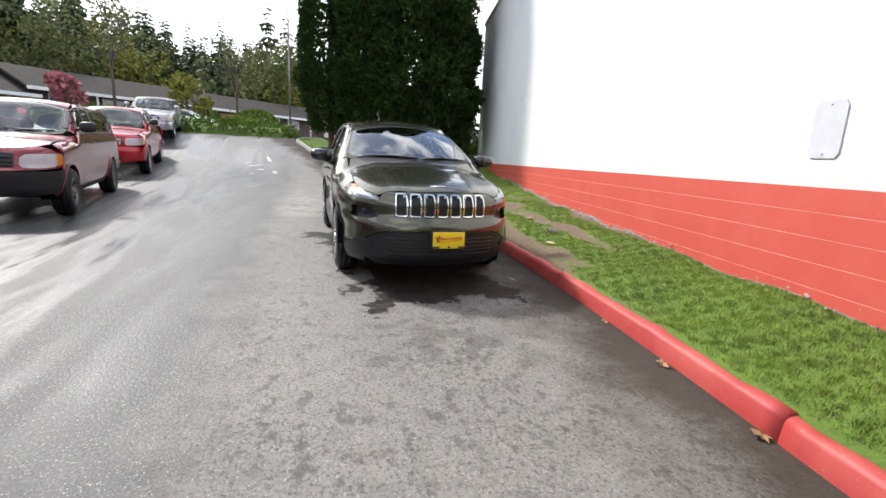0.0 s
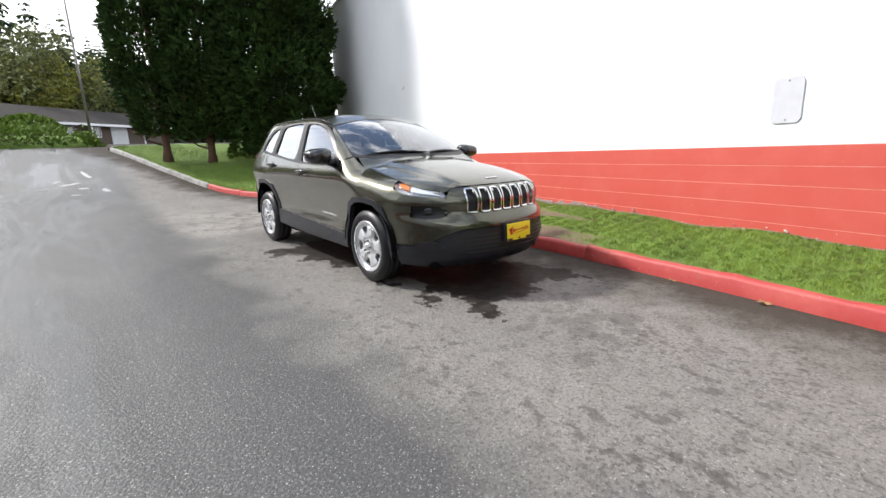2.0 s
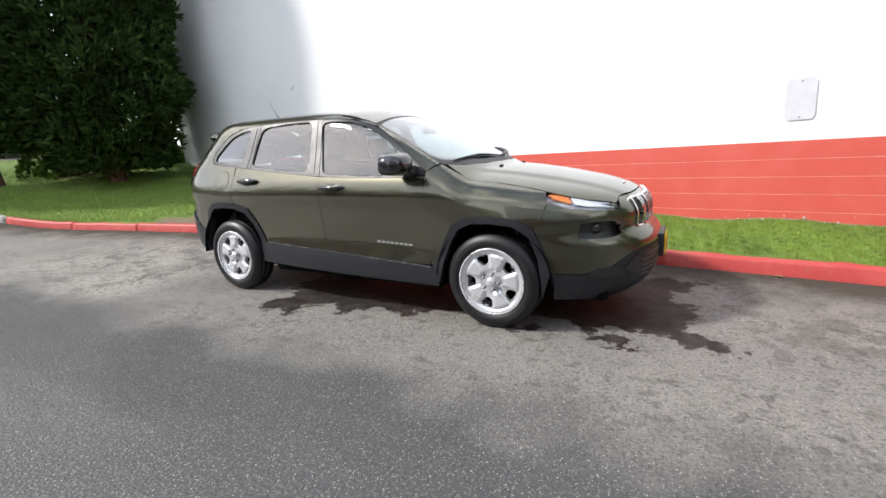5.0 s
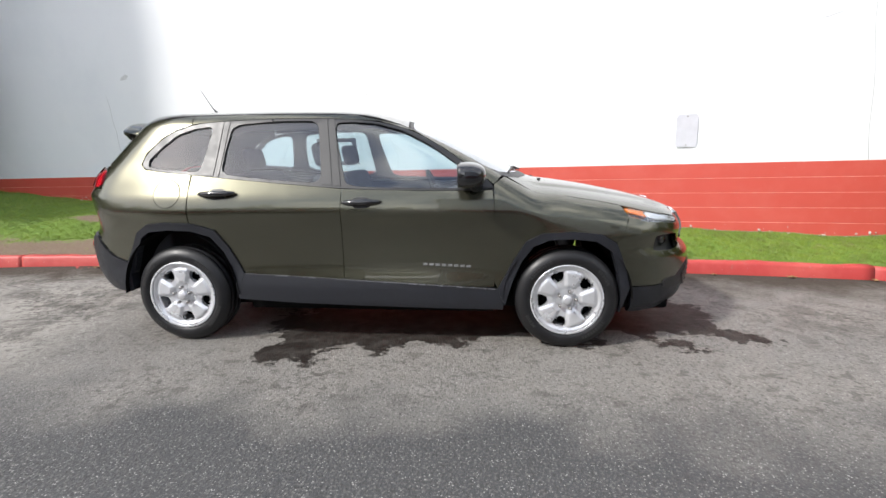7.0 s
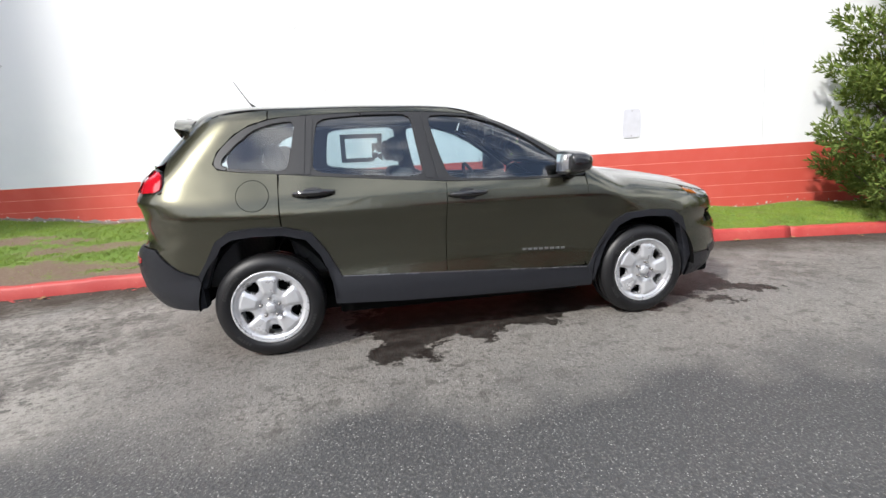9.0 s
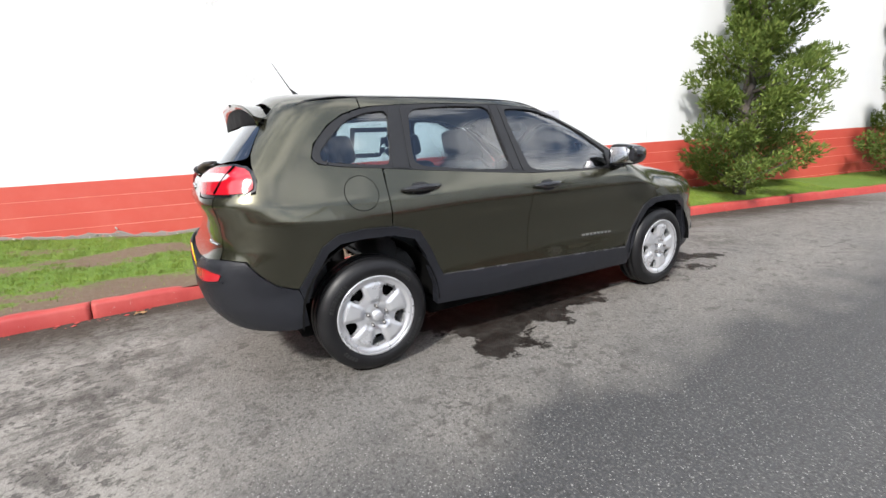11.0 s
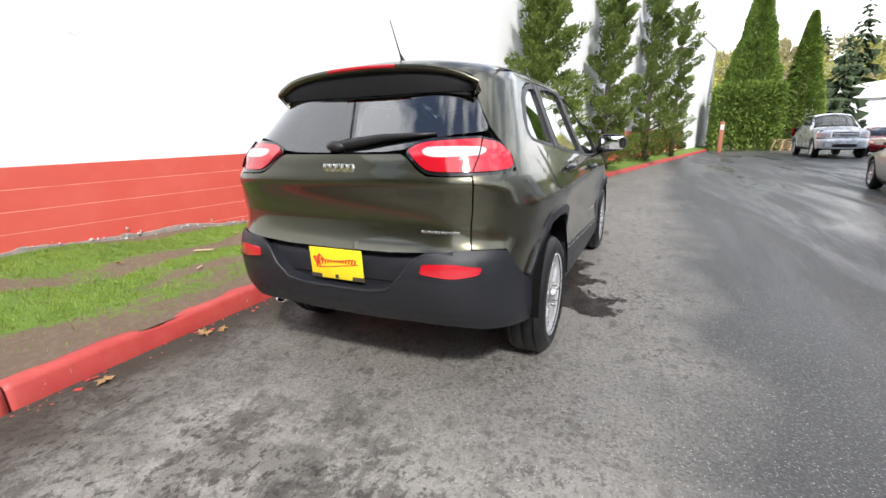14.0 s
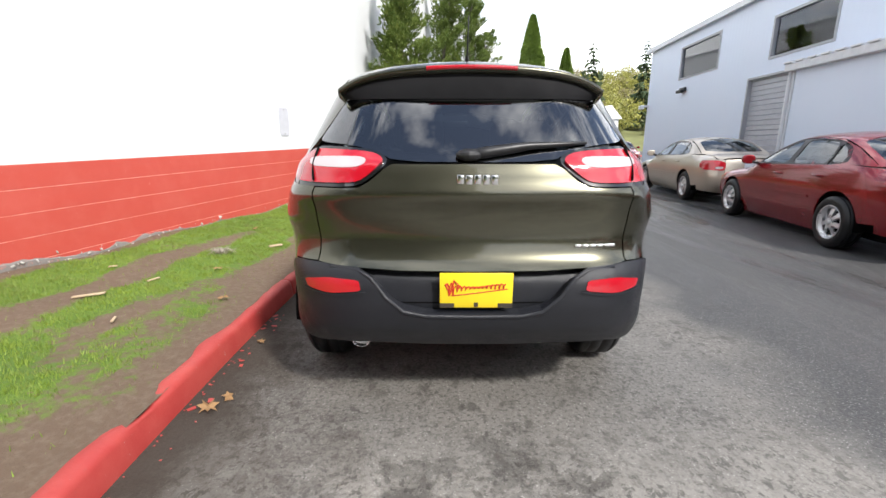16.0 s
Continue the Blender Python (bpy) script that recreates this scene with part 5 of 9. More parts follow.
        bowl = add("headlamp", S.panel("nose", h, sx=sx, cell=0.02, off=-0.030, gap=-0.006, rim=0), LAMP_BOWL, car, "slim clear headlamp with amber marker")
        cuts = [(0.02, 0.30, AMBER_LENS, "marker_lens", "amber marker lens"), (0.34, 0.97, LAMP_BRIGHT, "reflector", "bright reflector strip")]
        tipo, tipi = nose_side(-1.735, 0.945), nose_end(0.60, 0.855)
        for a0, a1, m, nm, lb in cuts:
            lo = lambda t: (tipo[0] + (tipi[0] - tipo[0]) * t, tipo[1] + (tipi[1] - tipo[1]) * t)  # noqa: E731
            strip = [(lo(t)[0], lo(t)[1] - 0.018 * math.sin(math.pi * min(1, t + 0.1)) - 0.004) for t in np.linspace(a0, a1, 6)] + [(lo(t)[0], lo(t)[1] + 0.020 * math.sin(math.pi * min(1, t + 0.1)) + 0.003) for t in np.linspace(a1, a0, 6)]
            add(nm, S.panel("nose", strip, sx=sx, cell=0.02, off=-0.014, gap=0, rim=0.01), m, bowl, lb)
        add("lamp_cover", S.panel("nose", h, sx=sx, cell=0.02, off=0.001, gap=0.003, rim=0.02), LAMP_GLASS, bowl, "clear lamp cover").visible_shadow = False
        # fog lamp pocket
        fog = rounded([nose_end(0.575, 0.677), nose_end(0.68, 0.657), nose_end(0.80, 0.665), nose_side(-1.93, 0.70), nose_side(-1.93, 0.755), nose_end(0.78, 0.765), nose_end(0.65, 0.768), nose_end(0.59, 0.745)], 2)
        pocket = add("fog_lamp_pocket", S.panel("nose", fog, sx=sx, cell=0.02, off=-0.045, gap=-0.01, rim=0), BLACK, car, "dark fog lamp recess")
        fl = S.cast("nose", [nose_end(0.70, 0.715)], sx)[0]
        fn = S.normal(np.array([fl]))[0]
        lens = lathe_vf([(0.0, 0.004), (0.03, 0.0), (0.042, -0.01), (0.046, -0.03)], 24, "z")
        add("fog_lamp", moved(lens, Matrix.Translation(fl - 0.03 * fn) @ Vector(fn).to_track_quat("Z", "Y").to_matrix().to_4x4()), LAMP_GLASS, pocket)
        # tail lamp
        tl = rounded([tail_end(0.366, 1.196), tail_end(0.390, 1.172), tail_end(0.435, 1.135), tail_end(0.475, 1.111), tail_end(0.53, 1.105), tail_end(0.64, 1.104), tail_end(0.74, 1.105), tail_side(1.925, 1.114), tail_side(1.905, 1.17), tail_side(1.918, 1.232), tail_side(1.97, 1.246), tail_end(0.66, 1.250), tail_end(0.52, 1.244), tail_end(0.425, 1.236), tail_end(0.385, 1.220)], 1)
        lamp = add("tail_lamp", S.panel("tail", tl, sx=sx, cell=0.02, off=0.004, gap=0.004, rim=0.03, wave=lambda p: 0.008 * np.exp(-(((p[:, 2] - 1.18) / 0.035) ** 2))), RED_LENS, car, "red and clear wraparound tail lamp")
        wl_ = rounded([tail_end(0.440, 1.190), tail_end(0.465, 1.172), tail_end(0.52, 1.166), tail_end(0.62, 1.168), tail_end(0.690, 1.172), tail_end(0.696, 1.202), tail_end(0.62, 1.208), tail_end(0.50, 1.209), tail_end(0.452, 1.205)], 1)
        add("clear_band", S.panel("tail", wl_, sx=sx, cell=0.02, off=0.013, gap=0, rim=0.008), CLEAR_LENS, lamp, "clear reversing band")
        for x0 in (0.664,):
            gapq = [tail_end(x0, 1.112), tail_end(x0 + 0.0035, 1.112), tail_end(x0 + 0.0035, 1.244), tail_end(x0, 1.244)]
            add("lamp_joint", S.panel("tail", gapq, sx=sx, cell=0.02, off=0.0155, gap=0, rim=0.01), LINER, lamp)
        dark = inset(tl, -0.010)
        add("lamp_surround", S.panel("tail", dark, sx=sx, cell=0.025, off=-0.002, gap=0, rim=0), GLOSSBLACK, car, "gloss black lamp surround")
        # rear reflector
        rf = rounded([tail_end(0.465, 0.672), tail_end(0.60, 0.655), tail_end(0.70, 0.668), tail_end(0.715, 0.700), tail_end(0.60, 0.718), tail_end(0.475, 0.712)], 1, 0.12)
        add("rear_reflector", S.panel("tail", rf, sx=sx, cell=0.02, off=0.016, gap=0, rim=0.016), RED_LENS, car, "red bumper reflector")
        lipq = rounded([tail_end(0.45, 0.660), tail_end(0.60, 0.640), tail_end(0.72, 0.655), tail_end(0.72, 0.664), tail_end(0.60, 0.651), tail_end(0.45, 0.668)], 1)
        add("reflector_lip", S.panel("tail", lipq, sx=sx, cell=0.02, off=0.018, gap=0, rim=0.016), CLAD)
        # door mirror
        mirror = empty("door_mirror")
        mirror.parent = car
        c = Vector((sx * 1.005, -0.685, 1.180))
        hb = bmesh.new()
        bmesh.ops.create_uvsphere(hb, u_segments=24, v_segments=14, radius=1.0)
        for v in hb.verts:
            p = v.co
            q = Vector((math.copysign(abs(p.x) ** 0.62, p.x) * 0.128, math.copysign(abs(p.y) ** 0.8, p.y) * 0.120, math.copysign(abs(p.z) ** 0.62, p.z) * 0.080))
            if q.y > 0.052:
                q.y = 0.052 + 0.06 * (q.y - 0.052)
            q.z *= 1 - 0.16 * (q.x * sx / 0.128) + 0.9 * min(0.0, q.y + 0.02)
            v.co = c + q
        for f in hb.faces:
            f.smooth = True
        part("housing", hb, GLOSSBLACK, mirror, "black mirror housing")
        gl = box_vf(-0.095, 0.095, -0.002, 0.002, -0.058, 0.058, 0.0015)
        part("mirror_glass", mesh_from("mirror_glass", *moved(gl, Matrix.Translation(c + Vector((0, 0.058, 0))) @ pose(0, 0, 0, 0, 0, -sx * 4))), plain("mirror_silver", (0.9, 0.9, 0.9), 0.02, 1.0, 0.0), mirror, "mirror glass")
        arm = tube_vf([(sx * 0.86, -0.745, 1.105), (sx * 0.91, -0.735, 1.118), (sx * 0.96, -0.72, 1.135)], [0.045, 0.036, 0.03], 12)
        part("mirror_arm", mesh_from("mirror_arm", *moved(arm, Matrix.Identity(4))), BLACK, mirror)
        sail = [(-0.66, 1.10), (-0.655, 1.20), (-0.72, 1.185), (-0.84, 1.115), (-0.83, 1.095)]
        part("sail_panel", mesh_from("sail_panel", *S.panel("side", sail, sx=sx, cell=0.03, off=0.004, gap=0, rim=0.01)), BLACK, mirror)
        # wheels
        for wy in (-1.352, 1.352):
            wheel_parts(car, sx * 0.785, wy, sx, 0.346, 0.236, 0.215, "five_hole", 4 if wy < 0 else 20)
            well = lathe_vf([(0.41, -0.30), (0.425, -0.05), (0.425, 0.098)], 40, "x")
            half = [tuple(p) for p in well[0]]
            add("wheel_well", compact([(sx * (0.80 + p[0]), wy + p[1], 0.36 + p[2] * (0.98 if wy < 0 else 1.08)) for p in half], [f for f in well[1] if min(half[i][2] for i in f) > -0.04]), LINER)

    # hood, screen, roof
    hood = mirror_outline([(0, -1.125), (0.3, -1.10), (0.55, -1.03), (0.70, -0.945)] + [(x - 0.002, y) for x, y in hood_edge[1:]] + [(0.575, -2.118), (0.53, -2.126), (0.48, -2.119), (0.30, -2.177), (0.15, -2.192), (0, -2.197)])
    hb_ = add("hood", S.panel("top", hood, cell=0.026), OLIVE, car, "sculpted olive metallic hood")
    for jx in (-0.28, 0.28):
        p = S.cast("top", [(jx, -1.22)])[0]
        add("washer_jet", moved(box_vf(-0.02, 0.02, -0.012, 0.012, 0, 0.012, 0.004), Matrix.Translation(p)), BLACK, hb_)
    scr = mirror_outline([(0, -1.075), (0.3, -1.05), (0.55, -0.978), (0.725, -0.875), (0.69, -0.685), (0.655, -0.525), (0.622, -0.375), (0.604, -0.31), (0.3, -0.265), (0, -0.255)])
    frit = mirror_outline([(0, -1.10), (0.3, -1.075), (0.56, -1.005), (0.74, -0.905), (0.70, -0.69), (0.664, -0.525), (0.63, -0.365), (0.61, -0.285), (0.3, -0.24), (0, -0.23)])
    add("windscreen_seal", S.panel("top", frit, [inset(rounded(scr, 1), 0.03)], cell=0.03, off=-0.001, gap=0, rim=0.015), BLACK)
    add("windscreen", S.panel("top", rounded(scr, 1), cell=0.035, off=-0.0005, gap=0, rim=0), SCREEN_GLASS, car, "wide windscreen reflecting sky").visible_shadow = False
    cowl = mirror_outline([(0, -1.135), (0.3, -1.11), (0.56, -1.04), (0.73, -0.935), (0.74, -0.90), (0.56, -0.995), (0.3, -1.065), (0, -1.09)])
    add("cowl", S.panel("top", cowl, cell=0.03, off=0.002, gap=0, rim=0.01), BLACK)
    for x0, y0, x1, y1 in ((-0.62, -0.985, 0.05, -1.085), (0.10, -1.09, 0.66, -0.955)):
        pts = S.cast("top", [(x0 + (x1 - x0) * k / 8, y0 + (y1 - y0) * k / 8 + 0.02) for k in range(9)])
        wip = add("wiper", tube_vf([p + np.array([0, 0, 0.010]) for p in pts], [0.005 + 0.005 * (1 - abs(k - 4) / 5) for k in range(9)], 6), BLACK, car, "black wiper blade")
        arm = [pts[-1 if x0 < 0 else 0] + np.array([0.0, -0.03, 0.006]), pts[4] + np.array([0, -0.005, 0.018])]
        add("wiper_arm", tube_vf(arm, 0.007, 6), BLACK, wip)
    roof = mirror_outline([(0, -0.225), (0.3, -0.235), (0.606, -0.275), (0.607, 0.1), (0.609, 0.5), (0.609, 0.9), (0.607, 1.3), (0.60, 1.66), (0.585, 1.735), (0.3, 1.765), (0, 1.775)])
    rf_ = add("roof", S.panel("top", roof, cell=0.035), OLIVE, car, "olive metallic roof")
    for sx in (-1, 1):
        pts = S.cast("top", [(sx * 0.6095, y) for y in np.linspace(-0.22, 1.62, 24)])
        add("roof_ditch_strip", tube_vf([p + np.array([0, 0, -0.001]) for p in pts], 0.005, 6), BLACK, rf_)
    base = S.cast("top", [(0.0, 1.45)])[0]
    ant = add("antenna", tube_vf([base + np.array([0, 0.0, 0.0]), base + np.array([0, 0.02, 0.02]), base + np.array([0, 0.05, 0.05]), base + np.array([0, 0.145, 0.205])], [0.018, 0.013, 0.0045, 0.003], 8), BLACK, car, "black whip antenna")
    # spoiler over the rear window
    top_pts, faces = [], []
    xs = np.linspace(-0.575, 0.575, 49)
    rows = 9
    for x in xs:
        a = abs(x) / 0.575
        tip = 1.912 - 0.03 * a**2 - 0.030 * a**4
        z0 = float(S.cast("top", [(x, 1.772)])[0][2])
        zt = 1.602 - 0.044 * a**2 - 0.052 * a**8
        sec = []
        for k in range(rows):
            t = k / (rows - 1)
            y = 1.772 + (tip - 1.772) * t
            sec.append((x * (1 + 0.050 * a**6 * t), y, z0 + (zt - z0) * t**1.3))
        zt = sec[-1][2]
        xe = sec[-1][0]
        sec += [(xe, tip - 0.006, zt - 0.02), (xe, tip - 0.03, zt - 0.034)]
        top_pts.append(sec)
    n = len(top_pts[0])
    verts = [p for sec in top_pts for p in sec]
    for i in range(len(xs) - 1):
        for k in range(n - 1):
            faces.append((i * n + k, i * n + k + 1, (i + 1) * n + k + 1, (i + 1) * n + k))
    spo = add("rear_spoiler", (verts, faces), OLIVE, car, "olive spoiler with black underside")
    und, uf = [], []
    for sec in top_pts:
        x, y, z = sec[-1]
        a = abs(x) / 0.60
        g = S.cast("rear", [(x * 0.985, 1.462)])[0]
        und += [(x, y, z), (x * 0.99, 0.5 * (y + g[1]) + 0.01, 0.5 * z + 0.5 * 1.462 + 0.006), (x * 0.985, g[1] + 0.003, 1.462)]
    for i in range(len(xs) - 1):
        for k in range(2):
            uf.append((i * 3 + k, i * 3 + k + 1, (i + 1) * 3 + k + 1, (i + 1) * 3 + k))
    for side in (0, len(xs) - 1):
        # painted cheek that carries the spoiler down into the pillar
        sec = top_pts[side]
        sgn = -1 if side == 0 else 1
        foot = S.cast("side", [(1.735 + 0.09 * k / (rows - 1), 1.538 - 0.095 * (k / (rows - 1)) ** 1.1) for k in range(rows)], sgn)
        cv = [p for k in range(rows) for p in (sec[k], tuple(0.5 * np.array(sec[k]) + 0.5 * foot[k] + np.array([sgn * 0.002, 0, 0.0])), tuple(foot[k] + np.array([sgn * 0.002, 0.0, 0])))]
        cv += [sec[-2], sec[-1]]
        cf = [(3 * k + j, 3 * k + j + 1, 3 * k + j + 4, 3 * k + j + 3) for k in range(rows - 1) for j in range(2)]
        e = 3 * (rows - 1)
        cf += [(e, e + 1, 3 * rows), (e + 1, e + 2, 3 * rows + 1, 3 * rows)]
        part("spoiler_cheek", mesh_from("spoiler_cheek", cv, cf if side else [f[::-1] for f in cf]), OLIVE, spo)
    add("spoiler_underside", (und, uf), MATT_BLACK, spo)
    bl, bf = [], []
    for i, x in enumerate(np.linspace(-0.20, 0.20, 21)):
        tip = float(np.interp(x, xs, [sec[rows - 1][1] for sec in top_pts]))
        zt = float(np.interp(x, xs, [sec[rows - 1][2] for sec in top_pts]))
        bl += [(x, tip - 0.016, zt + 0.003), (x, tip + 0.004, zt - 0.001), (x, tip + 0.001, zt - 0.017), (x, tip - 0.02, zt - 0.018)]
        if i:
            for k in range(3):
                bf.append(((i - 1) * 4 + k, (i - 1) * 4 + k + 1, i * 4 + k + 1, i * 4 + k))
    add("high_brake_lamp", (bl, bf), RED_LENS, spo, "red high brake lamp strip")
    # rear window and tailgate
    rg = [tail_end(0.0, 1.192), tail_end(0.33, 1.196), tail_end(0.40, 1.235), tail_end(0.52, 1.262), tail_end(0.66, 1.275), tail_side(1.905, 1.29), tail_side(1.873, 1.355), tail_side(1.825, 1.43), tail_side(1.775, 1.50), tail_end(0.55, 1.515), tail_end(0.3, 1.515), tail_end(0.0, 1.515)]
    rg[0], rg[-1] = (0.0, 1.192), (0.0, 1.515)
    add("rear_window", S.panel("tail", rounded(mirror_outline(rg), 1), cell=0.03, off=-0.001, gap=0.001, rim=0.01), REAR_GLASS, car, "dark rear window reflecting sky").visible_shadow = False
    gw = rounded(mirror_outline(rg), 1)
    inner = rounded(mirror_outline([(0.0, 1.225), tail_end(0.34, 1.235), tail_end(0.50, 1.295), tail_side(1.86, 1.33), tail_side(1.80, 1.42), tail_end(0.50, 1.48), (0.0, 1.485)]), 1)
    add("rear_window_border", S.panel("tail", gw, [inner], cell=0.03, off=-0.006, gap=0.002, rim=0), GLOSSBLACK)
    gate = [(0.0, 1.186), tail_end(0.335, 1.186), tail_end(0.372, 1.166), tail_end(0.43, 1.116), tail_end(0.475, 1.092), tail_end(0.56, 1.089), tail_end(0.664, 1.090), tail_end(0.664, 0.95), tail_end(0.666, 0.772), tail_end(0.55, 0.762), tail_end(0.3, 0.750), (0.0, 0.747)]
    gp = add("tailgate", S.panel("tail", mirror_outline(gate), cell=0.026, gap=0.0008), OLIVE, car, "olive metallic tailgate")
    # plain badge shapes
    def badge(parent, xs_, z, hgt, seed):
        rnd = random.Random(seed)
        out = []
        for x in xs_:
            y = float(S.cast("rear", [(x, z)])[0][1])
            out.append(moved(box_vf(-0.014, 0.014, -0.004, 0.008, -hgt / 2 * rnd.uniform(0.7, 1), hgt / 2, 0.003), Matrix.Translation((x, y, z))))
        return add("badge", joined(*out), CHROME, parent, "plain chrome badge shapes")

    badge(gp, [0.055, 0.02, -0.015, -0.05, -0.085], 1.122, 0.042, 3)
    badge(gp, [-0.45, -0.482, -0.514, -0.546, -0.578, -0.60], 0.843, 0.014, 4)
    wp = S.cast("rear", [(x, 1.232 + 0.0085 * k) for k, x in enumerate(np.linspace(0.03, -0.48, 7))])
    piv = S.cast("rear", [(0.02, 1.222)])[0]
    rw = add("rear_wiper", tube_vf([p + np.array([0, 0.022, 0.0 - 0.004 * abs(k - 3)]) for k, p in enumerate(wp)], [0.020, 0.024, 0.022, 0.017, 0.013, 0.010, 0.006], 8), BLACK, car, "black rear wiper")
    pod = bmesh.new()
    bmesh.ops.create_uvsphere(pod, u_segments=16, v_segments=10, radius=1)
    for v in pod.verts:
        v.co = Vector(piv) + Vector((v.co.x * 0.055, v.co.y * 0.035 + 0.015, v.co.z * 0.026))
    part("wiper_pod", pod, BLACK, rw)
    # rear bumper
    rb = [(0.0, 0.563), tail_end(0.20, 0.565), tail_end(0.29, 0.585), tail_end(0.36, 0.645), tail_end(0.42, 0.725), tail_end(0.48, 0.757), tail_end(0.66, 0.768), tail_end(0.745, 0.766), tail_side(2.0, 0.758), tail_side(1.945, 0.682), tail_side(1.875, 0.618), tail_side(1.80, 0.586), tail_side(1.768, 0.580), tail_side(1.745, 0.50), tail_side(1.735, 0.375), tail_side(1.80, 0.36), tail_side(1.92, 0.37), tail_end(0.70, 0.385), tail_end(0.60, 0.41), tail_end(0.40, 0.412), tail_end(0.2, 0.40), (0.0, 0.40)]
    add("rear_bumper", S.panel("tail", mirror_outline(rb), cell=0.026, off=0.0115, gap=0.001, rim=0.07), CLAD, car, "dark grey plastic rear bumper")
    rec = [(0.0, 0.540), tail_end(0.22, 0.545), tail_end(0.32, 0.575), tail_end(0.40, 0.655), tail_end(0.47, 0.745), (tail_end(0.45, 0.76)[0], 0.76), (0.0, 0.757)]
    add("plate_recess", S.panel("tail", mirror_outline(rec), cell=0.03, off=-0.05, gap=-0.01, rim=0), CLAD)
    lip = [tail_end(0.0, 0.555), tail_end(0.20, 0.557), tail_end(0.295, 0.578), tail_end(0.366, 0.640), tail_end(0.426, 0.720), tail_end(0.48, 0.750), tail_end(0.60, 0.758)]
    pts = np.array([(0.0, lip[0][1])] + lip[1:])
    pr, pl = S.cast("tail", pts), S.cast("tail", pts[1:], -1)
    line = [p + np.array([0, 0.004, 0]) for p in list(pl[::-1]) + list(pr)]
    add("bumper_lip", tube_vf(line, 0.012, 8), CLAD)
    for sx in (-1, 1):
        cut = rounded([tail_end(0.40, 0.445), tail_end(0.50, 0.462), tail_end(0.64, 0.455), tail_end(0.66, 0.446), tail_end(0.50, 0.449)], 1)
        add("bumper_slot", S.panel("tail", cut, sx=sx, cell=0.02, off=0.012, gap=0, rim=0.01), CLAD)
    pipe = lathe_vf([(0.026, -0.12), (0.030, -0.12), (0.031, 0.0), (0.027, 0.0), (0.026, -0.10)], 24, "y", True)
    add("exhaust_tip", moved(pipe, Matrix.Translation((0.50, 2.10, 0.388)) @ Matrix.Diagonal((1.25, 1, 0.9, 1))), CHROME, car, "chrome exhaust tip")
    # dealer plates with unreadable print
    def plate(name, m, w, h, marks):
        pl_ = part(name, mesh_from(name, *moved(box_vf(-w / 2, w / 2, -0.004, 0.004, -h / 2, h / 2, 0.003), m)), PLATE_YELLOW, car, "yellow dealer plate with red print")
        pr_ = []
        stroke = []
        for k in range(56):
            u = k / 55
            tall = 0.20 if u < 0.12 else 0.055 + 0.03 * math.sin(9 * u)
            stroke.append(m @ Vector(((-0.40 + 0.80 * u + 0.022 * math.sin(2 * math.pi * marks * u)) * w, -0.0055, (0.04 + 0.10 * u + tall * math.sin(2 * math.pi * marks * u + 1.2)) * h)))
        pr_.append(tube_vf(stroke, 0.0034, 5))
        pr_.append(tube_vf([m @ Vector((q * w, -0.0055, z * h)) for q, z in ((-0.42, 0.20), (-0.36, -0.10), (-0.30, 0.30), (-0.22, 0.10))], 0.0050, 5))
        pr_.append(tube_vf([m @ Vector((q * w, -0.0055, z * h)) for q, z in ((-0.34, -0.14), (0.0, -0.06), (0.43, 0.06))], 0.0022, 5))
        part("plate_print", mesh_from("plate_print", *joined(*pr_), smooth=False), PLATE_RED, pl_, "plain red bars")
        fr = [moved(box_vf(-0.5 * w, -0.30 * w, -0.007, 0, -0.48 * h, -0.36 * h), m), moved(box_vf(0.30 * w, 0.5 * w, -0.007, 0, -0.48 * h, -0.36 * h), m), moved(box_vf(-0.03 * w, 0.03 * w, -0.007, 0, -0.46 * h, -0.34 * h), m)]
        for bit in fr:
            part("plate_fixing", mesh_from("plate_fixing", *bit, smooth=False), PLATE_DARK, pl_)
        return pl_

    plate("front_plate", pose(0.035, -2.408, 0.505, -3, 0, 0), 0.30, 0.15, 14)
    add("front_plate_bracket", box_vf(-0.135, 0.205, -2.400, -2.335, 0.425, 0.595, 0.006), BLACK)
    plate("rear_plate", pose(-0.012, 2.218, 0.672, 4, 0, 180), 0.305, 0.155, 14)
    # front bumper
    fb = [(0.0, 0.664), nose_end(0.25, 0.666), nose_end(0.46, 0.672), nose_end(0.52, 0.70), nose_end(0.555, 0.80), nose_end(0.58, 0.832), nose_end(0.70, 0.842), nose_end(0.80, 0.862), nose_side(-1.735, 0.901), nose_side(-1.719, 0.85), nose_side(-1.701, 0.80), nose_side(-1.679, 0.766), nose_side(-1.656, 0.737), nose_side(-1.722, 0.58), nose_side(-1.763, 0.44), nose_side(-1.85, 0.435), nose_side(-1.95, 0.435), nose_end(0.78, 0.44), nose_end(0.70, 0.47), nose_end(0.60, 0.535), nose_end(0.50, 0.57), nose_end(0.25, 0.575), (0.0, 0.575)]
    fogh = [nose_end(0.575, 0.677), nose_end(0.68, 0.657), nose_end(0.80, 0.665), nose_side(-1.93, 0.70), nose_side(-1.93, 0.755), nose_end(0.78, 0.765), nose_end(0.65, 0.768), nose_end(0.59, 0.745)]
    h1 = rounded(fogh, 2)
    h2 = np.array([(-u, v) for u, v in h1])
    add("front_bumper", S.panel("nose", mirror_outline(fb), [h1, h2], cell=0.019, gap=0.0008, rim=0.03), OLIVE, car, "olive front bumper")
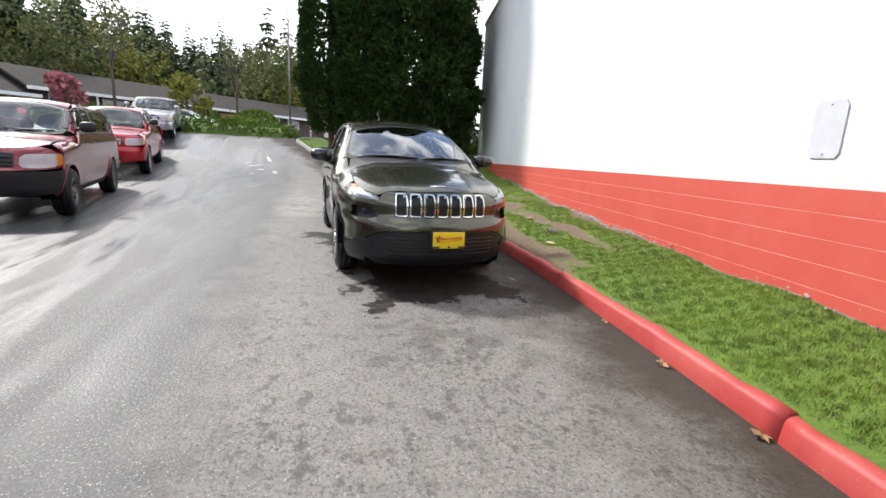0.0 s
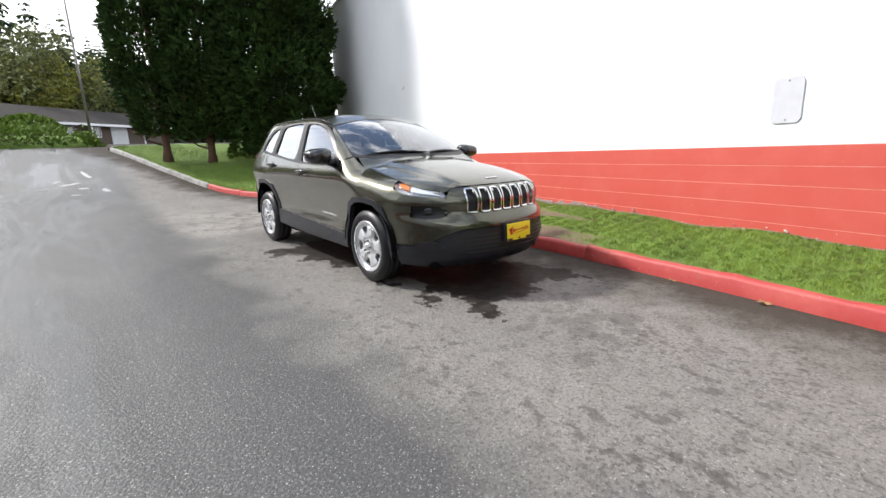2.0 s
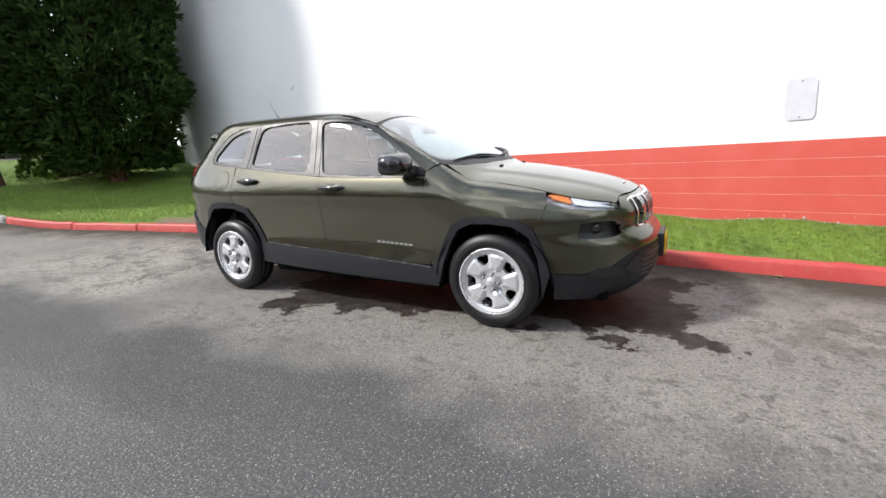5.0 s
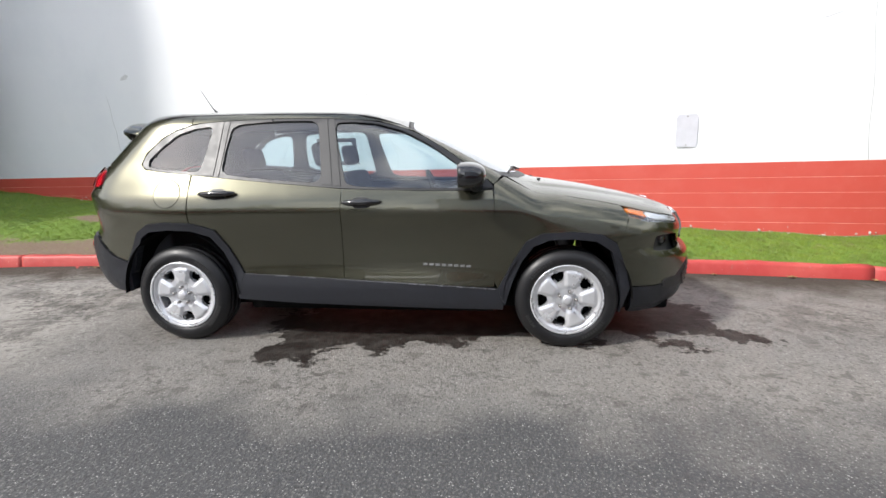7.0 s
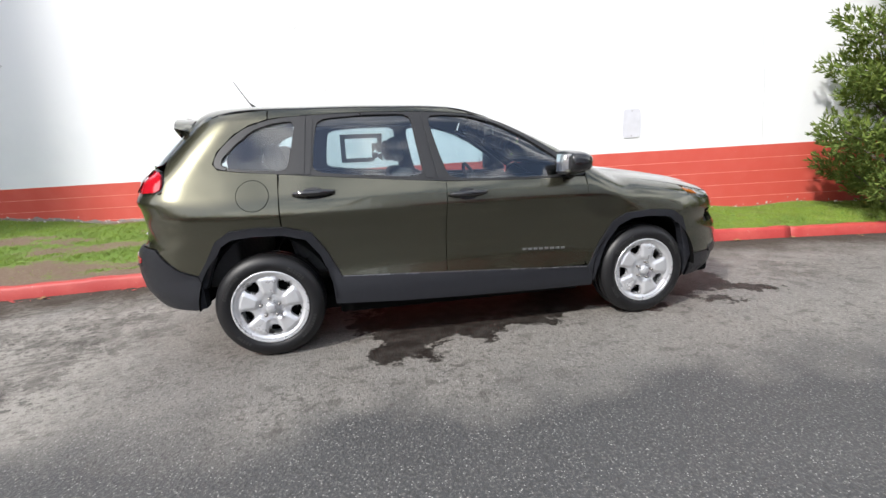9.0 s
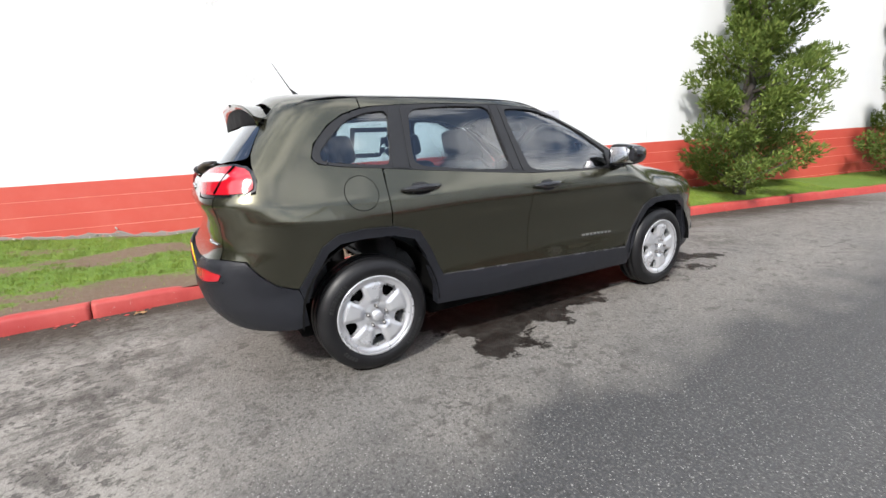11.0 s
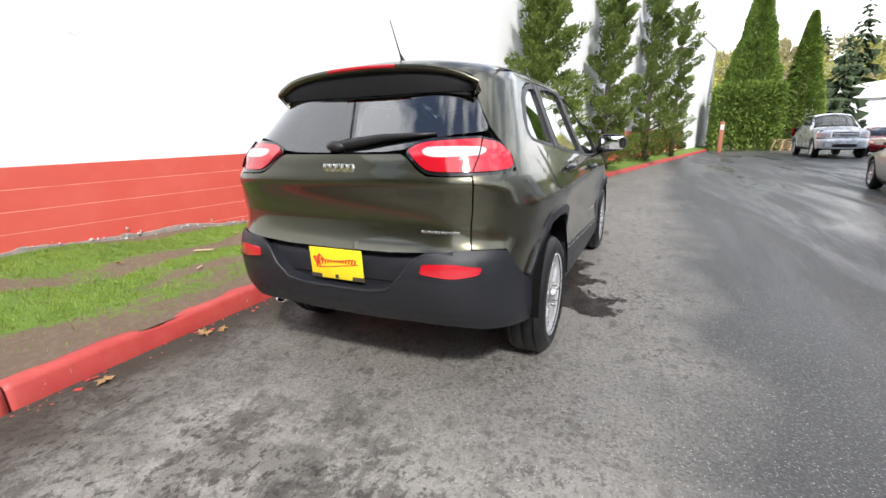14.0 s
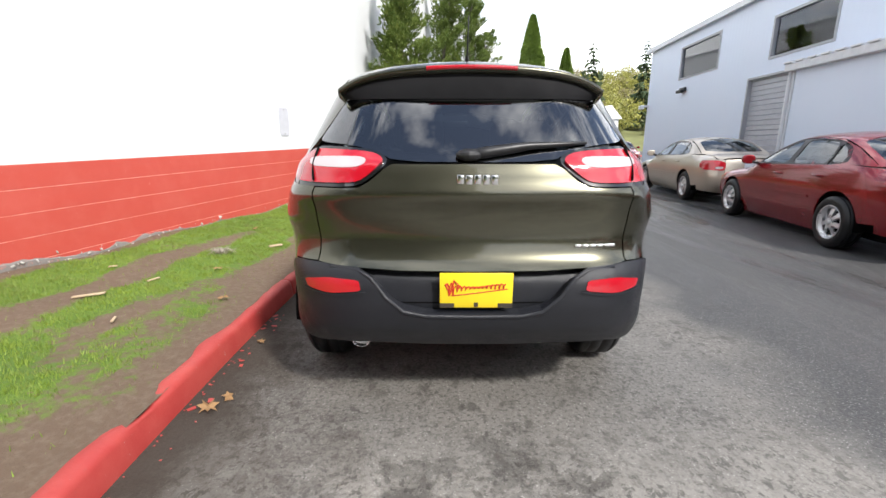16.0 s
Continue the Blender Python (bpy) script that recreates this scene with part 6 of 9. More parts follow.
    low = [(0.0, 0.57), nose_end(0.5, 0.565), nose_end(0.60, 0.528), nose_end(0.70, 0.462), nose_end(0.78, 0.434), nose_side(-1.95, 0.428), nose_side(-1.77, 0.432), nose_side(-1.775, 0.24), nose_side(-1.95, 0.235), nose_end(0.6, 0.235), nose_end(0.3, 0.235), (0.0, 0.235)]
    add("front_valance", S.panel("nose", mirror_outline(low), cell=0.03, off=-0.004, gap=0, rim=0.03), CLAD, car, "dark plastic lower front valance")
    air = [(0.0, 0.555), nose_end(0.45, 0.55), nose_end(0.55, 0.515), nose_end(0.62, 0.45), nose_end(0.55, 0.37), nose_end(0.3, 0.345), (0.0, 0.34)]
    add("air_intake", S.panel("nose", mirror_outline(air), cell=0.03, off=0.002, gap=0, rim=0.002), BLACK)
    for k in range(5):
        z = 0.365 + 0.036 * k
        pts = S.cast("front", [(x, z) for x in np.linspace(-0.5, 0.5, 25)])
        add("intake_bar", tube_vf([p + np.array([0, -0.004, 0]) for p in pts], 0.006, 6), BLACK)
    for sx in (-1, 1):
        sc = rounded([nose_end(0.60, 0.40), nose_end(0.76, 0.405), nose_side(-2.0, 0.42), nose_side(-2.0, 0.455), nose_end(0.76, 0.47), nose_end(0.68, 0.475)], 2)
        add("corner_duct", S.panel("nose", sc, sx=sx, cell=0.02, off=0.008, gap=0, rim=0.02), BLACK)
    # grille: painted band with seven openings, each with a bright ring and dark mesh
    slots = []
    for k in range(7):
        cx = -0.372 + 0.124 * k
        wv = 0.043
        slots.append(rounded([(cx - wv, 0.700), (cx + wv, 0.700), (cx + wv + 0.004, 0.80), (cx + wv - 0.004, 0.885), (cx - wv + 0.004, 0.885), (cx - wv - 0.004, 0.80)], 2, 0.13))
    band = mirror_outline([(0.0, 0.664), (0.47, 0.668), (0.53, 0.69), (0.572, 0.80), (0.572, 0.84), (0.53, 0.885), (0.48, 0.905), (0.3, 0.912), (0.0, 0.914)])
    gr = add("grille_band", S.panel("front", band, slots, cell=0.022, off=-0.003, gap=0.001, rim=0.03), OLIVE, car, "grille band with seven upright openings")
    for s in slots:
        o = inset(s, -0.009)
        add("grille_ring", S.panel("front", o, [inset(s, 0.002)], cell=0.02, off=0.009, gap=0, rim=0.03), CHROME, gr, "chrome opening ring")
        add("grille_mesh", S.panel("front", inset(s, -0.005), cell=0.03, off=-0.022, gap=0, rim=0), BLACK, gr)
    p = S.cast("front", [(0.03, 0.945)])[0]
    nb = [moved(box_vf(-0.012, 0.012, -0.010, 0.004, -0.005, 0.010, 0.003), Matrix.Translation(S.cast("top", [(x, -2.10)])[0]) @ pose(0, 0, 0, 20, 0, 0)) for x in (-0.055, -0.028, 0.0, 0.028, 0.055)]
    add("hood_badge", joined(*nb), CHROME, hb_, "plain chrome badge shapes")
    # dark shell behind the gaps, floor pan
    shell = []
    for sx in (-1, 1):
        a = [(-0.9, 0.30), (-0.9, 1.06), (0.1, 1.08), (1.0, 1.15), (1.24, 1.18), (1.24, 0.92), (1.0, 0.85), (0.9, 0.5), (0.9, 0.30)]
        shell.append(S.panel("side", a, sx=sx, cell=0.08, off=-0.02, gap=0, rim=0))
        b = [(-0.88, 0.45), (-0.88, 1.09)] + [(y, z - 0.02) for y, z in hood_side[:5]] + [(-1.74, 0.84)] + [(y, z + 0.03) for y, z in F_ARCH[6::-1]]
        shell.append(S.panel("side", b, sx=sx, cell=0.06, off=-0.02, gap=0, rim=0))
        shell.append(S.panel("tail", quarter, sx=sx, cell=0.06, off=-0.022, gap=-0.004, rim=0))
    shell.append(S.panel("top", inset(hood, -0.02), cell=0.08, off=-0.03, gap=0, rim=0))
    shell.append(S.panel("nose", mirror_outline([(0.0, 0.92), nose_end(0.5, 0.90), nose_end(0.7, 0.93), nose_side(-1.72, 0.96), nose_side(-1.72, 0.75), nose_side(-1.80, 0.55), nose_side(-1.80, 0.25), nose_end(0.5, 0.25), (0.0, 0.25)]), cell=0.06, off=-0.055, gap=0, rim=0))
    shell.append(S.panel("tail", mirror_outline([(0.0, 1.2), tail_end(0.4, 1.2), tail_end(0.7, 1.25), tail_side(1.93, 1.25), tail_side(1.93, 0.95), tail_side(1.93, 0.42), tail_end(0.5, 0.42), (0.0, 0.42)]), cell=0.06, off=-0.05, gap=0, rim=0))
    add("inner_shell", joined(*shell), LINER)
    add("floor_pan", joined(box_vf(-0.68, 0.68, -2.1, 1.75, 0.22, 0.33, 0.03), box_vf(-0.76, 0.76, -0.88, 0.92, 0.21, 0.32, 0.02)), LINER)
    # cabin
    add("dashboard", joined(box_vf(-0.72, 0.72, -0.92, -0.48, 0.72, 1.02, 0.06, 3), box_vf(-0.55, -0.15, -0.80, -0.50, 0.98, 1.06, 0.03), box_vf(-0.12, 0.12, -0.75, 0.1, 0.4, 0.72, 0.03)), DASH)
    ring = [(0.37 + 0.185 * math.cos(a), -0.36 + 0.075 * math.sin(a), 1.0 + 0.17 * math.sin(a)) for a in np.linspace(0, 2 * math.pi, 33)]
    st = add("steering_wheel", joined(tube_vf(ring, 0.016, 8, False), box_vf(0.30, 0.44, -0.40, -0.34, 0.94, 1.05, 0.02), box_vf(0.19, 0.55, -0.375, -0.35, 0.985, 1.015, 0.006), tube_vf([(0.37, -0.36, 1.0), (0.37, -0.6, 0.9)], 0.03, 8)), DASH)
    for px, py, wd in ((-0.37, 0.25, 0.50), (0.37, 0.25, 0.50), (-0.37, 1.12, 0.56), (0.25, 1.12, 0.80)):
        seat = empty("seat")
        seat.parent = car
        part("cushion", mesh_from("cushion", *box_vf(px - wd / 2, px + wd / 2, py - 0.52, py + 0.02, 0.48, 0.66, 0.06, 3)), SEAT, seat)
        bk = box_vf(-wd / 2, wd / 2, -0.07, 0.07, 0, 0.62, 0.055, 3)
        part("backrest", mesh_from("backrest", *moved(bk, Matrix.Translation((px, py, 0.58)) @ pose(0, 0, 0, -14, 0, 0))), SEAT, seat)
        hr = box_vf(-0.13, 0.13, -0.05, 0.05, 0, 0.18, 0.045, 3)
        part("headrest", mesh_from("headrest", *moved(hr, Matrix.Translation((px, py + 0.165, 1.235 if py < 1 else 1.215)) @ pose(0, 0, 0, -12, 0, 0))), SEAT, seat)
    add("cabin_lining", joined(box_vf(-0.82, -0.76, -0.6, 0.88, 0.40, 1.06, 0.02), box_vf(0.76, 0.82, -0.6, 0.88, 0.40, 1.06, 0.02), box_vf(-0.82, -0.76, 0.88, 1.6, 0.93, 1.12, 0.02), box_vf(0.76, 0.82, 0.88, 1.6, 0.93, 1.12, 0.02), box_vf(-0.66, 0.66, 1.55, 1.95, 0.45, 0.80, 0.02)), DASH)
    add("headlining", S.panel("top", inset(roof, 0.02), cell=0.08, off=-0.05, gap=0, rim=0), plain("grey_headlining", (0.30, 0.30, 0.29), 0.9))
    add("interior_mirror", moved(box_vf(-0.12, 0.12, -0.012, 0.012, -0.035, 0.035, 0.012), pose(0.0, -0.42, 1.44)), BLACK)
    st_ = S.panel("side", [(0.46, 1.235), (0.86, 1.235), (0.86, 1.50), (0.46, 1.50)], [[(0.505, 1.275), (0.815, 1.275), (0.815, 1.46), (0.505, 1.46)]], sx=1, cell=0.1, off=-0.024, gap=0, rim=0.001)
    add("window_sticker", st_, PAPER, car, "white paper border stuck inside the rear window")
    return car


crossover()

# ---------------------------------------------------------------- the other parked vehicles
RED_TRUCK = car_paint("dark_red_truck_paint", (0.20, 0.008, 0.016), 0.10, 0.35, 0.25)
BRIGHT_RED = car_paint("bright_red_paint", (0.42, 0.008, 0.018), 0.08, 0.25, 0.22)
MAROON = car_paint("maroon_paint", (0.22, 0.007, 0.012), 0.12, 0.45, 0.25)
TAN = car_paint("pale_tan_metallic_paint", (0.46, 0.40, 0.32), 0.15, 0.55, 0.30)
PICKUP_WHITE = car_paint("silver_white_paint", (0.66, 0.68, 0.70), 0.15, 0.35, 0.28)
PICKUP_SILVER = car_paint("silver_grey_paint", (0.40, 0.41, 0.43), 0.20, 0.6, 0.28)
CAR_GLASS = window_glass("car_glass", (0.55, 0.64, 0.64), 1.5, 1.4)
SMOKED = window_glass("smoked_glass", (0.12, 0.13, 0.14), 1.5, 1.9)
PLATE_PLAIN = plain("pale_number_plate", (0.62, 0.64, 0.68), 0.5)


def sedan_spec(deck=1.06, roof=1.43, wide=0.905):
    base = curve_of([(-2.5, 0.58), (-2.3, 0.70), (-2.1, 0.775), (-1.7, 0.85), (-1.2, 0.915), (-0.9, 0.95), (1.5, deck - 0.03), (1.8, deck), (2.2, deck - 0.01), (2.42, deck - 0.05), (2.6, deck - 0.16)], 0.05)
    line = curve_of([(-0.6, roof - 0.18), (-0.2, roof - 0.06), (0.2, roof - 0.005), (0.6, roof), (1.0, roof - 0.03), (1.4, roof - 0.10)], 0.08)

    def top(x, y):
        low = base(y) - 0.05 * (x / 0.8) ** 2 - 0.05 * (np.abs(x) / 0.86) ** 6
        screen = 0.95 + 0.53 * (y - 0.35 * x**2 + 1.0)
        rear = deck + 0.53 * (1.80 - y - 0.25 * x**2)
        return smax(low, smin(smin(screen, line(y) - 0.08 * (x / 0.62) ** 2, 0.12), rear, 0.14), 0.03)

    k = wide / 0.905
    S = Shape(
        ws=curve_of([(0.15, 0.76), (0.25, 0.84 * k), (0.4, 0.885 * k), (0.6, 0.905 * k), (0.75, 0.905 * k), (0.88, 0.885 * k), (0.96, 0.855 * k), (1.03, 0.815 * k), (1.2, 0.72 * k), (1.4, 0.615 * k), (1.5, 0.55 * k)], 0.018),
        taper=curve_of([(-2.5, 0.88), (-2.0, 0.96), (-1.5, 0.995), (-1.0, 1.0), (1.1, 1.0), (1.7, 0.98), (2.2, 0.93), (2.6, 0.87)], 0.08),
        yf=curve_of([(0.15, 2.16), (0.25, 2.28), (0.42, 2.36), (0.55, 2.36), (0.68, 2.30), (0.85, 2.15), (1.5, 1.2)], 0.02),
        yr=curve_of([(0.15, 2.18), (0.25, 2.32), (0.42, 2.46), (0.60, 2.48), (0.70, 2.455), (1.0, 2.42), (1.1, 2.36), (1.5, 1.9)], 0.02),
        top=top, kf=0.6, kr=0.40, kt=curve_of([(-2.6, 0.10), (-0.9, 0.12), (-0.4, 0.07), (1.5, 0.08), (2.0, 0.12), (2.6, 0.10)], 0.05), front_axis=-1.0, rear_axis=1.2)
    belt_ = [(-0.78, 0.955), (-0.3, 0.968), (0.3, 0.985), (0.9, 1.005), (1.25, 1.03)]
    roofz = roof - 0.085
    return dict(
        S=S, wb=1.345, R=0.325, rim=0.205, track=0.775, arch=0.372, sill=0.245, zf=0.60, zr=0.665, ny=-1.95, ty=1.95, belt=belt_, y=(-0.82, 0.17, 1.02), head_z=(0.60, 0.735), tail_z=(0.72, 0.93), tail_x=0.50, hood_x=0.70, deck_x=0.64,
        roof_edge=[(0.70, -0.80), (0.665, -0.55), (0.62, -0.25), (0.59, 0.05), (0.585, 0.5), (0.595, 0.9), (0.635, 1.25), (0.675, 1.55), (0.69, 1.70)],
        dlo=[(-0.78, 0.965)] + belt_[1:-1] + [(1.22, 1.03), (1.30, 1.075), (1.20, roofz - 0.14), (1.02, roofz - 0.06), (0.75, roofz - 0.022), (0.3, roofz - 0.01), (0.05, roofz - 0.025), (-0.25, roofz - 0.13), (-0.55, roofz - 0.27)],
        panes=[[(-0.62, 0.985), (0.10, 0.998), (0.16, roofz - 0.035), (0.05, roofz - 0.045), (-0.2, roofz - 0.125), (-0.48, roofz - 0.26)], [(0.21, 1.0), (0.90, 1.02), (0.95, 1.12), (0.90, roofz - 0.06), (0.6, roofz - 0.03), (0.25, roofz - 0.03)], [(0.98, 1.03), (1.20, 1.05), (1.22, 1.09), (1.12, roofz - 0.14), (0.97, roofz - 0.08)]],
        screen=[(0, -0.96), (0.35, -0.92), (0.60, -0.80), (0.66, -0.72), (0.62, -0.5), (0.575, -0.24), (0.3, -0.12), (0, -0.09)],
        back=[(0, 1.74), (0.35, 1.71), (0.585, 1.64), (0.60, 1.55), (0.56, 1.25), (0.53, 1.12), (0.3, 1.05), (0, 1.03)],
        hood=(-2.16, -0.985), roof=(-0.06, 1.0), lid=(1.79, 2.40), mirror=(-0.62, 1.02), handles=((0.02, 0.85), (0.92, 0.87)), cabin=(0.0, 0.85, 1.2))


def truck_spec(kind):
    """A compact pickup under a canopy, or a full-size pickup with an open or covered bed."""
    big = kind != "compact"
    s = 1.0 if big else 0.875
    wb, yf0, yr0 = (1.78, 2.72, 3.05) if big else (1.62, 2.42, 2.72)
    hood0, rail, roof = (1.26, 1.34, 1.88) if big else (1.19, 1.24, 1.82)
    base = curve_of([(-yf0 - 0.1, hood0 - 0.36), (-yf0 + 0.05, hood0 - 0.20), (-yf0 + 0.3, hood0 - 0.10), (-1.8, hood0 - 0.03), (-1.1, hood0 + 0.01), (0.0, rail - 0.02), (yr0, rail), (yr0 + 0.3, rail - 0.1)], 0.05)
    end = 1.12 if kind == "open" else yr0 - 0.06
    line = curve_of([(-0.7, roof - 0.16), (-0.3, roof - 0.03), (0.1, roof), (0.9, roof), (1.6, roof + (0.0 if big else 0.01)), (yr0, roof - 0.02)], 0.07)

    def top(x, y):
        low = base(y) - 0.03 * (x / 0.8) ** 2 - 0.05 * (np.abs(x) / (0.98 * s)) ** 8
        screen = hood0 + 0.02 + 0.64 * (y - 0.22 * x**2 + 1.10)
        rear = rail + 3.2 * (end - y - 0.04 * x**2)
        return smax(low, smin(smin(screen, line(y) - 0.06 * (x / 0.68) ** 2, 0.10), rear, 0.12), 0.03)

    S = Shape(
        ws=curve_of([(0.3, 0.88 * s), (0.42, 0.955 * s), (0.6, 0.985 * s), (0.85, 0.995 * s), (1.08, 0.985 * s), (rail - 0.08, 0.97 * s), (rail, 0.94 * s), (rail + 0.08, 0.90 * s), (rail + 0.30, 0.83 * s), (roof, 0.73 * s)], 0.02),
        taper=curve_of([(-yf0, 0.93), (-yf0 + 0.4, 0.975), (-1.5, 1.0), (2.0, 1.0), (yr0, 0.985)], 0.08),
        yf=curve_of([(0.3, yf0 - 0.14), (0.42, yf0), (0.72, yf0 + 0.02), (0.80, yf0 - 0.06), (1.0, yf0 - 0.08), (1.25, yf0 - 0.25), (2.0, 1.4)], 0.02),
        yr=curve_of([(0.3, yr0 - 0.08), (0.5, yr0), (0.75, yr0), (1.3, yr0 - 0.03), (2.0, yr0 - 0.14)], 0.02),
        top=top, kf=0.45, kr=0.14, kt=curve_of([(-3.2, 0.10), (-1.0, 0.10), (-0.4, 0.08), (3.2, 0.08)], 0.05), front_axis=-1.5, rear_axis=1.6)
    hi = roof - 0.10
    b0 = rail + 0.035
    belt_ = [(-0.80, b0 - 0.04), (-0.3, b0 - 0.015), (0.3, b0), (0.9, b0), (1.0, b0)]
    dlo_end = 1.02 if kind == "open" else yr0 - 0.18
    panes = [[(-0.62, b0 + 0.01), (-0.02, b0 + 0.02), (0.02, hi - 0.03), (-0.2, hi - 0.04), (-0.42, hi - 0.18)], [(0.08, b0 + 0.02), (0.84 if big else 0.62, b0 + 0.02), (0.80 if big else 0.60, hi - 0.03), (0.10, hi - 0.03)]]
    if kind != "open":
        panes.append([(1.02 if big else 0.80, b0 + 0.02), (dlo_end - 0.05, b0 + 0.02), (dlo_end - 0.14, hi - 0.03), (0.98 if big else 0.76, hi - 0.03)])
    zb = 0.80 if big else 0.72
    return dict(
        S=S, wb=wb, R=0.40 if big else 0.365, rim=0.255 if big else 0.20, track=0.86 * s, arch=0.465 if big else 0.43, sill=0.42 if big else 0.40, zf=zb, zr=zb - 0.08, ny=-yf0 + 0.45, ty=yr0 - 0.22, belt=belt_, y=(-0.86, 0.05, 0.95 if big else 0.70), head_z=(zb + 0.04, zb + 0.25), tail_z=(zb + 0.08, rail - 0.06), tail_x=0.80 * s, hood_x=0.82 * s, deck_x=0.86 * s,
        roof_edge=[(0.80 * s, -0.85), (0.77 * s, -0.6), (0.72 * s, -0.3), (0.70 * s, 0.0), (0.70 * s, 0.5), (0.70 * s, min(0.9, end - 0.2))] + ([(0.72 * s, 1.04)] if kind == "open" else [(0.70 * s, 1.6), (0.70 * s, yr0 - 0.25), (0.72 * s, yr0 - 0.10)]),
        dlo=[(-0.80, b0 - 0.03), (-0.3, b0 - 0.012), (0.3, b0), (dlo_end, b0), (dlo_end - 0.10, hi - 0.02), (0.5, hi), (-0.05, hi - 0.005), (-0.30, hi - 0.06), (-0.55, hi - 0.24)],
        panes=panes,
        screen=[(0, -1.06), (0.4, -1.02), (0.70 * s, -0.90), (0.745 * s, -0.78), (0.71 * s, -0.5), (0.67 * s, -0.30), (0.3, -0.24), (0, -0.23)],
        back=None, hood=(-yf0 + 0.16, -1.09), roof=(-0.20, min(end - 0.16, yr0 - 0.2)), lid=(1.16, yr0 - 0.05) if kind == "open" else None, mirror=(-0.62, b0 + 0.10), handles=((-0.06, b0 - 0.16), (0.86 if big else 0.62, b0 - 0.16)), cabin=(0.1, 0.9, b0 + 0.1), kind=kind, yr0=yr0, yf0=yf0, rail=rail, s=s)


def road_car(name, label, q, paint, m, wheel="seven", rim_mat=None, glass=None, trim=None, canopy=None, group="", grille=None, category="car"):
    car = empty(name)
    tagged(car, label, category, group)
    S, wb, arch, R = q["S"], q["wb"], q["arch"], q["R"]
    trim = trim or BLACK
    glass = glass or CAR_GLASS
    truck = "kind" in q

    def add(nm, vf, mat, parent=car, lab=""):
        return part(nm, mesh_from(nm, *vf), mat, parent, lab)

    zc = R + 0.015

    def arc(cy, a0, a1, n=9, r=arch):
        return [(cy + r * math.cos(radians(a)), zc + r * math.sin(radians(a))) for a in np.linspace(a0, a1, n)]

    def beltz(y):
        return float(np.interp(y, [p[0] for p in q["belt"]], [p[1] for p in q["belt"]]))

    ns, ne = lambda y, z: S.on_side("nose", y, z), lambda x, z: S.on_end("nose", x, z)  # noqa: E731
    ts, te = lambda y, z: S.on_side("tail", y, z), lambda x, z: S.on_end("tail", x, z)  # noqa: E731
    y0, y1, y2 = q["y"]
    sill_z, zf, zr, ny, ty = q["sill"], q["zf"], q["zr"], q["ny"], q["ty"]
    dip = math.degrees(math.asin(max(-0.95, (sill_z - zc) / arch)))
    hz0, hz1 = q["head_z"]
    tz0, tz1 = q["tail_z"]
    h0, h1 = q["hood"]
    hx = q["hood_x"]
    hood_rim = [(hx, y) for y in np.linspace(h1 + 0.1, h0 + 0.34, 6)]
    hood_side = [(float(p[1]), float(p[2]) - 0.002) for p in S.cast("top", hood_rim)]
    up = [(float(p[1]), float(p[2])) for p in S.cast("top", q["roof_edge"])]
    for sx in (-1, 1):
        fen = [(y0, sill_z), (y0, beltz(y0))] + hood_side + [(ny, hz1), (ny, zf)] + arc(-wb, 180 - max(dip, -10), dip)
        add("front_fender", S.panel("side", fen, sx=sx, cell=0.05), paint)
        d1 = add("front_door", S.panel("side", [(y0, sill_z), (y0, beltz(y0)), ((y0 + y1) / 2, beltz((y0 + y1) / 2)), (y1, beltz(y1)), (y1 + 0.01, sill_z)], sx=sx, cell=0.05), paint)
        ya = wb - arch * math.cos(radians(dip))
        if y2 > ya:
            low = [p for p in arc(wb, 180 - dip, 90, 9) if p[0] < y2]
            rd = [(y1 + 0.01, sill_z), (y1, beltz(y1)), (y2, beltz(y2)), (y2, low[-1][1])] + low[::-1]
        else:
            rd = [(y1 + 0.01, sill_z), (y1, beltz(y1)), (y2, beltz(y2)), (y2, sill_z)]
        d2 = add("rear_door", S.panel("side", rd, sx=sx, cell=0.05), paint)
        for d, (hy, hz_) in zip((d1, d2), q["handles"]):
            px = float(S.cast("side", [(hy, hz_)], sx)[0][0])
            add("door_handle", tube_vf([(px + sx * (0.03 - 0.028 * abs(u) ** 3), hy + 0.10 * u, hz_) for u in np.linspace(-1, 1, 9)], 0.013, 8), paint if not truck else trim, d)
        # quarter or bed side
        deck = [(float(p[1]), float(p[2]) - 0.002) for p in S.cast("top", [(q["deck_x"], y) for y in np.linspace(up[-1][0] + 0.06 if not truck or q["kind"] == "open" else y2 + 0.02, q["yr0"] - 0.12 if truck else 2.30, 6)])]
        if truck and q["kind"] != "open":
            deck = [(y, beltz(min(y, 1.0))) for y in np.linspace(y2 + 0.02, q["yr0"] - 0.10, 5)]
        qp = [ts(y, z) for y, z in ((y2, beltz(y2)),)] if deck[0][0] > y2 + 0.1 else []
        if not truck:
            qp += [ts(1.25, 1.04)]
        qp += [ts(y, z) for y, z in deck] + [te(q["tail_x"] + 0.02, tz1 + 0.02), te(q["tail_x"] + 0.02, zr), ts(ty, zr), ts(ty, zc + 0.05)]
        ar = arc(wb, 5, 180 - dip, 12)
        if y2 > ya:
            keep = [p for p in ar if p[0] > y2]
            qp += [ts(*p) for p in keep] + [ts(y2, low[-1][1])]
        else:
            qp += [ts(*p) for p in ar] + [ts(y2, sill_z)]
        add("bed_side" if truck else "quarter_panel", S.panel("tail", qp, sx=sx, cell=0.05), paint)
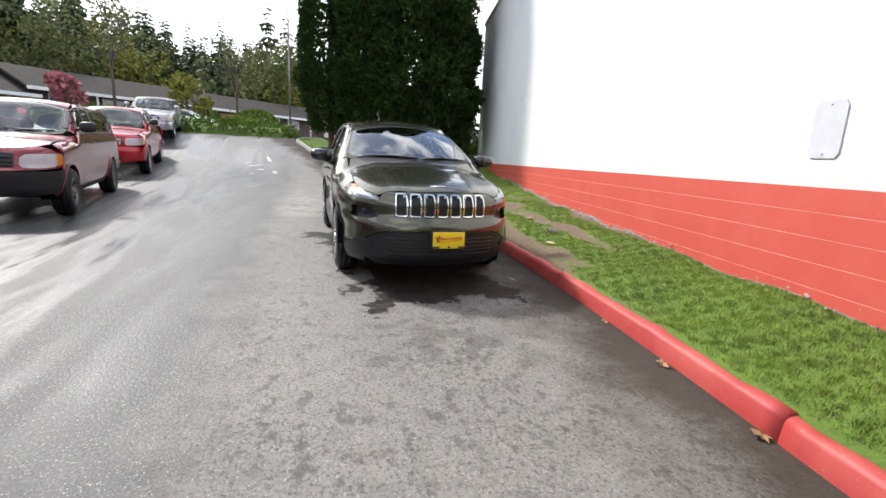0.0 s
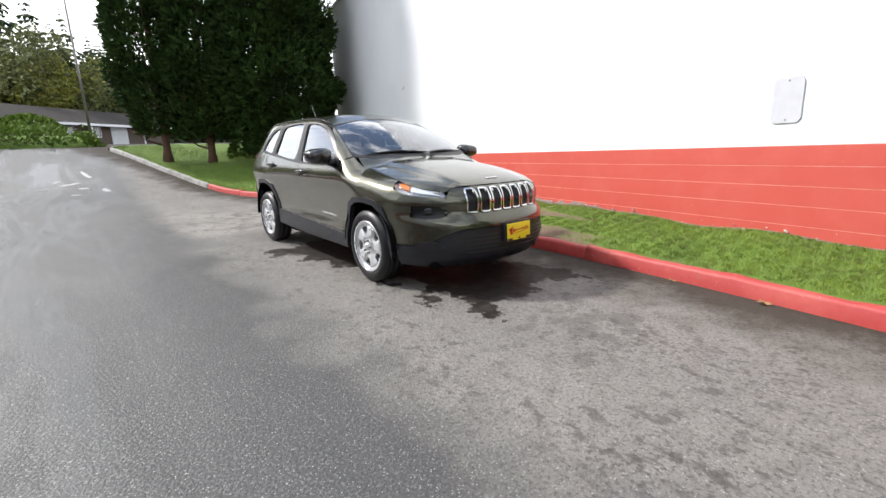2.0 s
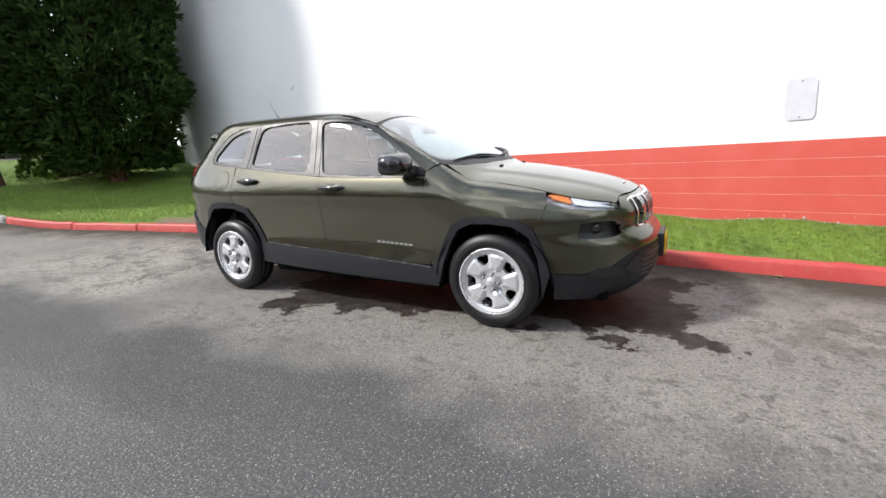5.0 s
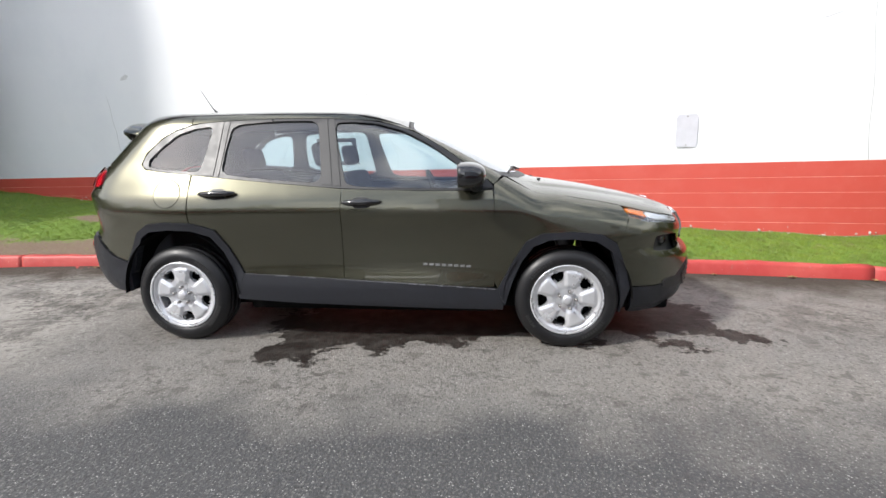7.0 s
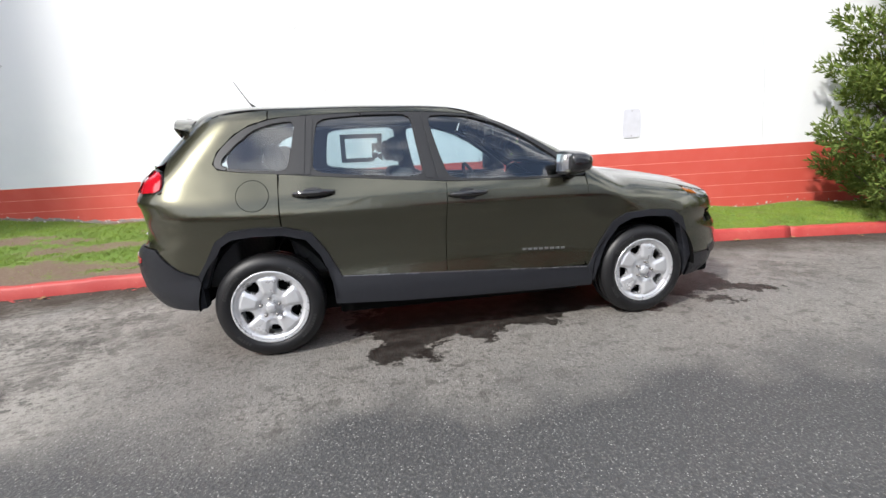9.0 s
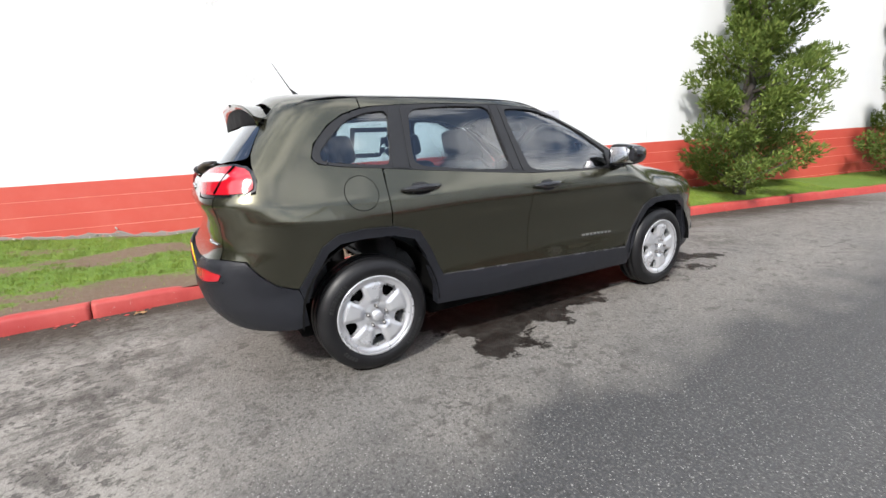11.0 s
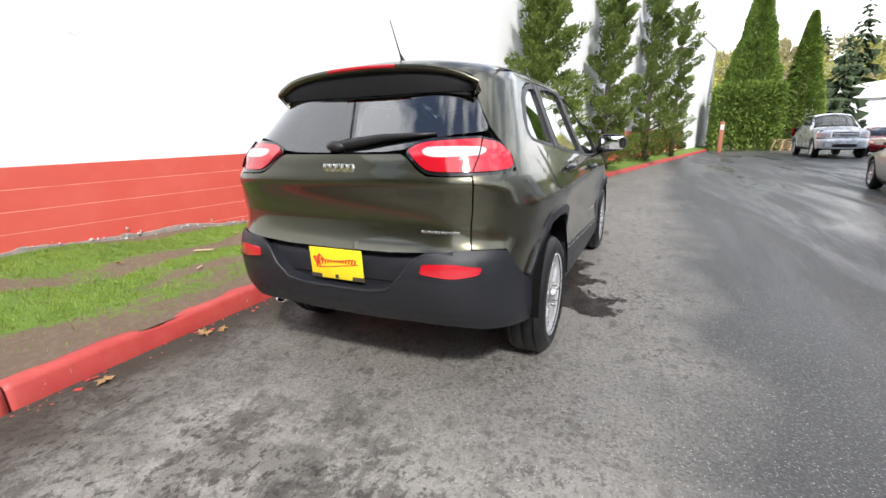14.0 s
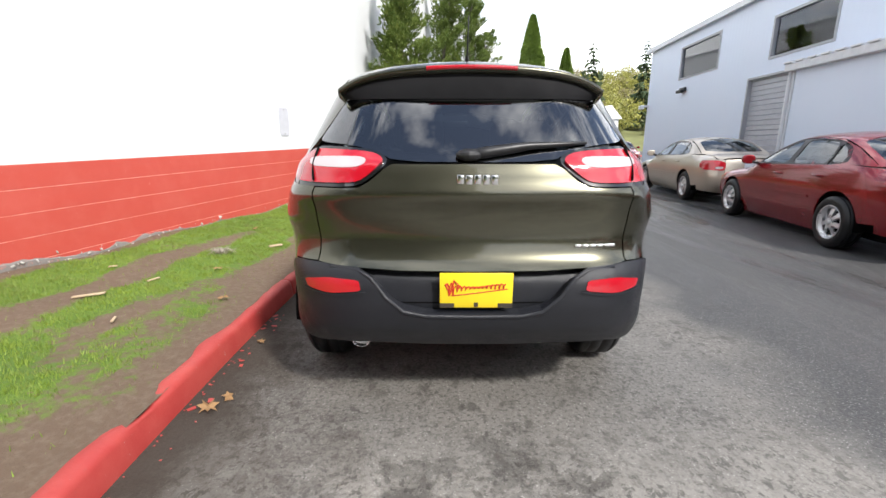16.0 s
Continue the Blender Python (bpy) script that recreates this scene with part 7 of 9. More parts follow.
        # frame of the cabin side, surround, panes
        frame_ = [(y0, beltz(y0) + 0.002)] + [(y, beltz(y) + 0.002) for y in (-0.3, 0.3)] + ([(q["belt"][-1][0], q["belt"][-1][1] + 0.002)] if True else [])
        if truck and q["kind"] != "open":
            frame_ += [(q["yr0"] - 0.10, beltz(1.0) + 0.002)]
        frame_ += up[::-1]
        dl = rounded(q["dlo"], 1)
        add("cabin_frame", S.panel("side", frame_, [dl], sx=sx, cell=0.05), canopy or paint, car)
        panes = [rounded(p, 1, 0.12) for p in q["panes"]]
        add("window_surround", S.panel("side", dl, panes, sx=sx, cell=0.05, off=-0.004, gap=0, rim=0.02), trim)
        for i, p in enumerate(panes):
            add("side_window", S.panel("side", p, sx=sx, cell=0.06, off=-0.01, gap=-0.004, rim=0), SMOKED if truck and i == 2 else glass).visible_shadow = False
        add("sill", S.panel("side", [(y0 - 0.0, sill_z + 0.012), (ya - 0.02, sill_z + 0.012), (ya - 0.02, sill_z - 0.10), (-wb + arch * math.cos(radians(dip)) + 0.02, sill_z - 0.10), (-wb + arch * math.cos(radians(dip)) + 0.02, sill_z + 0.012)], sx=sx, cell=0.06, off=-0.004, gap=0, rim=0.05), trim if truck else paint)
        if not truck:
            add("side_moulding", S.panel("side", [(y0 + 0.03, 0.555), (y2 - 0.2, 0.575), (y2 - 0.2, 0.605), (y0 + 0.03, 0.585)], sx=sx, cell=0.06, off=0.010, gap=0, rim=0.012), paint)
        else:
            for cy in (-wb, wb):
                ring = arc(cy, -5, 185, 14, arch + 0.012) + arc(cy, 185, -5, 14, arch - 0.02)
                add("arch_flare", S.panel("side", ring, sx=sx, cell=0.05, off=0.018, gap=0, rim=0.05), paint)
        # lamps
        xin = 0.40 if not truck else 0.52 * q["s"]
        hl = rounded([ne(xin, hz0 + 0.01), ne(0.62, hz0), ns(ny - 0.10, hz0 + 0.02), ns(ny + 0.05, hz1), ne(0.66, hz1), ne(xin, hz1 - 0.02)], 1)
        lamp = add("headlamp", S.panel("nose", hl, sx=sx, cell=0.04, off=0.004, gap=0.003, rim=0.02), CLEAR_LENS, car, "clear headlamp")
        am = [ns(ny - 0.12, hz0 + 0.03), ns(ny - 0.02, hz0 + 0.05), ns(ny + 0.01, hz1 - 0.02), ns(ny - 0.10, hz1 - 0.02)]
        add("marker_lens", S.panel("nose", am, sx=sx, cell=0.04, off=0.010, gap=0, rim=0.005), AMBER_LENS, lamp, "amber marker lens")
        tl = rounded([te(q["tail_x"], tz0 + 0.03), te(q["tail_x"] + 0.08, tz0), ts(ty + 0.10, tz0 + 0.02), ts(ty + 0.03, tz1 - 0.03), ts(ty + 0.12, tz1), te(q["tail_x"], tz1)], 1)
        tail = add("tail_lamp", S.panel("tail", tl, sx=sx, cell=0.04, off=0.008, gap=0.003, rim=0.03), RED_LENS, car, "red tail lamp")
        cl = [te(q["tail_x"] + 0.05, tz0 + 0.035), te(q["tail_x"] + 0.17, tz0 + 0.035), te(q["tail_x"] + 0.17, tz0 + 0.085), te(q["tail_x"] + 0.05, tz0 + 0.085)]
        if not truck:
            add("clear_band", S.panel("tail", rounded(cl, 1), sx=sx, cell=0.04, off=0.013, gap=0, rim=0.006), CLEAR_LENS, tail, "clear reversing lens")
        # mirror
        my, mz = q["mirror"]
        px = abs(float(S.cast("side", [(my, mz - 0.06)], sx)[0][0]))
        big = 1.25 if truck else 1.0
        hb = bmesh.new()
        bmesh.ops.create_uvsphere(hb, u_segments=14, v_segments=9, radius=1.0)
        for v in hb.verts:
            p = v.co
            v.co = Vector((sx * (px + 0.13 * big) + math.copysign(abs(p.x) ** 0.65, p.x) * 0.10 * big, my - 0.08 + min(0.02, p.y * 0.07), mz + math.copysign(abs(p.z) ** 0.7, p.z) * 0.072 * big))
        for f in hb.faces:
            f.smooth = True
        mir = part("door_mirror", hb, trim if truck and not canopy else paint, car)
        add("mirror_arm", tube_vf([(sx * (px - 0.02), my - 0.08, mz - 0.06), (sx * (px + 0.08), my - 0.08, mz - 0.03)], 0.028, 8), trim, mir)
        for cy in (-wb, wb):
            wheel_parts(car, sx * q["track"], cy, sx, R, q["rim"], 0.21 if not truck else 0.25, wheel, 17 if cy < 0 else 40, rim_mat=rim_mat)
            well = lathe_vf([(0.05, -0.16), (arch - 0.02, -0.16), (arch - 0.01, 0.10)], 28, "x")
            add("wheel_well", compact([(sx * (q["track"] + p[0] - 0.04), cy + p[1], zc + p[2]) for p in well[0]], [f for f in well[1] if min(well[0][i][2] for i in f) > -0.14]), LINER)
    # hood, screen, roof, boot
    hood = mirror_outline([(0, h1), (0.35, h1 + 0.03), (hx - 0.02, h1 + 0.10)] + hood_rim[1:] + [(hx * 0.86, h0 + 0.14), (hx * 0.6, h0 + 0.04), (0, h0)])
    hd = add("hood", S.panel("top", hood, cell=0.05), paint, car)
    nose = mirror_outline([(0, hz1 + (0.13 if truck else 0.06)), ne(xin - 0.02, hz1 + (0.12 if truck else 0.05)), ne(0.62, hz1 + (0.10 if truck else 0.03)), ns(ny + 0.04, hz1 + 0.005), ns(ny + 0.05, hz0 + 0.01), ne(0.5, hz0 - 0.02), (0, hz0 - 0.03)])
    add("nose_panel", S.panel("nose", nose, cell=0.05, off=-0.004, gap=0, rim=0.01), paint)
    gri = mirror_outline([(0, hz1 + 0.02), ne(xin - 0.06, hz1), ne(xin - 0.05, hz0 + 0.02), (0, hz0)])
    g = add("grille", S.panel("nose", gri, cell=0.05, off=0.003, gap=0, rim=0.01), BLACK, car, "dark grille")
    for kz in range(3 if truck else 2):
        z = hz0 + 0.04 + kz * (hz1 - hz0 - 0.04) / (3 if truck else 2)
        pts = S.cast("front", [(x, z) for x in np.linspace(-xin + 0.08, xin - 0.08, 13)])
        add("grille_bar", tube_vf([p + np.array([0, -0.008, 0]) for p in pts], 0.018 if truck else 0.008, 6), grille or CHROME, g)
    add("front_bumper", S.panel("nose", mirror_outline([(0, zf), ne(0.4, zf), ns(ny, zf), ns(ny + 0.02, sill_z + 0.02), ne(0.5, sill_z - 0.02), (0, sill_z - 0.02)]), cell=0.05, off=0.012 if truck else 0.0, gap=0, rim=0.05), (grille or paint) if truck and grille else paint, car)
    add("lower_intake", S.panel("nose", rounded(mirror_outline([(0, sill_z + 0.17), ne(0.42, sill_z + 0.16), ne(0.48, sill_z + 0.04), (0, sill_z + 0.03)]), 1), cell=0.05, off=0.016, gap=0, rim=0.005), BLACK)
    add("rear_bumper", S.panel("tail", mirror_outline([(0, zr), te(0.5, zr), ts(ty, zr), ts(ty, sill_z + 0.06), te(0.5, sill_z + 0.02), (0, sill_z + 0.02)]), cell=0.05, off=0.01, gap=0, rim=0.05), CHROME if truck else paint)
    scr = rounded(mirror_outline(q["screen"]), 1)
    add("windscreen", S.panel("top", scr, cell=0.06, off=-0.004, gap=0, rim=0), CAR_GLASS, car, "windscreen reflecting sky").visible_shadow = False
    e0, e1 = q["roof_edge"], q["roof"]
    add("windscreen_seal", S.panel("top", mirror_outline([(0, h1 - 0.01)] + [(x + 0.045, y - 0.03 if y < -0.6 else y) for x, y in q["screen"][1:6]] + [(e0[3][0], e1[0] + 0.01), (0, e1[0] + 0.01)]), [inset(scr, 0.02)], cell=0.06, off=-0.008, gap=0, rim=0.01), trim)
    edge_x = lambda y: float(np.interp(y, [p[1] for p in e0], [p[0] for p in e0]))  # noqa: E731
    rf = mirror_outline([(0, e1[0]), (edge_x(e1[0]) * 0.6, e1[0] - 0.03)] + [(edge_x(y) - 0.003, y) for y in np.linspace(e1[0] - 0.06, e1[1], 7)] + [(0, e1[1] + 0.02)])
    add("roof", S.panel("top", rf, cell=0.06), canopy or paint)
    if q["back"]:
        bk = rounded(mirror_outline(q["back"]), 1)
        add("rear_window", S.panel("top", bk, cell=0.06, off=-0.004, gap=0, rim=0), glass, car, "rear window reflecting sky").visible_shadow = False
        fr = mirror_outline([(0, e1[1] + 0.015)] + [(edge_x(y) - 0.003, y) for y in np.linspace(e1[1], 1.70, 6)] + [(0.5, 1.775), (0, 1.79)])
        add("rear_window_frame", S.panel("top", fr, [inset(bk, 0.012)], cell=0.06, gap=0.001), paint)
    if not truck:
        l0, l1 = q["lid"]
        dx = q["deck_x"]
        lid = add("boot_lid", joined(S.panel("top", mirror_outline([(0, l0), (0.5, l0 - 0.02), (dx - 0.004, l0 - 0.06), (dx - 0.004, 2.28), (dx - 0.05, 2.36), (0, l1)]), cell=0.05), S.panel("rear", mirror_outline([(0, float(S.cast("top", [(0, l1)])[0][2]) - 0.004), (q["tail_x"] + 0.015, tz1 + 0.02), (q["tail_x"] + 0.015, zr + 0.004), (0, zr + 0.004)]), cell=0.05)), paint)
        pl = S.cast("rear", [(0, 0.80)])[0]
        add("number_plate", moved(box_vf(-0.16, 0.16, -0.006, 0.012, -0.08, 0.08, 0.004), Matrix.Translation(pl)), PLATE_PLAIN, lid, "number plate with plain bars")
    else:
        yr0, rail, s = q["yr0"], q["rail"], q["s"]
        gate = add("tailgate", S.panel("rear", mirror_outline([(0, rail - 0.03), (0.78 * s, rail - 0.03), (0.80 * s, zr + 0.01), (0, zr + 0.01)]), cell=0.06), paint)
        if q["kind"] == "open":
            l0, l1 = q["lid"]
            add("bed_cover", S.panel("top", mirror_outline([(0, l0), (0.84 * s, l0), (0.84 * s, l1), (0, l1)]), cell=0.06, off=0.006, gap=0, rim=0.01), BLACK, car, "black bed cover")
            add("rear_cab_window", S.panel("rear", rounded(mirror_outline([(0, rail + 0.42), (0.55 * s, rail + 0.40), (0.62 * s, rail + 0.08), (0, rail + 0.08)]), 1), cell=0.06, off=0.003, gap=0, rim=0.004), SMOKED)
        else:
            add("canopy_door", S.panel("rear", rounded(mirror_outline([(0, q["belt"][-1][1] + 0.38), (0.58 * s, q["belt"][-1][1] + 0.34), (0.72 * s, q["belt"][-1][1] + 0.02), (0, q["belt"][-1][1] + 0.02)]), 1), cell=0.06, off=0.003, gap=0, rim=0.01), SMOKED)
    # wipers, dark inside, seats
    for x0, x1 in ((-0.55, 0.0), (0.05, 0.55)):
        yb = q["screen"][0][1] + 0.06
        pts = S.cast("top", [(x, yb + 0.25 * x * x) for x in np.linspace(x0, x1, 7)])
        add("wiper", tube_vf([p + np.array([0, 0, 0.015]) for p in pts], 0.010, 6), BLACK)
    c0, c1, cz = q["cabin"]
    yb0, yb1 = -wb - 0.4, wb + 0.5
    add("floor_pan", joined(box_vf(-0.60, 0.60, yb0, yb1, sill_z - 0.08, sill_z + 0.05, 0.03), box_vf(-0.70, 0.70, y0, c1 + 0.4, sill_z - 0.06, cz - 0.42, 0.05), box_vf(-0.50, 0.50, yb0 + 0.1, y0, sill_z, cz - 0.42, 0.05)), LINER)
    add("dashboard", box_vf(-0.68, 0.68, y0 - 0.05, y0 + 0.32, cz - 0.5, cz - 0.20, 0.06), DASH)
    for px in (-0.36, 0.36):
        for py in (c0 + 0.12, c1):
            st = empty("seat")
            st.parent = car
            part("backrest", mesh_from("backrest", *moved(box_vf(-0.25, 0.25, -0.07, 0.07, 0, 0.62, 0.05), Matrix.Translation((px, py, cz - 0.70)) @ pose(0, 0, 0, -14, 0, 0))), SEAT, st)
            part("headrest", mesh_from("headrest", *moved(box_vf(-0.12, 0.12, -0.05, 0.05, 0, 0.16, 0.04), Matrix.Translation((px, py + 0.16, cz - 0.08)) @ pose(0, 0, 0, -12, 0, 0))), SEAT, st)
    car.matrix_world = m
    return car


def stand(front, rear, q, side=1):
    """The pose of a car from where its wheels on one side touch the ground, front towards -y."""
    f, r = Vector(front), Vector(rear)
    d = (f - r).normalized()
    rz = math.degrees(math.atan2(d.x, -d.y))
    mid = (f + r) / 2
    right = Vector((-d.y, d.x, 0)).normalized()
    c = mid - right * side * (q["track"] + 0.10)
    tilt = math.degrees(math.atan2(f.z - r.z, (f - r).to_2d().length))
    return pose(c.x, c.y, (f.z + r.z) / 2, 0, 0, rz) @ pose(0, 0, 0, -tilt, 0, 0)


TAN_SEDAN, RED_SEDAN = sedan_spec(1.06, 1.43, 0.905), sedan_spec(1.03, 1.44, 0.865)
OPEN_TRUCK, SMALL_TRUCK, COVERED_TRUCK = truck_spec("open"), truck_spec("compact"), truck_spec("covered")
road_car("parked_sedan", "pale tan metallic sedan parked along the blue building", TAN_SEDAN, TAN, stand((-5.75, -8.95, 0), (-5.45, -6.40, 0), TAN_SEDAN), "six_hole", group="cars along the blue building")
road_car("parked_sedan", "dark red sedan with alloy wheels parked behind the tan one", RED_SEDAN, MAROON, stand((-5.10, -4.05, 0), (-4.68, -1.50, 0), RED_SEDAN), "seven", group="cars along the blue building")
road_car("parked_pickup", "silver-white full-size pickup with chrome grille facing the yard", OPEN_TRUCK, PICKUP_WHITE, pose(-9.4, -25.4, 0, 0, 0, 178) @ Matrix.Diagonal((1, 1, 1.12, 1)), "six_hole", group="pickups", category="pickup truck")
road_car("parked_sedan", "dark red car behind the silver-white pickup", RED_SEDAN, MAROON, pose(-12.1, -27.0, 0, 0, 0, 170), "seven", group="cars along the blue building")
road_car("parked_pickup", "dark red compact pickup with a matching canopy", SMALL_TRUCK, RED_TRUCK, stand((-4.70, 2.35, 0), (-5.25, 5.55, 0.03), SMALL_TRUCK), "six_hole", STEEL, group="pickups", grille=BLACK, category="pickup truck")
road_car("parked_pickup", "bright red full-size pickup on wet asphalt", OPEN_TRUCK, BRIGHT_RED, stand((-5.65, 9.5, 0.20), (-6.25, 13.0, 0.36), OPEN_TRUCK), "six_hole", group="pickups", category="pickup truck")
road_car("parked_pickup", "silver-grey pickup with a dark canopy up the slope", COVERED_TRUCK, PICKUP_SILVER, stand((-6.62, 17.0, 1.28), (-7.1, 20.4, 1.55), COVERED_TRUCK) @ Matrix.Diagonal((0.9, 0.9, 0.88, 1)), "six_hole", canopy=plain("dark_canopy", (0.10, 0.10, 0.11), 0.3, 0.2), group="pickups", category="pickup truck")
road_car("parked_sedan", "white sedan behind the planter hedge", TAN_SEDAN, PICKUP_WHITE, pose(-9.0, 31.0, float(terrain(-9.0, 31.0)), 0, 0, 78), "six_hole", group="cars across the road")

# ---------------------------------------------------------------- foliage


def foliage(name, base, light, dark, rough=0.6):
    k = Mat(name, base, rough)
    k.tint(k.island(), light)
    k.tint(k.ramp(k.noise(0.7, 4.0), 0.4, 0.7, 0.0, 0.6), dark)
    k.b.inputs["Specular IOR Level"].default_value = 0.08
    return k.m


CEDAR = foliage("cedar_foliage", (0.018, 0.038, 0.011), (0.044, 0.078, 0.016), (0.010, 0.020, 0.008))
JUNIPER = foliage("juniper_foliage", (0.095, 0.150, 0.034), (0.210, 0.260, 0.064), (0.050, 0.080, 0.022))
CYPRESS = foliage("cypress_foliage", (0.135, 0.205, 0.042), (0.20, 0.275, 0.056), (0.080, 0.130, 0.030))
# fir tones are lightened to stand in for distance haze
FIR = foliage("fir_foliage", (0.055, 0.080, 0.045), (0.095, 0.125, 0.062), (0.036, 0.056, 0.036))
SPRING = foliage("spring_leaves", (0.17, 0.19, 0.035), (0.28, 0.27, 0.06), (0.10, 0.11, 0.03))
OLIVE_LEAF = foliage("olive_leaves", (0.125, 0.145, 0.060), (0.20, 0.21, 0.085), (0.085, 0.10, 0.05))
# paler than SPRING and OLIVE_LEAF, to take in the haze over the hill
HILL_SPRING = foliage("hill_spring_leaves", (0.30, 0.30, 0.07), (0.42, 0.40, 0.13), (0.20, 0.20, 0.06))
HILL_BUD = foliage("hill_budding_twigs", (0.26, 0.23, 0.12), (0.36, 0.32, 0.19), (0.17, 0.155, 0.08))
BLOSSOM = foliage("pink_blossom", (0.46, 0.17, 0.20), (0.48, 0.20, 0.22), (0.22, 0.06, 0.08))
IVY = foliage("hedge_leaves", (0.095, 0.155, 0.028), (0.19, 0.27, 0.05), (0.05, 0.085, 0.018))
BARK = plain("red_brown_bark", (0.12, 0.065, 0.042), 0.9, 0, 0.6, 14, 0.8, 30)
GREY_BARK = plain("grey_bark", (0.12, 0.10, 0.085), 0.9, 0, 0.6, 14, 0.6, 30)


def sprays(rng, centres, out, size, fans=3, spread=0.9, droop=0.0, thin=0.30):
    """Leaf sprays: small fans of two triangles each, pointing outward from the crown."""
    n = len(centres)
    c = np.repeat(centres, fans, 0)
    o = np.repeat(out, fans, 0)
    d = o + rng.normal(0, spread, c.shape)
    d[:, 2] -= droop
    d /= np.linalg.norm(d, axis=1, keepdims=True)
    side = np.cross(d, rng.normal(0, 1, c.shape))
    side /= np.linalg.norm(side, axis=1, keepdims=True) + 1e-9
    s = np.repeat(size, fans) if np.ndim(size) else np.full(len(c), size)
    s = (s * rng.uniform(0.6, 1.4, len(c)))[:, None]
    a = c - 0.15 * s * d
    l = c + 0.55 * s * d + thin * s * side
    r = c + 0.55 * s * d - thin * s * side
    t = c + 1.05 * s * d + 0.12 * s * side * rng.normal(0, 1, (len(c), 1))
    verts = np.stack([a, r, t, l], 1).reshape(-1, 3)
    q = np.arange(len(c))[:, None] * 4
    faces = np.concatenate([q + [0, 1, 2], q + [0, 2, 3]], 0)
    return verts, faces


def column_tree(x, y, z, height, radius, seed, count=9000, mat=None, foot=0.9, label="", bark=None, lumps=0.22, size=0.24, tip=2.2, core=True, group=""):
    """A dense upright evergreen: shaggy crown of sprays over dark inner limbs, trunk below."""
    rng = np.random.default_rng(seed)
    tree = empty("evergreen_tree", pose(x, y, z))
    tagged(tree, label, "tree", group)
    h = foot + (height - foot) * rng.uniform(0, 1, count) ** 0.9
    ang = rng.uniform(0, 2 * np.pi, count)
    t = (h - foot) / (height - foot)
    prof = np.clip(np.minimum(1.0, 0.62 + 2.6 * t), 0, 1) * np.clip(1 - t, 0, 1) ** (1 / tip)
    lump = np.array([noise.noise((math.cos(a) * 1.6 + seed, math.sin(a) * 1.6, hh * 0.75)) for a, hh in zip(ang, h)])
    fine = np.array([noise.noise((math.cos(a) * 5 + seed, math.sin(a) * 5, hh * 2.4)) for a, hh in zip(ang, h)])
    r = radius * prof * (1 + lumps * 1.6 * lump + lumps * 0.9 * fine) * (1 - 0.38 * rng.uniform(0, 1, count) ** 2.2)
    c = np.stack([r * np.cos(ang), r * np.sin(ang), h], 1)
    out = np.stack([np.cos(ang), np.sin(ang), np.full(count, 0.55)], 1)
    v, f = sprays(rng, c, out, size, 3, 0.6, 0.0, 0.15)
    part("crown", mesh_from("crown", v, f, False), mat or CEDAR, tree)
    limbs = [tube_vf([(0, 0, -0.2), (0.02, 0.01, 0.4), (0.03, 0.0, height * 0.5), (0, 0, height * 0.93)], [0.30 * radius / 2.2 + 0.05, 0.22 * radius / 2.2, 0.12, 0.02], 10)]
    rr = random.Random(seed)
    for i in range(26):
        a, hh = rr.uniform(0, 6.28), foot * 0.6 + (height * 0.9 - foot) * (i / 26) ** 1.2
        L = radius * 0.75 * (1 - (hh / height)) ** 0.5
        limbs.append(tube_vf([(0, 0, hh), (0.5 * L * math.cos(a), 0.5 * L * math.sin(a), hh + 0.15), (L * math.cos(a), L * math.sin(a), hh + 0.5)], [0.05, 0.035, 0.012], 5))
    for i in range(7):
        a = rr.uniform(0, 6.28)
        L = radius * rr.uniform(0.4, 0.8)
        limbs.append(tube_vf([(0, 0, foot + 0.3), (0.5 * L * math.cos(a), 0.5 * L * math.sin(a), foot - 0.1), (L * math.cos(a), L * math.sin(a), foot + rr.uniform(-0.35, 0.3))], [0.03, 0.022, 0.008], 5))
    part("trunk", mesh_from("trunk", *joined(*limbs)), bark or BARK, tree, "red-brown trunk and limbs")
    return tree


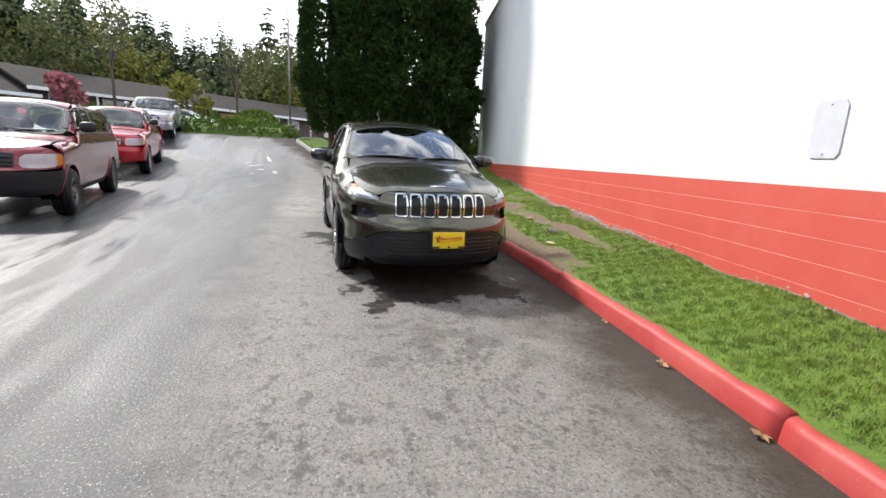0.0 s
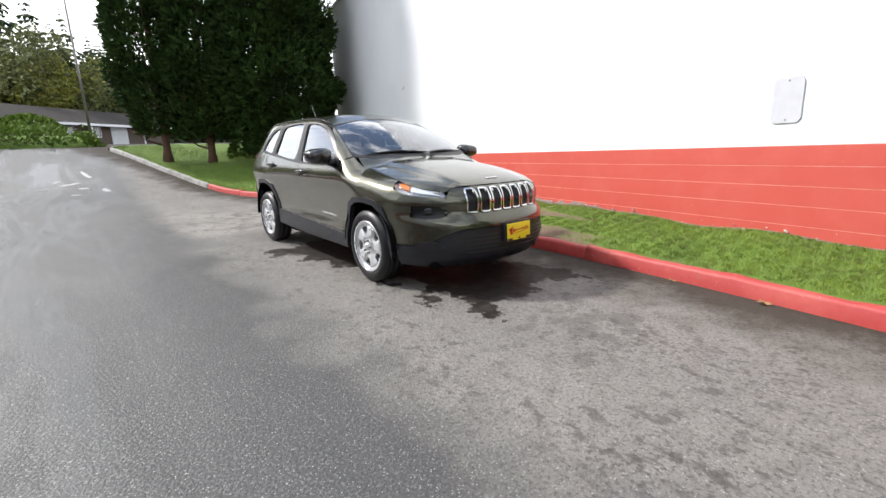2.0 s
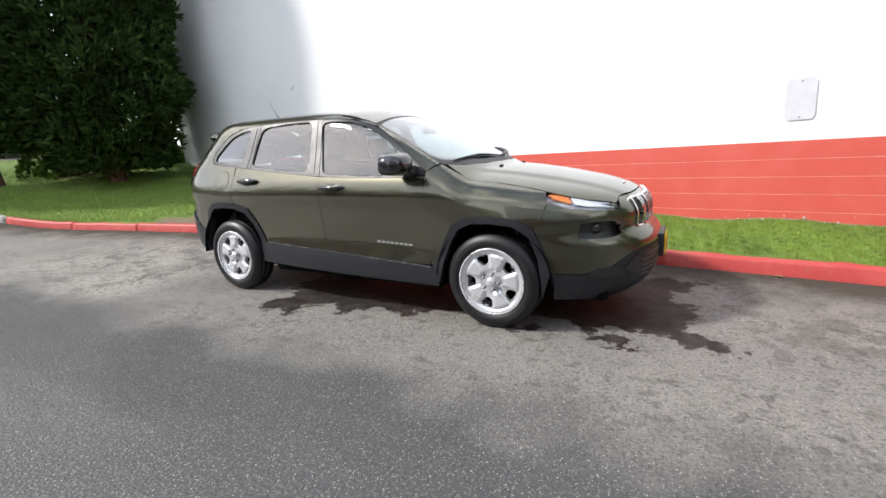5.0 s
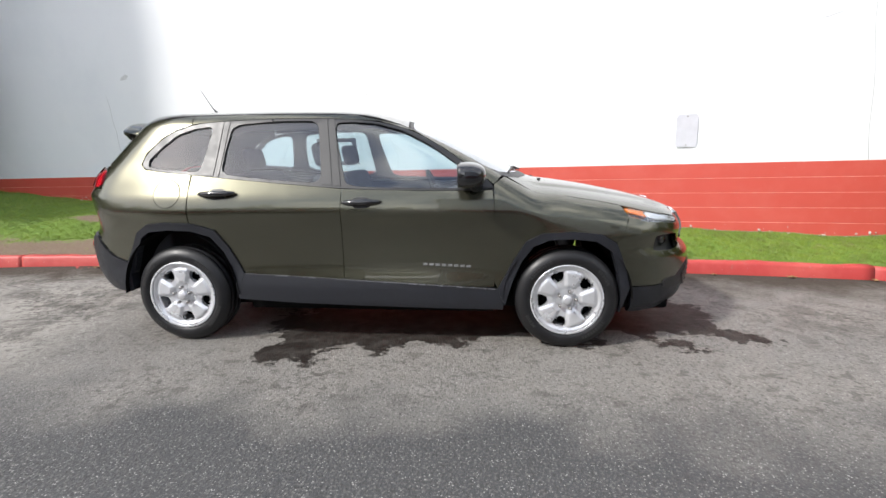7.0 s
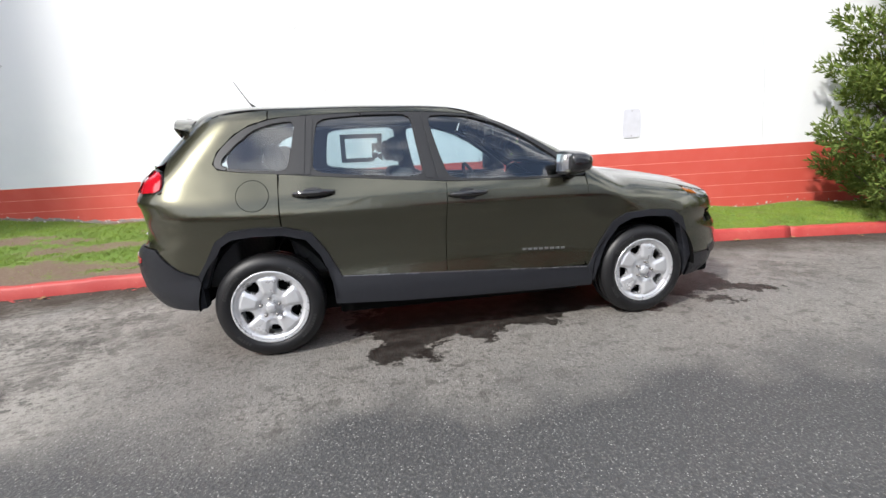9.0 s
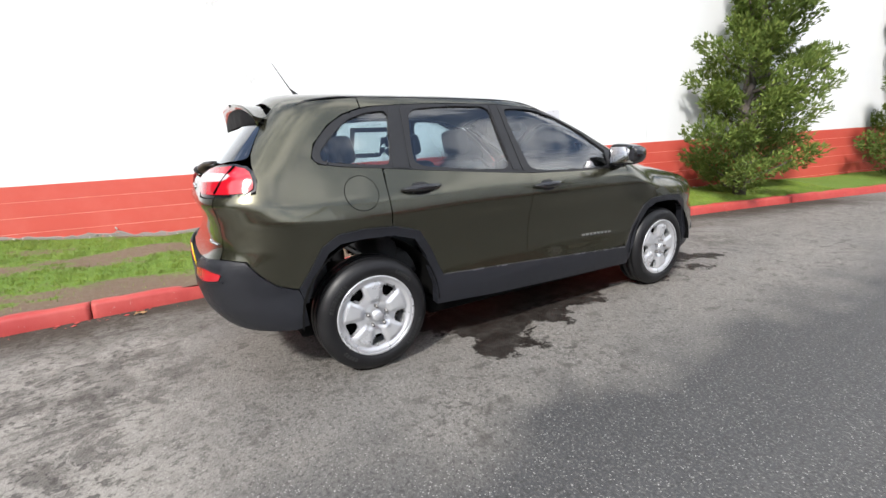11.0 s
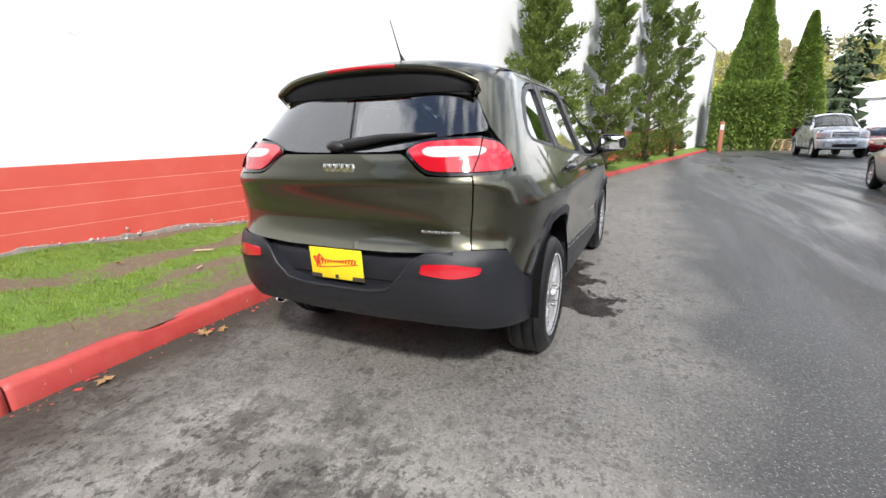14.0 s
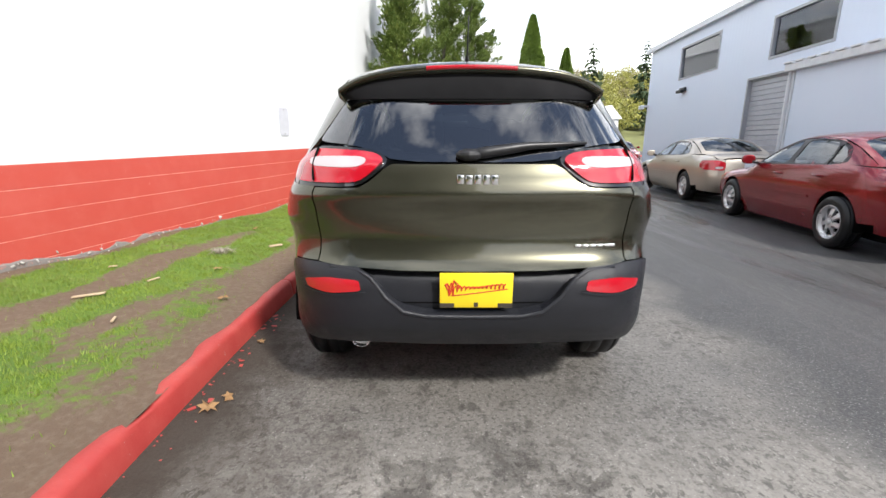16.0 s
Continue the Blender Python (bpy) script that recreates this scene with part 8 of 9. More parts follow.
def tufted_tree(x, y, z, height, along, depth, seed, pads, mat, label, lean=(0, 0)):
    """An open, tufted juniper: limbs that end in flat pads of sprays with gaps between them."""
    rng = np.random.default_rng(seed)
    rr = random.Random(seed)
    tree = empty("juniper_tree", pose(x, y, z))
    tagged(tree, label, "tree", "junipers along the wall")
    limbs = [tube_vf([(0, 0, -0.2), (0.05, 0.06, height * 0.3), (lean[0] * 0.5, lean[1] * 0.5, height * 0.6), (lean[0], lean[1], height * 0.95)], [0.12, 0.09, 0.06, 0.015], 8)]
    cs, outs, sizes = [], [], []
    for i in range(pads):
        t = (i + 0.3) / pads
        hh = 0.35 + (height - 0.5) * t
        w = along * (1 - 0.72 * t**1.6) * rr.uniform(0.35, 1.0)
        a = i * 2.4 + rr.uniform(-0.5, 0.5)
        px = depth * (1 - 0.6 * t) * rr.uniform(0.3, 1) * math.cos(a) - 0.12
        py = w * math.sin(a)
        p = Vector((px + lean[0] * t, py + lean[1] * t, hh))
        limbs.append(tube_vf([(lean[0] * t * 0.8, lean[1] * t * 0.8, max(0.1, hh - 0.35)), (p.x * 0.6, p.y * 0.6, hh - 0.2), tuple(p)], [0.04, 0.025, 0.01], 5))
        n = int(260 * rr.uniform(0.8, 1.3))
        rad = rr.uniform(0.40, 0.66) * (1 - 0.35 * t)
        d = rng.normal(0, 1, (n, 3))
        d /= np.linalg.norm(d, axis=1, keepdims=True)
        rr_ = rng.uniform(0.35, 1, n)[:, None] ** 0.5
        # pads sweep outward and up along their limb
        reach = np.array([px, py, 0.35]) / max(0.3, math.hypot(px, py))
        q = d * rr_ * [rad * 0.55, rad * 0.70, rad * 0.42]
        run = rng.uniform(-0.7, 1.0, n)[:, None]
        cs.append(np.array(p) + q * (1 - 0.35 * np.abs(run)) + run * reach * rad * 0.85)
        outs.append(d * 0.7 + reach * 0.8 + [0, 0, 0.35])
    C, O = np.concatenate(cs), np.concatenate(outs)
    slim = np.abs(C[:, 1] - lean[1] * C[:, 2] / height) < along + 0.2
    C, O = C[slim], O[slim]
    v, f = sprays(rng, C, O, 0.080, 4, 0.55, 0.0, 0.12)
    v[:, 0] = np.minimum(v[:, 0], 0.72)
    part("crown", mesh_from("crown", v, f, False), mat, tree)
    part("trunk", mesh_from("trunk", *joined(*limbs)), GREY_BARK, tree, "grey-brown trunk and limbs")
    return tree


# three tall evergreens on the bank, a hidden fourth added to shade the wall
for i, (x, y, hgt, rad, cnt) in enumerate(((-0.05, 14.45, 15.5, 1.30, 20000), (1.25, 13.55, 15.0, 1.30, 22000), (3.55, 12.25, 14.0, 2.05, 46000), (5.35, 15.3, 13.0, 1.35, 9000))):
    column_tree(x, y, float(terrain(x, y)) + 0.15, hgt, rad, 40 + i, cnt, CEDAR, (0.9, 0.9, 0.55, 0.3)[i], "tall dark green evergreen with a shaggy dense crown on the bank", size=0.20, tip=4.5, lumps=0.26, group="tall evergreens")
# low dark shrubs under them
rng = np.random.default_rng(77)
cs, os_ = [], []
for i in range(16):
    cx, cy = 2.6 + 0.30 * i, 14.6 + 0.5 * math.sin(i * 1.7)
    d = rng.normal(0, 1, (220, 3))
    d /= np.linalg.norm(d, axis=1, keepdims=True)
    d[:, 2] = np.abs(d[:, 2])
    cs.append(np.array([cx, cy, float(terrain(cx, cy)) + 0.1]) + d * [0.45, 0.45, 0.75])
    os_.append(d)
part("shrub", mesh_from("shrub", *sprays(rng, np.concatenate(cs), np.concatenate(os_), 0.13, 2), False), IVY, None, "low dark shrubs under the evergreens", "stuff", "shrub")

# junipers against the wall
for i, (y, hgt, along, pads, lean) in enumerate(((-6.95, 5.2, 1.45, 64, (0.0, -0.2)), (-11.9, 6.3, 1.8, 60, (0.0, -0.6)), (-17.2, 7.6, 2.3, 70, (0.0, -1.0)), (-22.5, 7.2, 2.1, 50, (0, 0)))):
    x = float(wall_x(y)) - 0.80
    tufted_tree(x, y, float(lawn_z(np.array(x), np.array(y))), hgt, along, 0.75, 80 + i, pads, JUNIPER, "open tufted green juniper growing against the white wall", lean)

# clipped cypresses and hedge at the end of the yard
column_tree(-7.6, -37.0, 0.1, 11.6, 2.35, 90, 20000, CYPRESS, 0.2, "tall bright green cypress tapering to a point", size=0.20, tip=1.25, lumps=0.12, group="yard cypresses")
column_tree(-11.4, -40.0, 0.1, 9.6, 1.75, 91, 12000, CYPRESS, 0.2, "tall bright green cypress tapering to a point", size=0.20, tip=1.25, lumps=0.12, group="yard cypresses")


def leaf_box(name, x0, x1, y0, y1, z0, z1, count, mat, size, lab, seed, bulge=0.12, kind="", rot=0.0, zf=None):
    rng = np.random.default_rng(seed)
    p = rng.uniform(0, 1, (count, 3))
    face = rng.integers(0, 5, count)
    p[face == 0, 0], p[face == 1, 0], p[face == 2, 1], p[face == 3, 1], p[face == 4, 2] = 0, 1, 0, 1, 1
    o = (p - 0.5) * 2
    p = np.stack([x0 + (x1 - x0) * p[:, 0], y0 + (y1 - y0) * p[:, 1], z0 + (z1 - z0) * p[:, 2]], 1)
    p += rng.normal(0, bulge, p.shape)
    if zf is not None:
        p[:, 2] += zf(p[:, 0], p[:, 1])
    v, f = sprays(rng, p, o + [0, 0, 0.3], size, 2, 0.6)
    ob = part(name, mesh_from(name, v, f, False), mat, None, lab, kind, "hedge")
    if rot:
        ob.matrix_world = pose(0, 0, 0, 0, 0, rot)
    return ob


leaf_box("clipped_hedge", -9.0, -5.3, -36.2, -33.6, 0, 4.3, 16000, CYPRESS, 0.13, "boxy clipped green hedge at the yard end", 92)
# planter hedge across the top of the road
leaf_box("planter_hedge", -22.0, -2.0, 20.3, 24.5, 0.0, 0.62, 20000, IVY, 0.12, "wide low ivy-covered planter hedge across the road", 93, 0.18, zf=lambda x, y: terrain(x, y) + 0.12 * np.sin(1.1 * x) + 0.1 * np.sin(2.3 * x + y) - 0.10 * np.clip(x + 5, 0, 9))
part("planter_bed", mesh_from("planter_bed", *grid_sheet(np.linspace(-22.2, -1.6, 24), np.linspace(20.0, 24.8, 8), lambda x, y: terrain(x, y) + 0.45 * np.clip(np.minimum(np.minimum(y - 20.0, 24.8 - y), -1.6 - x) / 0.6, 0, 1))), TURF, None, "raised bed of soil under the hedge", "structure", "planter")
rng = np.random.default_rng(5)
d = rng.normal(0, 1, (1500, 3))
d /= np.linalg.norm(d, axis=1, keepdims=True)
part("round_shrub", mesh_from("round_shrub", *sprays(rng, np.array([-4.2, 27.0, 2.45]) + d * [1.3, 1.3, 0.75], d, 0.2, 2, 0.4), False), IVY, None, "clipped round green shrub behind the hedge", "", "shrub")


# ---------------------------------------------------------------- woods in the distance
def fir_vf(rng, h, r, tiers=28, per=11):
    """A pointed fir of drooping tiers."""
    vs, fs = [], []
    for i in range(tiers):
        t = i / (tiers - 1)
        z = h * (0.10 + 0.88 * t)
        rad = r * (1 - t) ** 0.7 * (0.8 + 0.35 * math.sin(i * 2.1)) + 0.2
        for k in range(per):
            a = rng.uniform(0, 2 * np.pi)
            L = rad * rng.uniform(0.65, 1.2)
            c, s = math.cos(a), math.sin(a)
            w = L * 0.20
            b = len(vs)
            zt = z - L * rng.uniform(0.15, 0.45)
            vs += [(0.1 * c, 0.1 * s, z + 0.15), (0.6 * L * c - w * s, 0.6 * L * s + w * c, z - 0.12 * L), (L * c, L * s, zt), (0.6 * L * c + w * s, 0.6 * L * s - w * c, z - 0.12 * L), (0.75 * L * c, 0.75 * L * s, z - 0.5 * L)]
            fs += [(b, b + 1, b + 2), (b, b + 2, b + 3), (b + 1, b + 4, b + 2), (b + 3, b + 2, b + 4)]
    return vs, fs


def puff_vf(rng, h, r, n=1000, size=0.36, low=0.25):
    """A loose leafy crown of many small sprays on a thin trunk."""
    c = []
    for i in range(9):
        c.append((rng.normal(0, 0.45) * r, rng.normal(0, 0.45) * r, h * rng.uniform(low + 0.1, 0.92), r * rng.uniform(0.35, 0.6)))
    pts, outs = [], []
    for cx, cy, cz, cr in c:
        d = rng.normal(0, 1, (n // 9, 3))
        d /= np.linalg.norm(d, axis=1, keepdims=True)
        pts.append(np.array([cx, cy, cz]) + d * cr * rng.uniform(0.5, 1, (len(d), 1)))
        outs.append(d)
    v, f = sprays(rng, np.concatenate(pts), np.concatenate(outs), size, 2, 0.8)
    return v, f


def wood(name, spots, mat, maker, lab, seed):
    rng = np.random.default_rng(seed)
    vs, fs, count = [], [], 0
    for x, y, z, h, r in spots:
        v, f = maker(rng, h, r)
        vs.append(np.array(v, float) + [x, y, z])
        fs.append(np.array(f, int) + count)
        count += len(v)
    vs, fs = np.concatenate(vs), np.concatenate(fs)
    return part(name, mesh_from(name, vs, fs, False), mat, None, lab, "stuff", "woods")


rng = np.random.default_rng(21)
# direction along the low houses: from (-30, 40) to (8, 72)
def behind(t, d):
    return -40 + 62 * t - 0.62 * d, 36 + 46 * t + 0.78 * d


fir_spots, soft_spots, olive_spots = [], [], []


def rise_behind(d):
    return 2.0 + 0.13 * max(0.0, d - 12)


for i in range(300):
    t, d = rng.uniform(-0.7, 1.6), rng.uniform(13, 80)
    x, y = behind(t, d)
    fir_spots.append((x, y, rise_behind(d), rng.uniform(12, 20), rng.uniform(2.4, 4.2)))
for x, y, h, r in ((-33, 62, 25, 4.4), (-38, 58, 24, 4.2), (-43, 60, 26, 4.4), (-30, 68, 24, 4.0), (-36, 66, 25, 4.2), (-26, 82, 20, 3.6), (-7, 88, 25, 3.8), (-4.0, 90, 24, 3.4), (0, 93, 22, 3.4), (-48, 52, 26, 4.2), (-52, 46, 27, 4.2), (-46, 56, 25, 4), (-56, 40, 24, 4), (-58, 30, 24, 4), (-41, 50, 24, 4)):
    fir_spots.append((x, y, 2.2, h, r))
for i in range(120):
    t, d = rng.uniform(-0.6, 1.5), rng.uniform(9, 45)
    x, y = behind(t, d)
    (soft_spots if rng.uniform() < 0.36 else olive_spots).append((x, y, rise_behind(d), rng.uniform(8, 15), rng.uniform(2.8, 4.8)))
slope = []
for i in range(25):
    for j in range(9):
        x, y = behind(-1.2 + 3.2 * i / 24, 11 + 12 * j)
        slope.append((x, y, rise_behind(11 + 12 * j) - 0.2 + 0.5 * math.sin(i * 1.7 + j)))
part("wooded_slope", mesh_from("wooded_slope", slope, [(i * 9 + j, (i + 1) * 9 + j, (i + 1) * 9 + j + 1, i * 9 + j + 1) for i in range(24) for j in range(8)]), plain("slope_undergrowth", (0.06, 0.07, 0.028), 0.95, 0, 0.5, 0.4), None, "dark wooded slope behind the low houses", "structure", "hill")
wood("fir_wood", fir_spots, FIR, fir_vf, "dark wood of tall firs behind the low houses", 3)
wood("spring_wood", soft_spots, SPRING, puff_vf, "yellow-green spring trees among the firs", 4)
wood("olive_wood", olive_spots, OLIVE_LEAF, puff_vf, "olive-grey budding trees in front of the firs", 6)
# hillside past the yard's end, its scrub colour paled for haze
hill = grid_sheet(np.linspace(-160, 40, 34), np.linspace(-240, -70, 26), lambda x, y: np.clip((-y - 74) * 0.21, 0, 26) * np.clip((60 - x) / 70, 0, 1) + 1.2 * np.sin(x * 0.09) * np.sin(y * 0.07) - 0.3)
part("hillside", mesh_from("hillside", *hill), plain("hillside_scrub", (0.20, 0.21, 0.08), 0.95, 0, 0.5, 0.3), None, "green scrubby hillside", "structure", "hill")
spots_f, spots_s, spots_o = [], [], []
for i in range(420):
    x, y = rng.uniform(-150, 20), rng.uniform(-200, -74)
    z = max(0, (-y - 74) * 0.21) * min(1, max(0, (60 - x) / 70)) - 0.4
    u = rng.uniform()
    (spots_f if u < 0.03 else spots_s if u < 0.60 else spots_o).append((x, y, z, rng.uniform(4, 8) * (1.5 if u < 0.03 else 1), rng.uniform(2.2, 4.4) * (0.75 if u < 0.03 else 1)))
spots_f += [(-24, -72, 0.5, 17, 3.2), (-43, -96, 4, 19, 3.4), (-21, -66, 0, 12, 3.0)]
wood("hill_fir_wood", spots_f, FIR, fir_vf, "scattered dark firs on the hillside", 7)
wood("hill_spring_wood", spots_s, HILL_SPRING, lambda g, h, r: puff_vf(g, h, r, 380, 0.42), "yellow-green spring trees on the hillside", 8)
wood("hill_olive_wood", spots_o, HILL_BUD, lambda g, h, r: puff_vf(g, h, r, 380, 0.42), "brown-green budding trees on the hillside", 9)


# single trees before the low houses
def garden_tree(x, y, h, r, mat, label, seed, n=700, size=0.3):
    rng = np.random.default_rng(seed)
    tree = tagged(empty("garden_tree", pose(x, y, float(terrain(x, y)))), label, "tree", "garden trees")
    part("crown", mesh_from("crown", *puff_vf(rng, h, r, n, size, 0.35), False), mat, tree)
    rr = random.Random(seed)
    lim = [tube_vf([(0, 0, 0), (0.05, 0, h * 0.45), (0, 0.1, h * 0.85)], [0.14, 0.10, 0.02], 7)]
    for i in range(12):
        a, hh = rr.uniform(0, 6.28), h * rr.uniform(0.35, 0.75)
        lim.append(tube_vf([(0, 0, hh), (0.4 * r * math.cos(a), 0.4 * r * math.sin(a), hh + 0.12 * h), (0.9 * r * math.cos(a), 0.9 * r * math.sin(a), hh + 0.2 * h)], [0.05, 0.03, 0.008], 5))
    part("trunk", mesh_from("trunk", *joined(*lim)), GREY_BARK, tree, "grey trunk and branches")


garden_tree(-16.0, 30.5, 3.1, 0.75, BLOSSOM, "small pink blossoming tree before the low house", 101)
garden_tree(-10.2, 36.0, 4.2, 1.3, SPRING, "slender yellow-green tree before the low house", 102)
garden_tree(-16.0, 38.5, 12.5, 3.4, OLIVE_LEAF, "tall thinly leaved tree before the low house", 103, 420, 0.3)
garden_tree(-7.2, 42.0, 9.0, 3.2, OLIVE_LEAF, "thinly leaved spreading tree before the low house", 104, 420, 0.3)

# ---------------------------------------------------------------- the pale blue metal building beside the yard
k = Mat("blue_metal_siding", (0.72, 0.79, 0.90), 0.5)
rib = k.n.new("ShaderNodeTexWave")
rib.inputs["Scale"].default_value = 1.6
rib.bands_direction = "Y"
k.l.new(k.vec, rib.inputs["Vector"])
k.tint(k.ramp(k.noise(0.5, 5.0), 0.4, 0.75, 0.0, 0.4), (0.76, 0.81, 0.89))
k.tint(k.ramp(k.noise(6, 5.0, 0.7, 0, (1, 1, 0.15)), 0.6, 0.75, 0.0, 0.35), (0.62, 0.69, 0.79))
k.bump(rib.outputs["Fac"], 0.12, 0.01)
BLUE = k.m
TRIM_WHITE = plain("white_trim_paint", (0.74, 0.75, 0.76), 0.5, 0, 0.2, 8)
PANE = plain("dark_window_pane", (0.10, 0.12, 0.15), 0.10, 0.0, 0.2, 3, coat=0.5)
CURTAIN = plain("grey_curtain", (0.52, 0.53, 0.56), 0.9, 0, 0.3, 6)
ROLL = plain("grey_roller_slat", (0.50, 0.51, 0.54), 0.45, 0.2, 0.25, 6)
FRAME = plain("grey_window_frame", (0.42, 0.43, 0.45), 0.5, 0.3)

BX, BY = -10.34, -19.66
bdir = Vector((0.07, 1, 0)).normalized()
bout = Vector((1, -0.07, 0)).normalized()
HALL = Matrix(((bout.x, bdir.x, 0, BX), (bout.y, bdir.y, 0, BY), (0, 0, 1, 0), (0, 0, 0, 1)))
hall = tagged(empty("metal_building", HALL), "pale blue metal clad building with roller door and curtained windows", "building")


def hall_part(name, vf, mat, parent=None, lab="", smooth=False):
    return part(name, mesh_from(name, *vf, smooth=smooth), mat, parent or hall, lab)


def walls_with(openings, s0, s1, z0, z1, x0, x1):
    """A wall in pieces round rectangular openings (s0, s1, z0, z1)."""
    cuts = sorted({s0, s1, *(o[0] for o in openings), *(o[1] for o in openings)})
    out = []
    for a, b in zip(cuts, cuts[1:]):
        mid = (a + b) / 2
        holes = sorted((o[2], o[3]) for o in openings if o[0] <= mid <= o[1])
        z = z0
        for h0, h1 in holes:
            if h0 > z:
                out.append(box_vf(x0, x1, a, b, z, h0))
            z = h1
        if z < z1:
            out.append(box_vf(x0, x1, a, b, z, z1))
    return out


W1, W2, DOOR = (3.35, 6.50, 3.90, 5.22), (9.42, 11.95, 3.72, 4.92), (8.50, 11.50, 0.0, 3.30)
for piece in walls_with([W1, W2, DOOR], 0, 20, 0, 5.70, -0.25, 0):
    hall_part("wall_panel", piece, BLUE)
hall_part("wall", box_vf(-16, -0.25, 0, 0.25, 0, 5.70), BLUE)
hall_part("wall", box_vf(-16, -0.25, 19.75, 20, 0, 5.70), BLUE)
hall_part("wall", box_vf(-16.25, -16, 0, 20, 0, 5.70), BLUE)
hall_part("roof", joined(box_vf(-16.4, 0.15, -0.25, 20.2, 5.70, 5.82), box_vf(0.10, 0.20, -0.25, 20.2, 5.60, 5.80)), TRIM_WHITE, lab="flat roof with white edge")
for i, (s0, s1, z0, z1) in enumerate((W1, W2)):
    win = tagged(empty("window"), "")
    win.parent = hall
    for bar in (box_vf(-0.10, 0.02, s0, s0 + 0.07, z0, z1), box_vf(-0.10, 0.02, s1 - 0.07, s1, z0, z1), box_vf(-0.10, 0.02, s0 + 0.07, s1 - 0.07, z0, z0 + 0.07), box_vf(-0.10, 0.02, s0 + 0.07, s1 - 0.07, z1 - 0.07, z1)):
        hall_part("frame_bar", bar, FRAME, win)
    fold_v, fold_f = [], []
    n = 60
    for j in range(n + 1):
        s = s0 + 0.05 + (s1 - s0 - 0.1) * j / n
        x = -0.20 + 0.03 * math.sin(j * 1.1) + 0.015 * math.sin(j * 2.7)
        fold_v += [(x, s, z0 + 0.02 + (0.42 if (0.45 < j / n < 0.95 and i == 0) else 0)), (x, s, z1 - 0.02)]
        if j:
            fold_f.append((2 * j - 2, 2 * j, 2 * j + 1, 2 * j - 1))
    hall_part("curtain", (fold_v, fold_f), CURTAIN, win, "grey hanging curtain", True)
    hall_part("pane", box_vf(-0.07, -0.06, s0 + 0.06, s1 - 0.06, z0 + 0.06, z1 - 0.06), window_glass("pane_glass", (0.88, 0.91, 0.94), 1.5, 1.2), win)
    hall_part("backing", box_vf(-0.6, -0.58, s0 - 0.2, s1 + 0.2, z0 - 0.2, z1 + 0.2), plain("dark_room", (0.12, 0.13, 0.16), 0.9), win)
door = empty("roller_door")
door.parent = hall
for j in range(22):
    z = 0.02 + j * 0.151
    hall_part("slat", box_vf(-0.16, -0.12, DOOR[0] + 0.02, DOOR[1] - 0.02, z, z + 0.143, 0.012, 1), ROLL, door)
hall_part("door_track", joined(box_vf(-0.12, 0.012, DOOR[0], DOOR[0] + 0.06, 0, DOOR[3]), box_vf(-0.12, 0.012, DOOR[1] - 0.06, DOOR[1], 0, DOOR[3]), box_vf(-0.12, 0.012, DOOR[0] + 0.06, DOOR[1] - 0.06, DOOR[3] - 0.06, DOOR[3])), FRAME, door)
lampb = hall_part("wall_lamp", joined(box_vf(0.0, 0.10, 3.7, 4.2, 3.40, 3.56, 0.03), box_vf(0.10, 0.24, 3.72, 4.18, 3.34, 3.46, 0.03)), BLACK, lab="dark floodlight on the wall")
hall_part("camera_box", joined(box_vf(0.0, 0.35, 0.1, 0.2, 3.05, 3.15), box_vf(0.25, 0.45, 0.02, 0.3, 2.95, 3.12, 0.02)), TRIM_WHITE)
# lean-to with white eave in front
lean = tagged(empty("lean_to_shed", HALL), "low pale blue lean-to shed with white ridged eave", "shed")
for name, vf, mat in (("wall", box_vf(0.004, 0.95, 12.2, 19.9, 0, 3.0), BLUE), ("corner_trim", box_vf(0.90, 0.98, 12.13, 12.19, 0, 3.0), TRIM_WHITE), ("eave", box_vf(0.004, 1.12, 12.0, 20.0, 3.002, 3.18, 0.02), TRIM_WHITE), ("roof", joined(*[box_vf(0.006, 1.16, 12.0 + 0.4 * j, 12.26 + 0.4 * j, 3.18, 3.225, 0.015) for j in range(20)]), TRIM_WHITE), ("downpipe", tube_vf([(1.02, 12.10, 0.05), (1.02, 12.10, 3.0)], 0.04, 8), TRIM_WHITE)):
    part(name, mesh_from(name, *vf, smooth=False), mat, lean)

# ---------------------------------------------------------------- low houses across the road
SHINGLE = plain("grey_brown_shingle", (0.055, 0.050, 0.046), 0.9, 0, 0.5, 2.5, 0.5, 20, spec=0.05)
SIDING = plain("dark_brown_siding", (0.10, 0.075, 0.06), 0.85, 0, 0.4, 3)
PALE = plain("pale_garage_panel", (0.60, 0.62, 0.64), 0.6, 0, 0.2, 2)
CEDAR_FENCE = plain("orange_cedar_fence", (0.34, 0.17, 0.08), 0.85, 0, 0.5, 4)


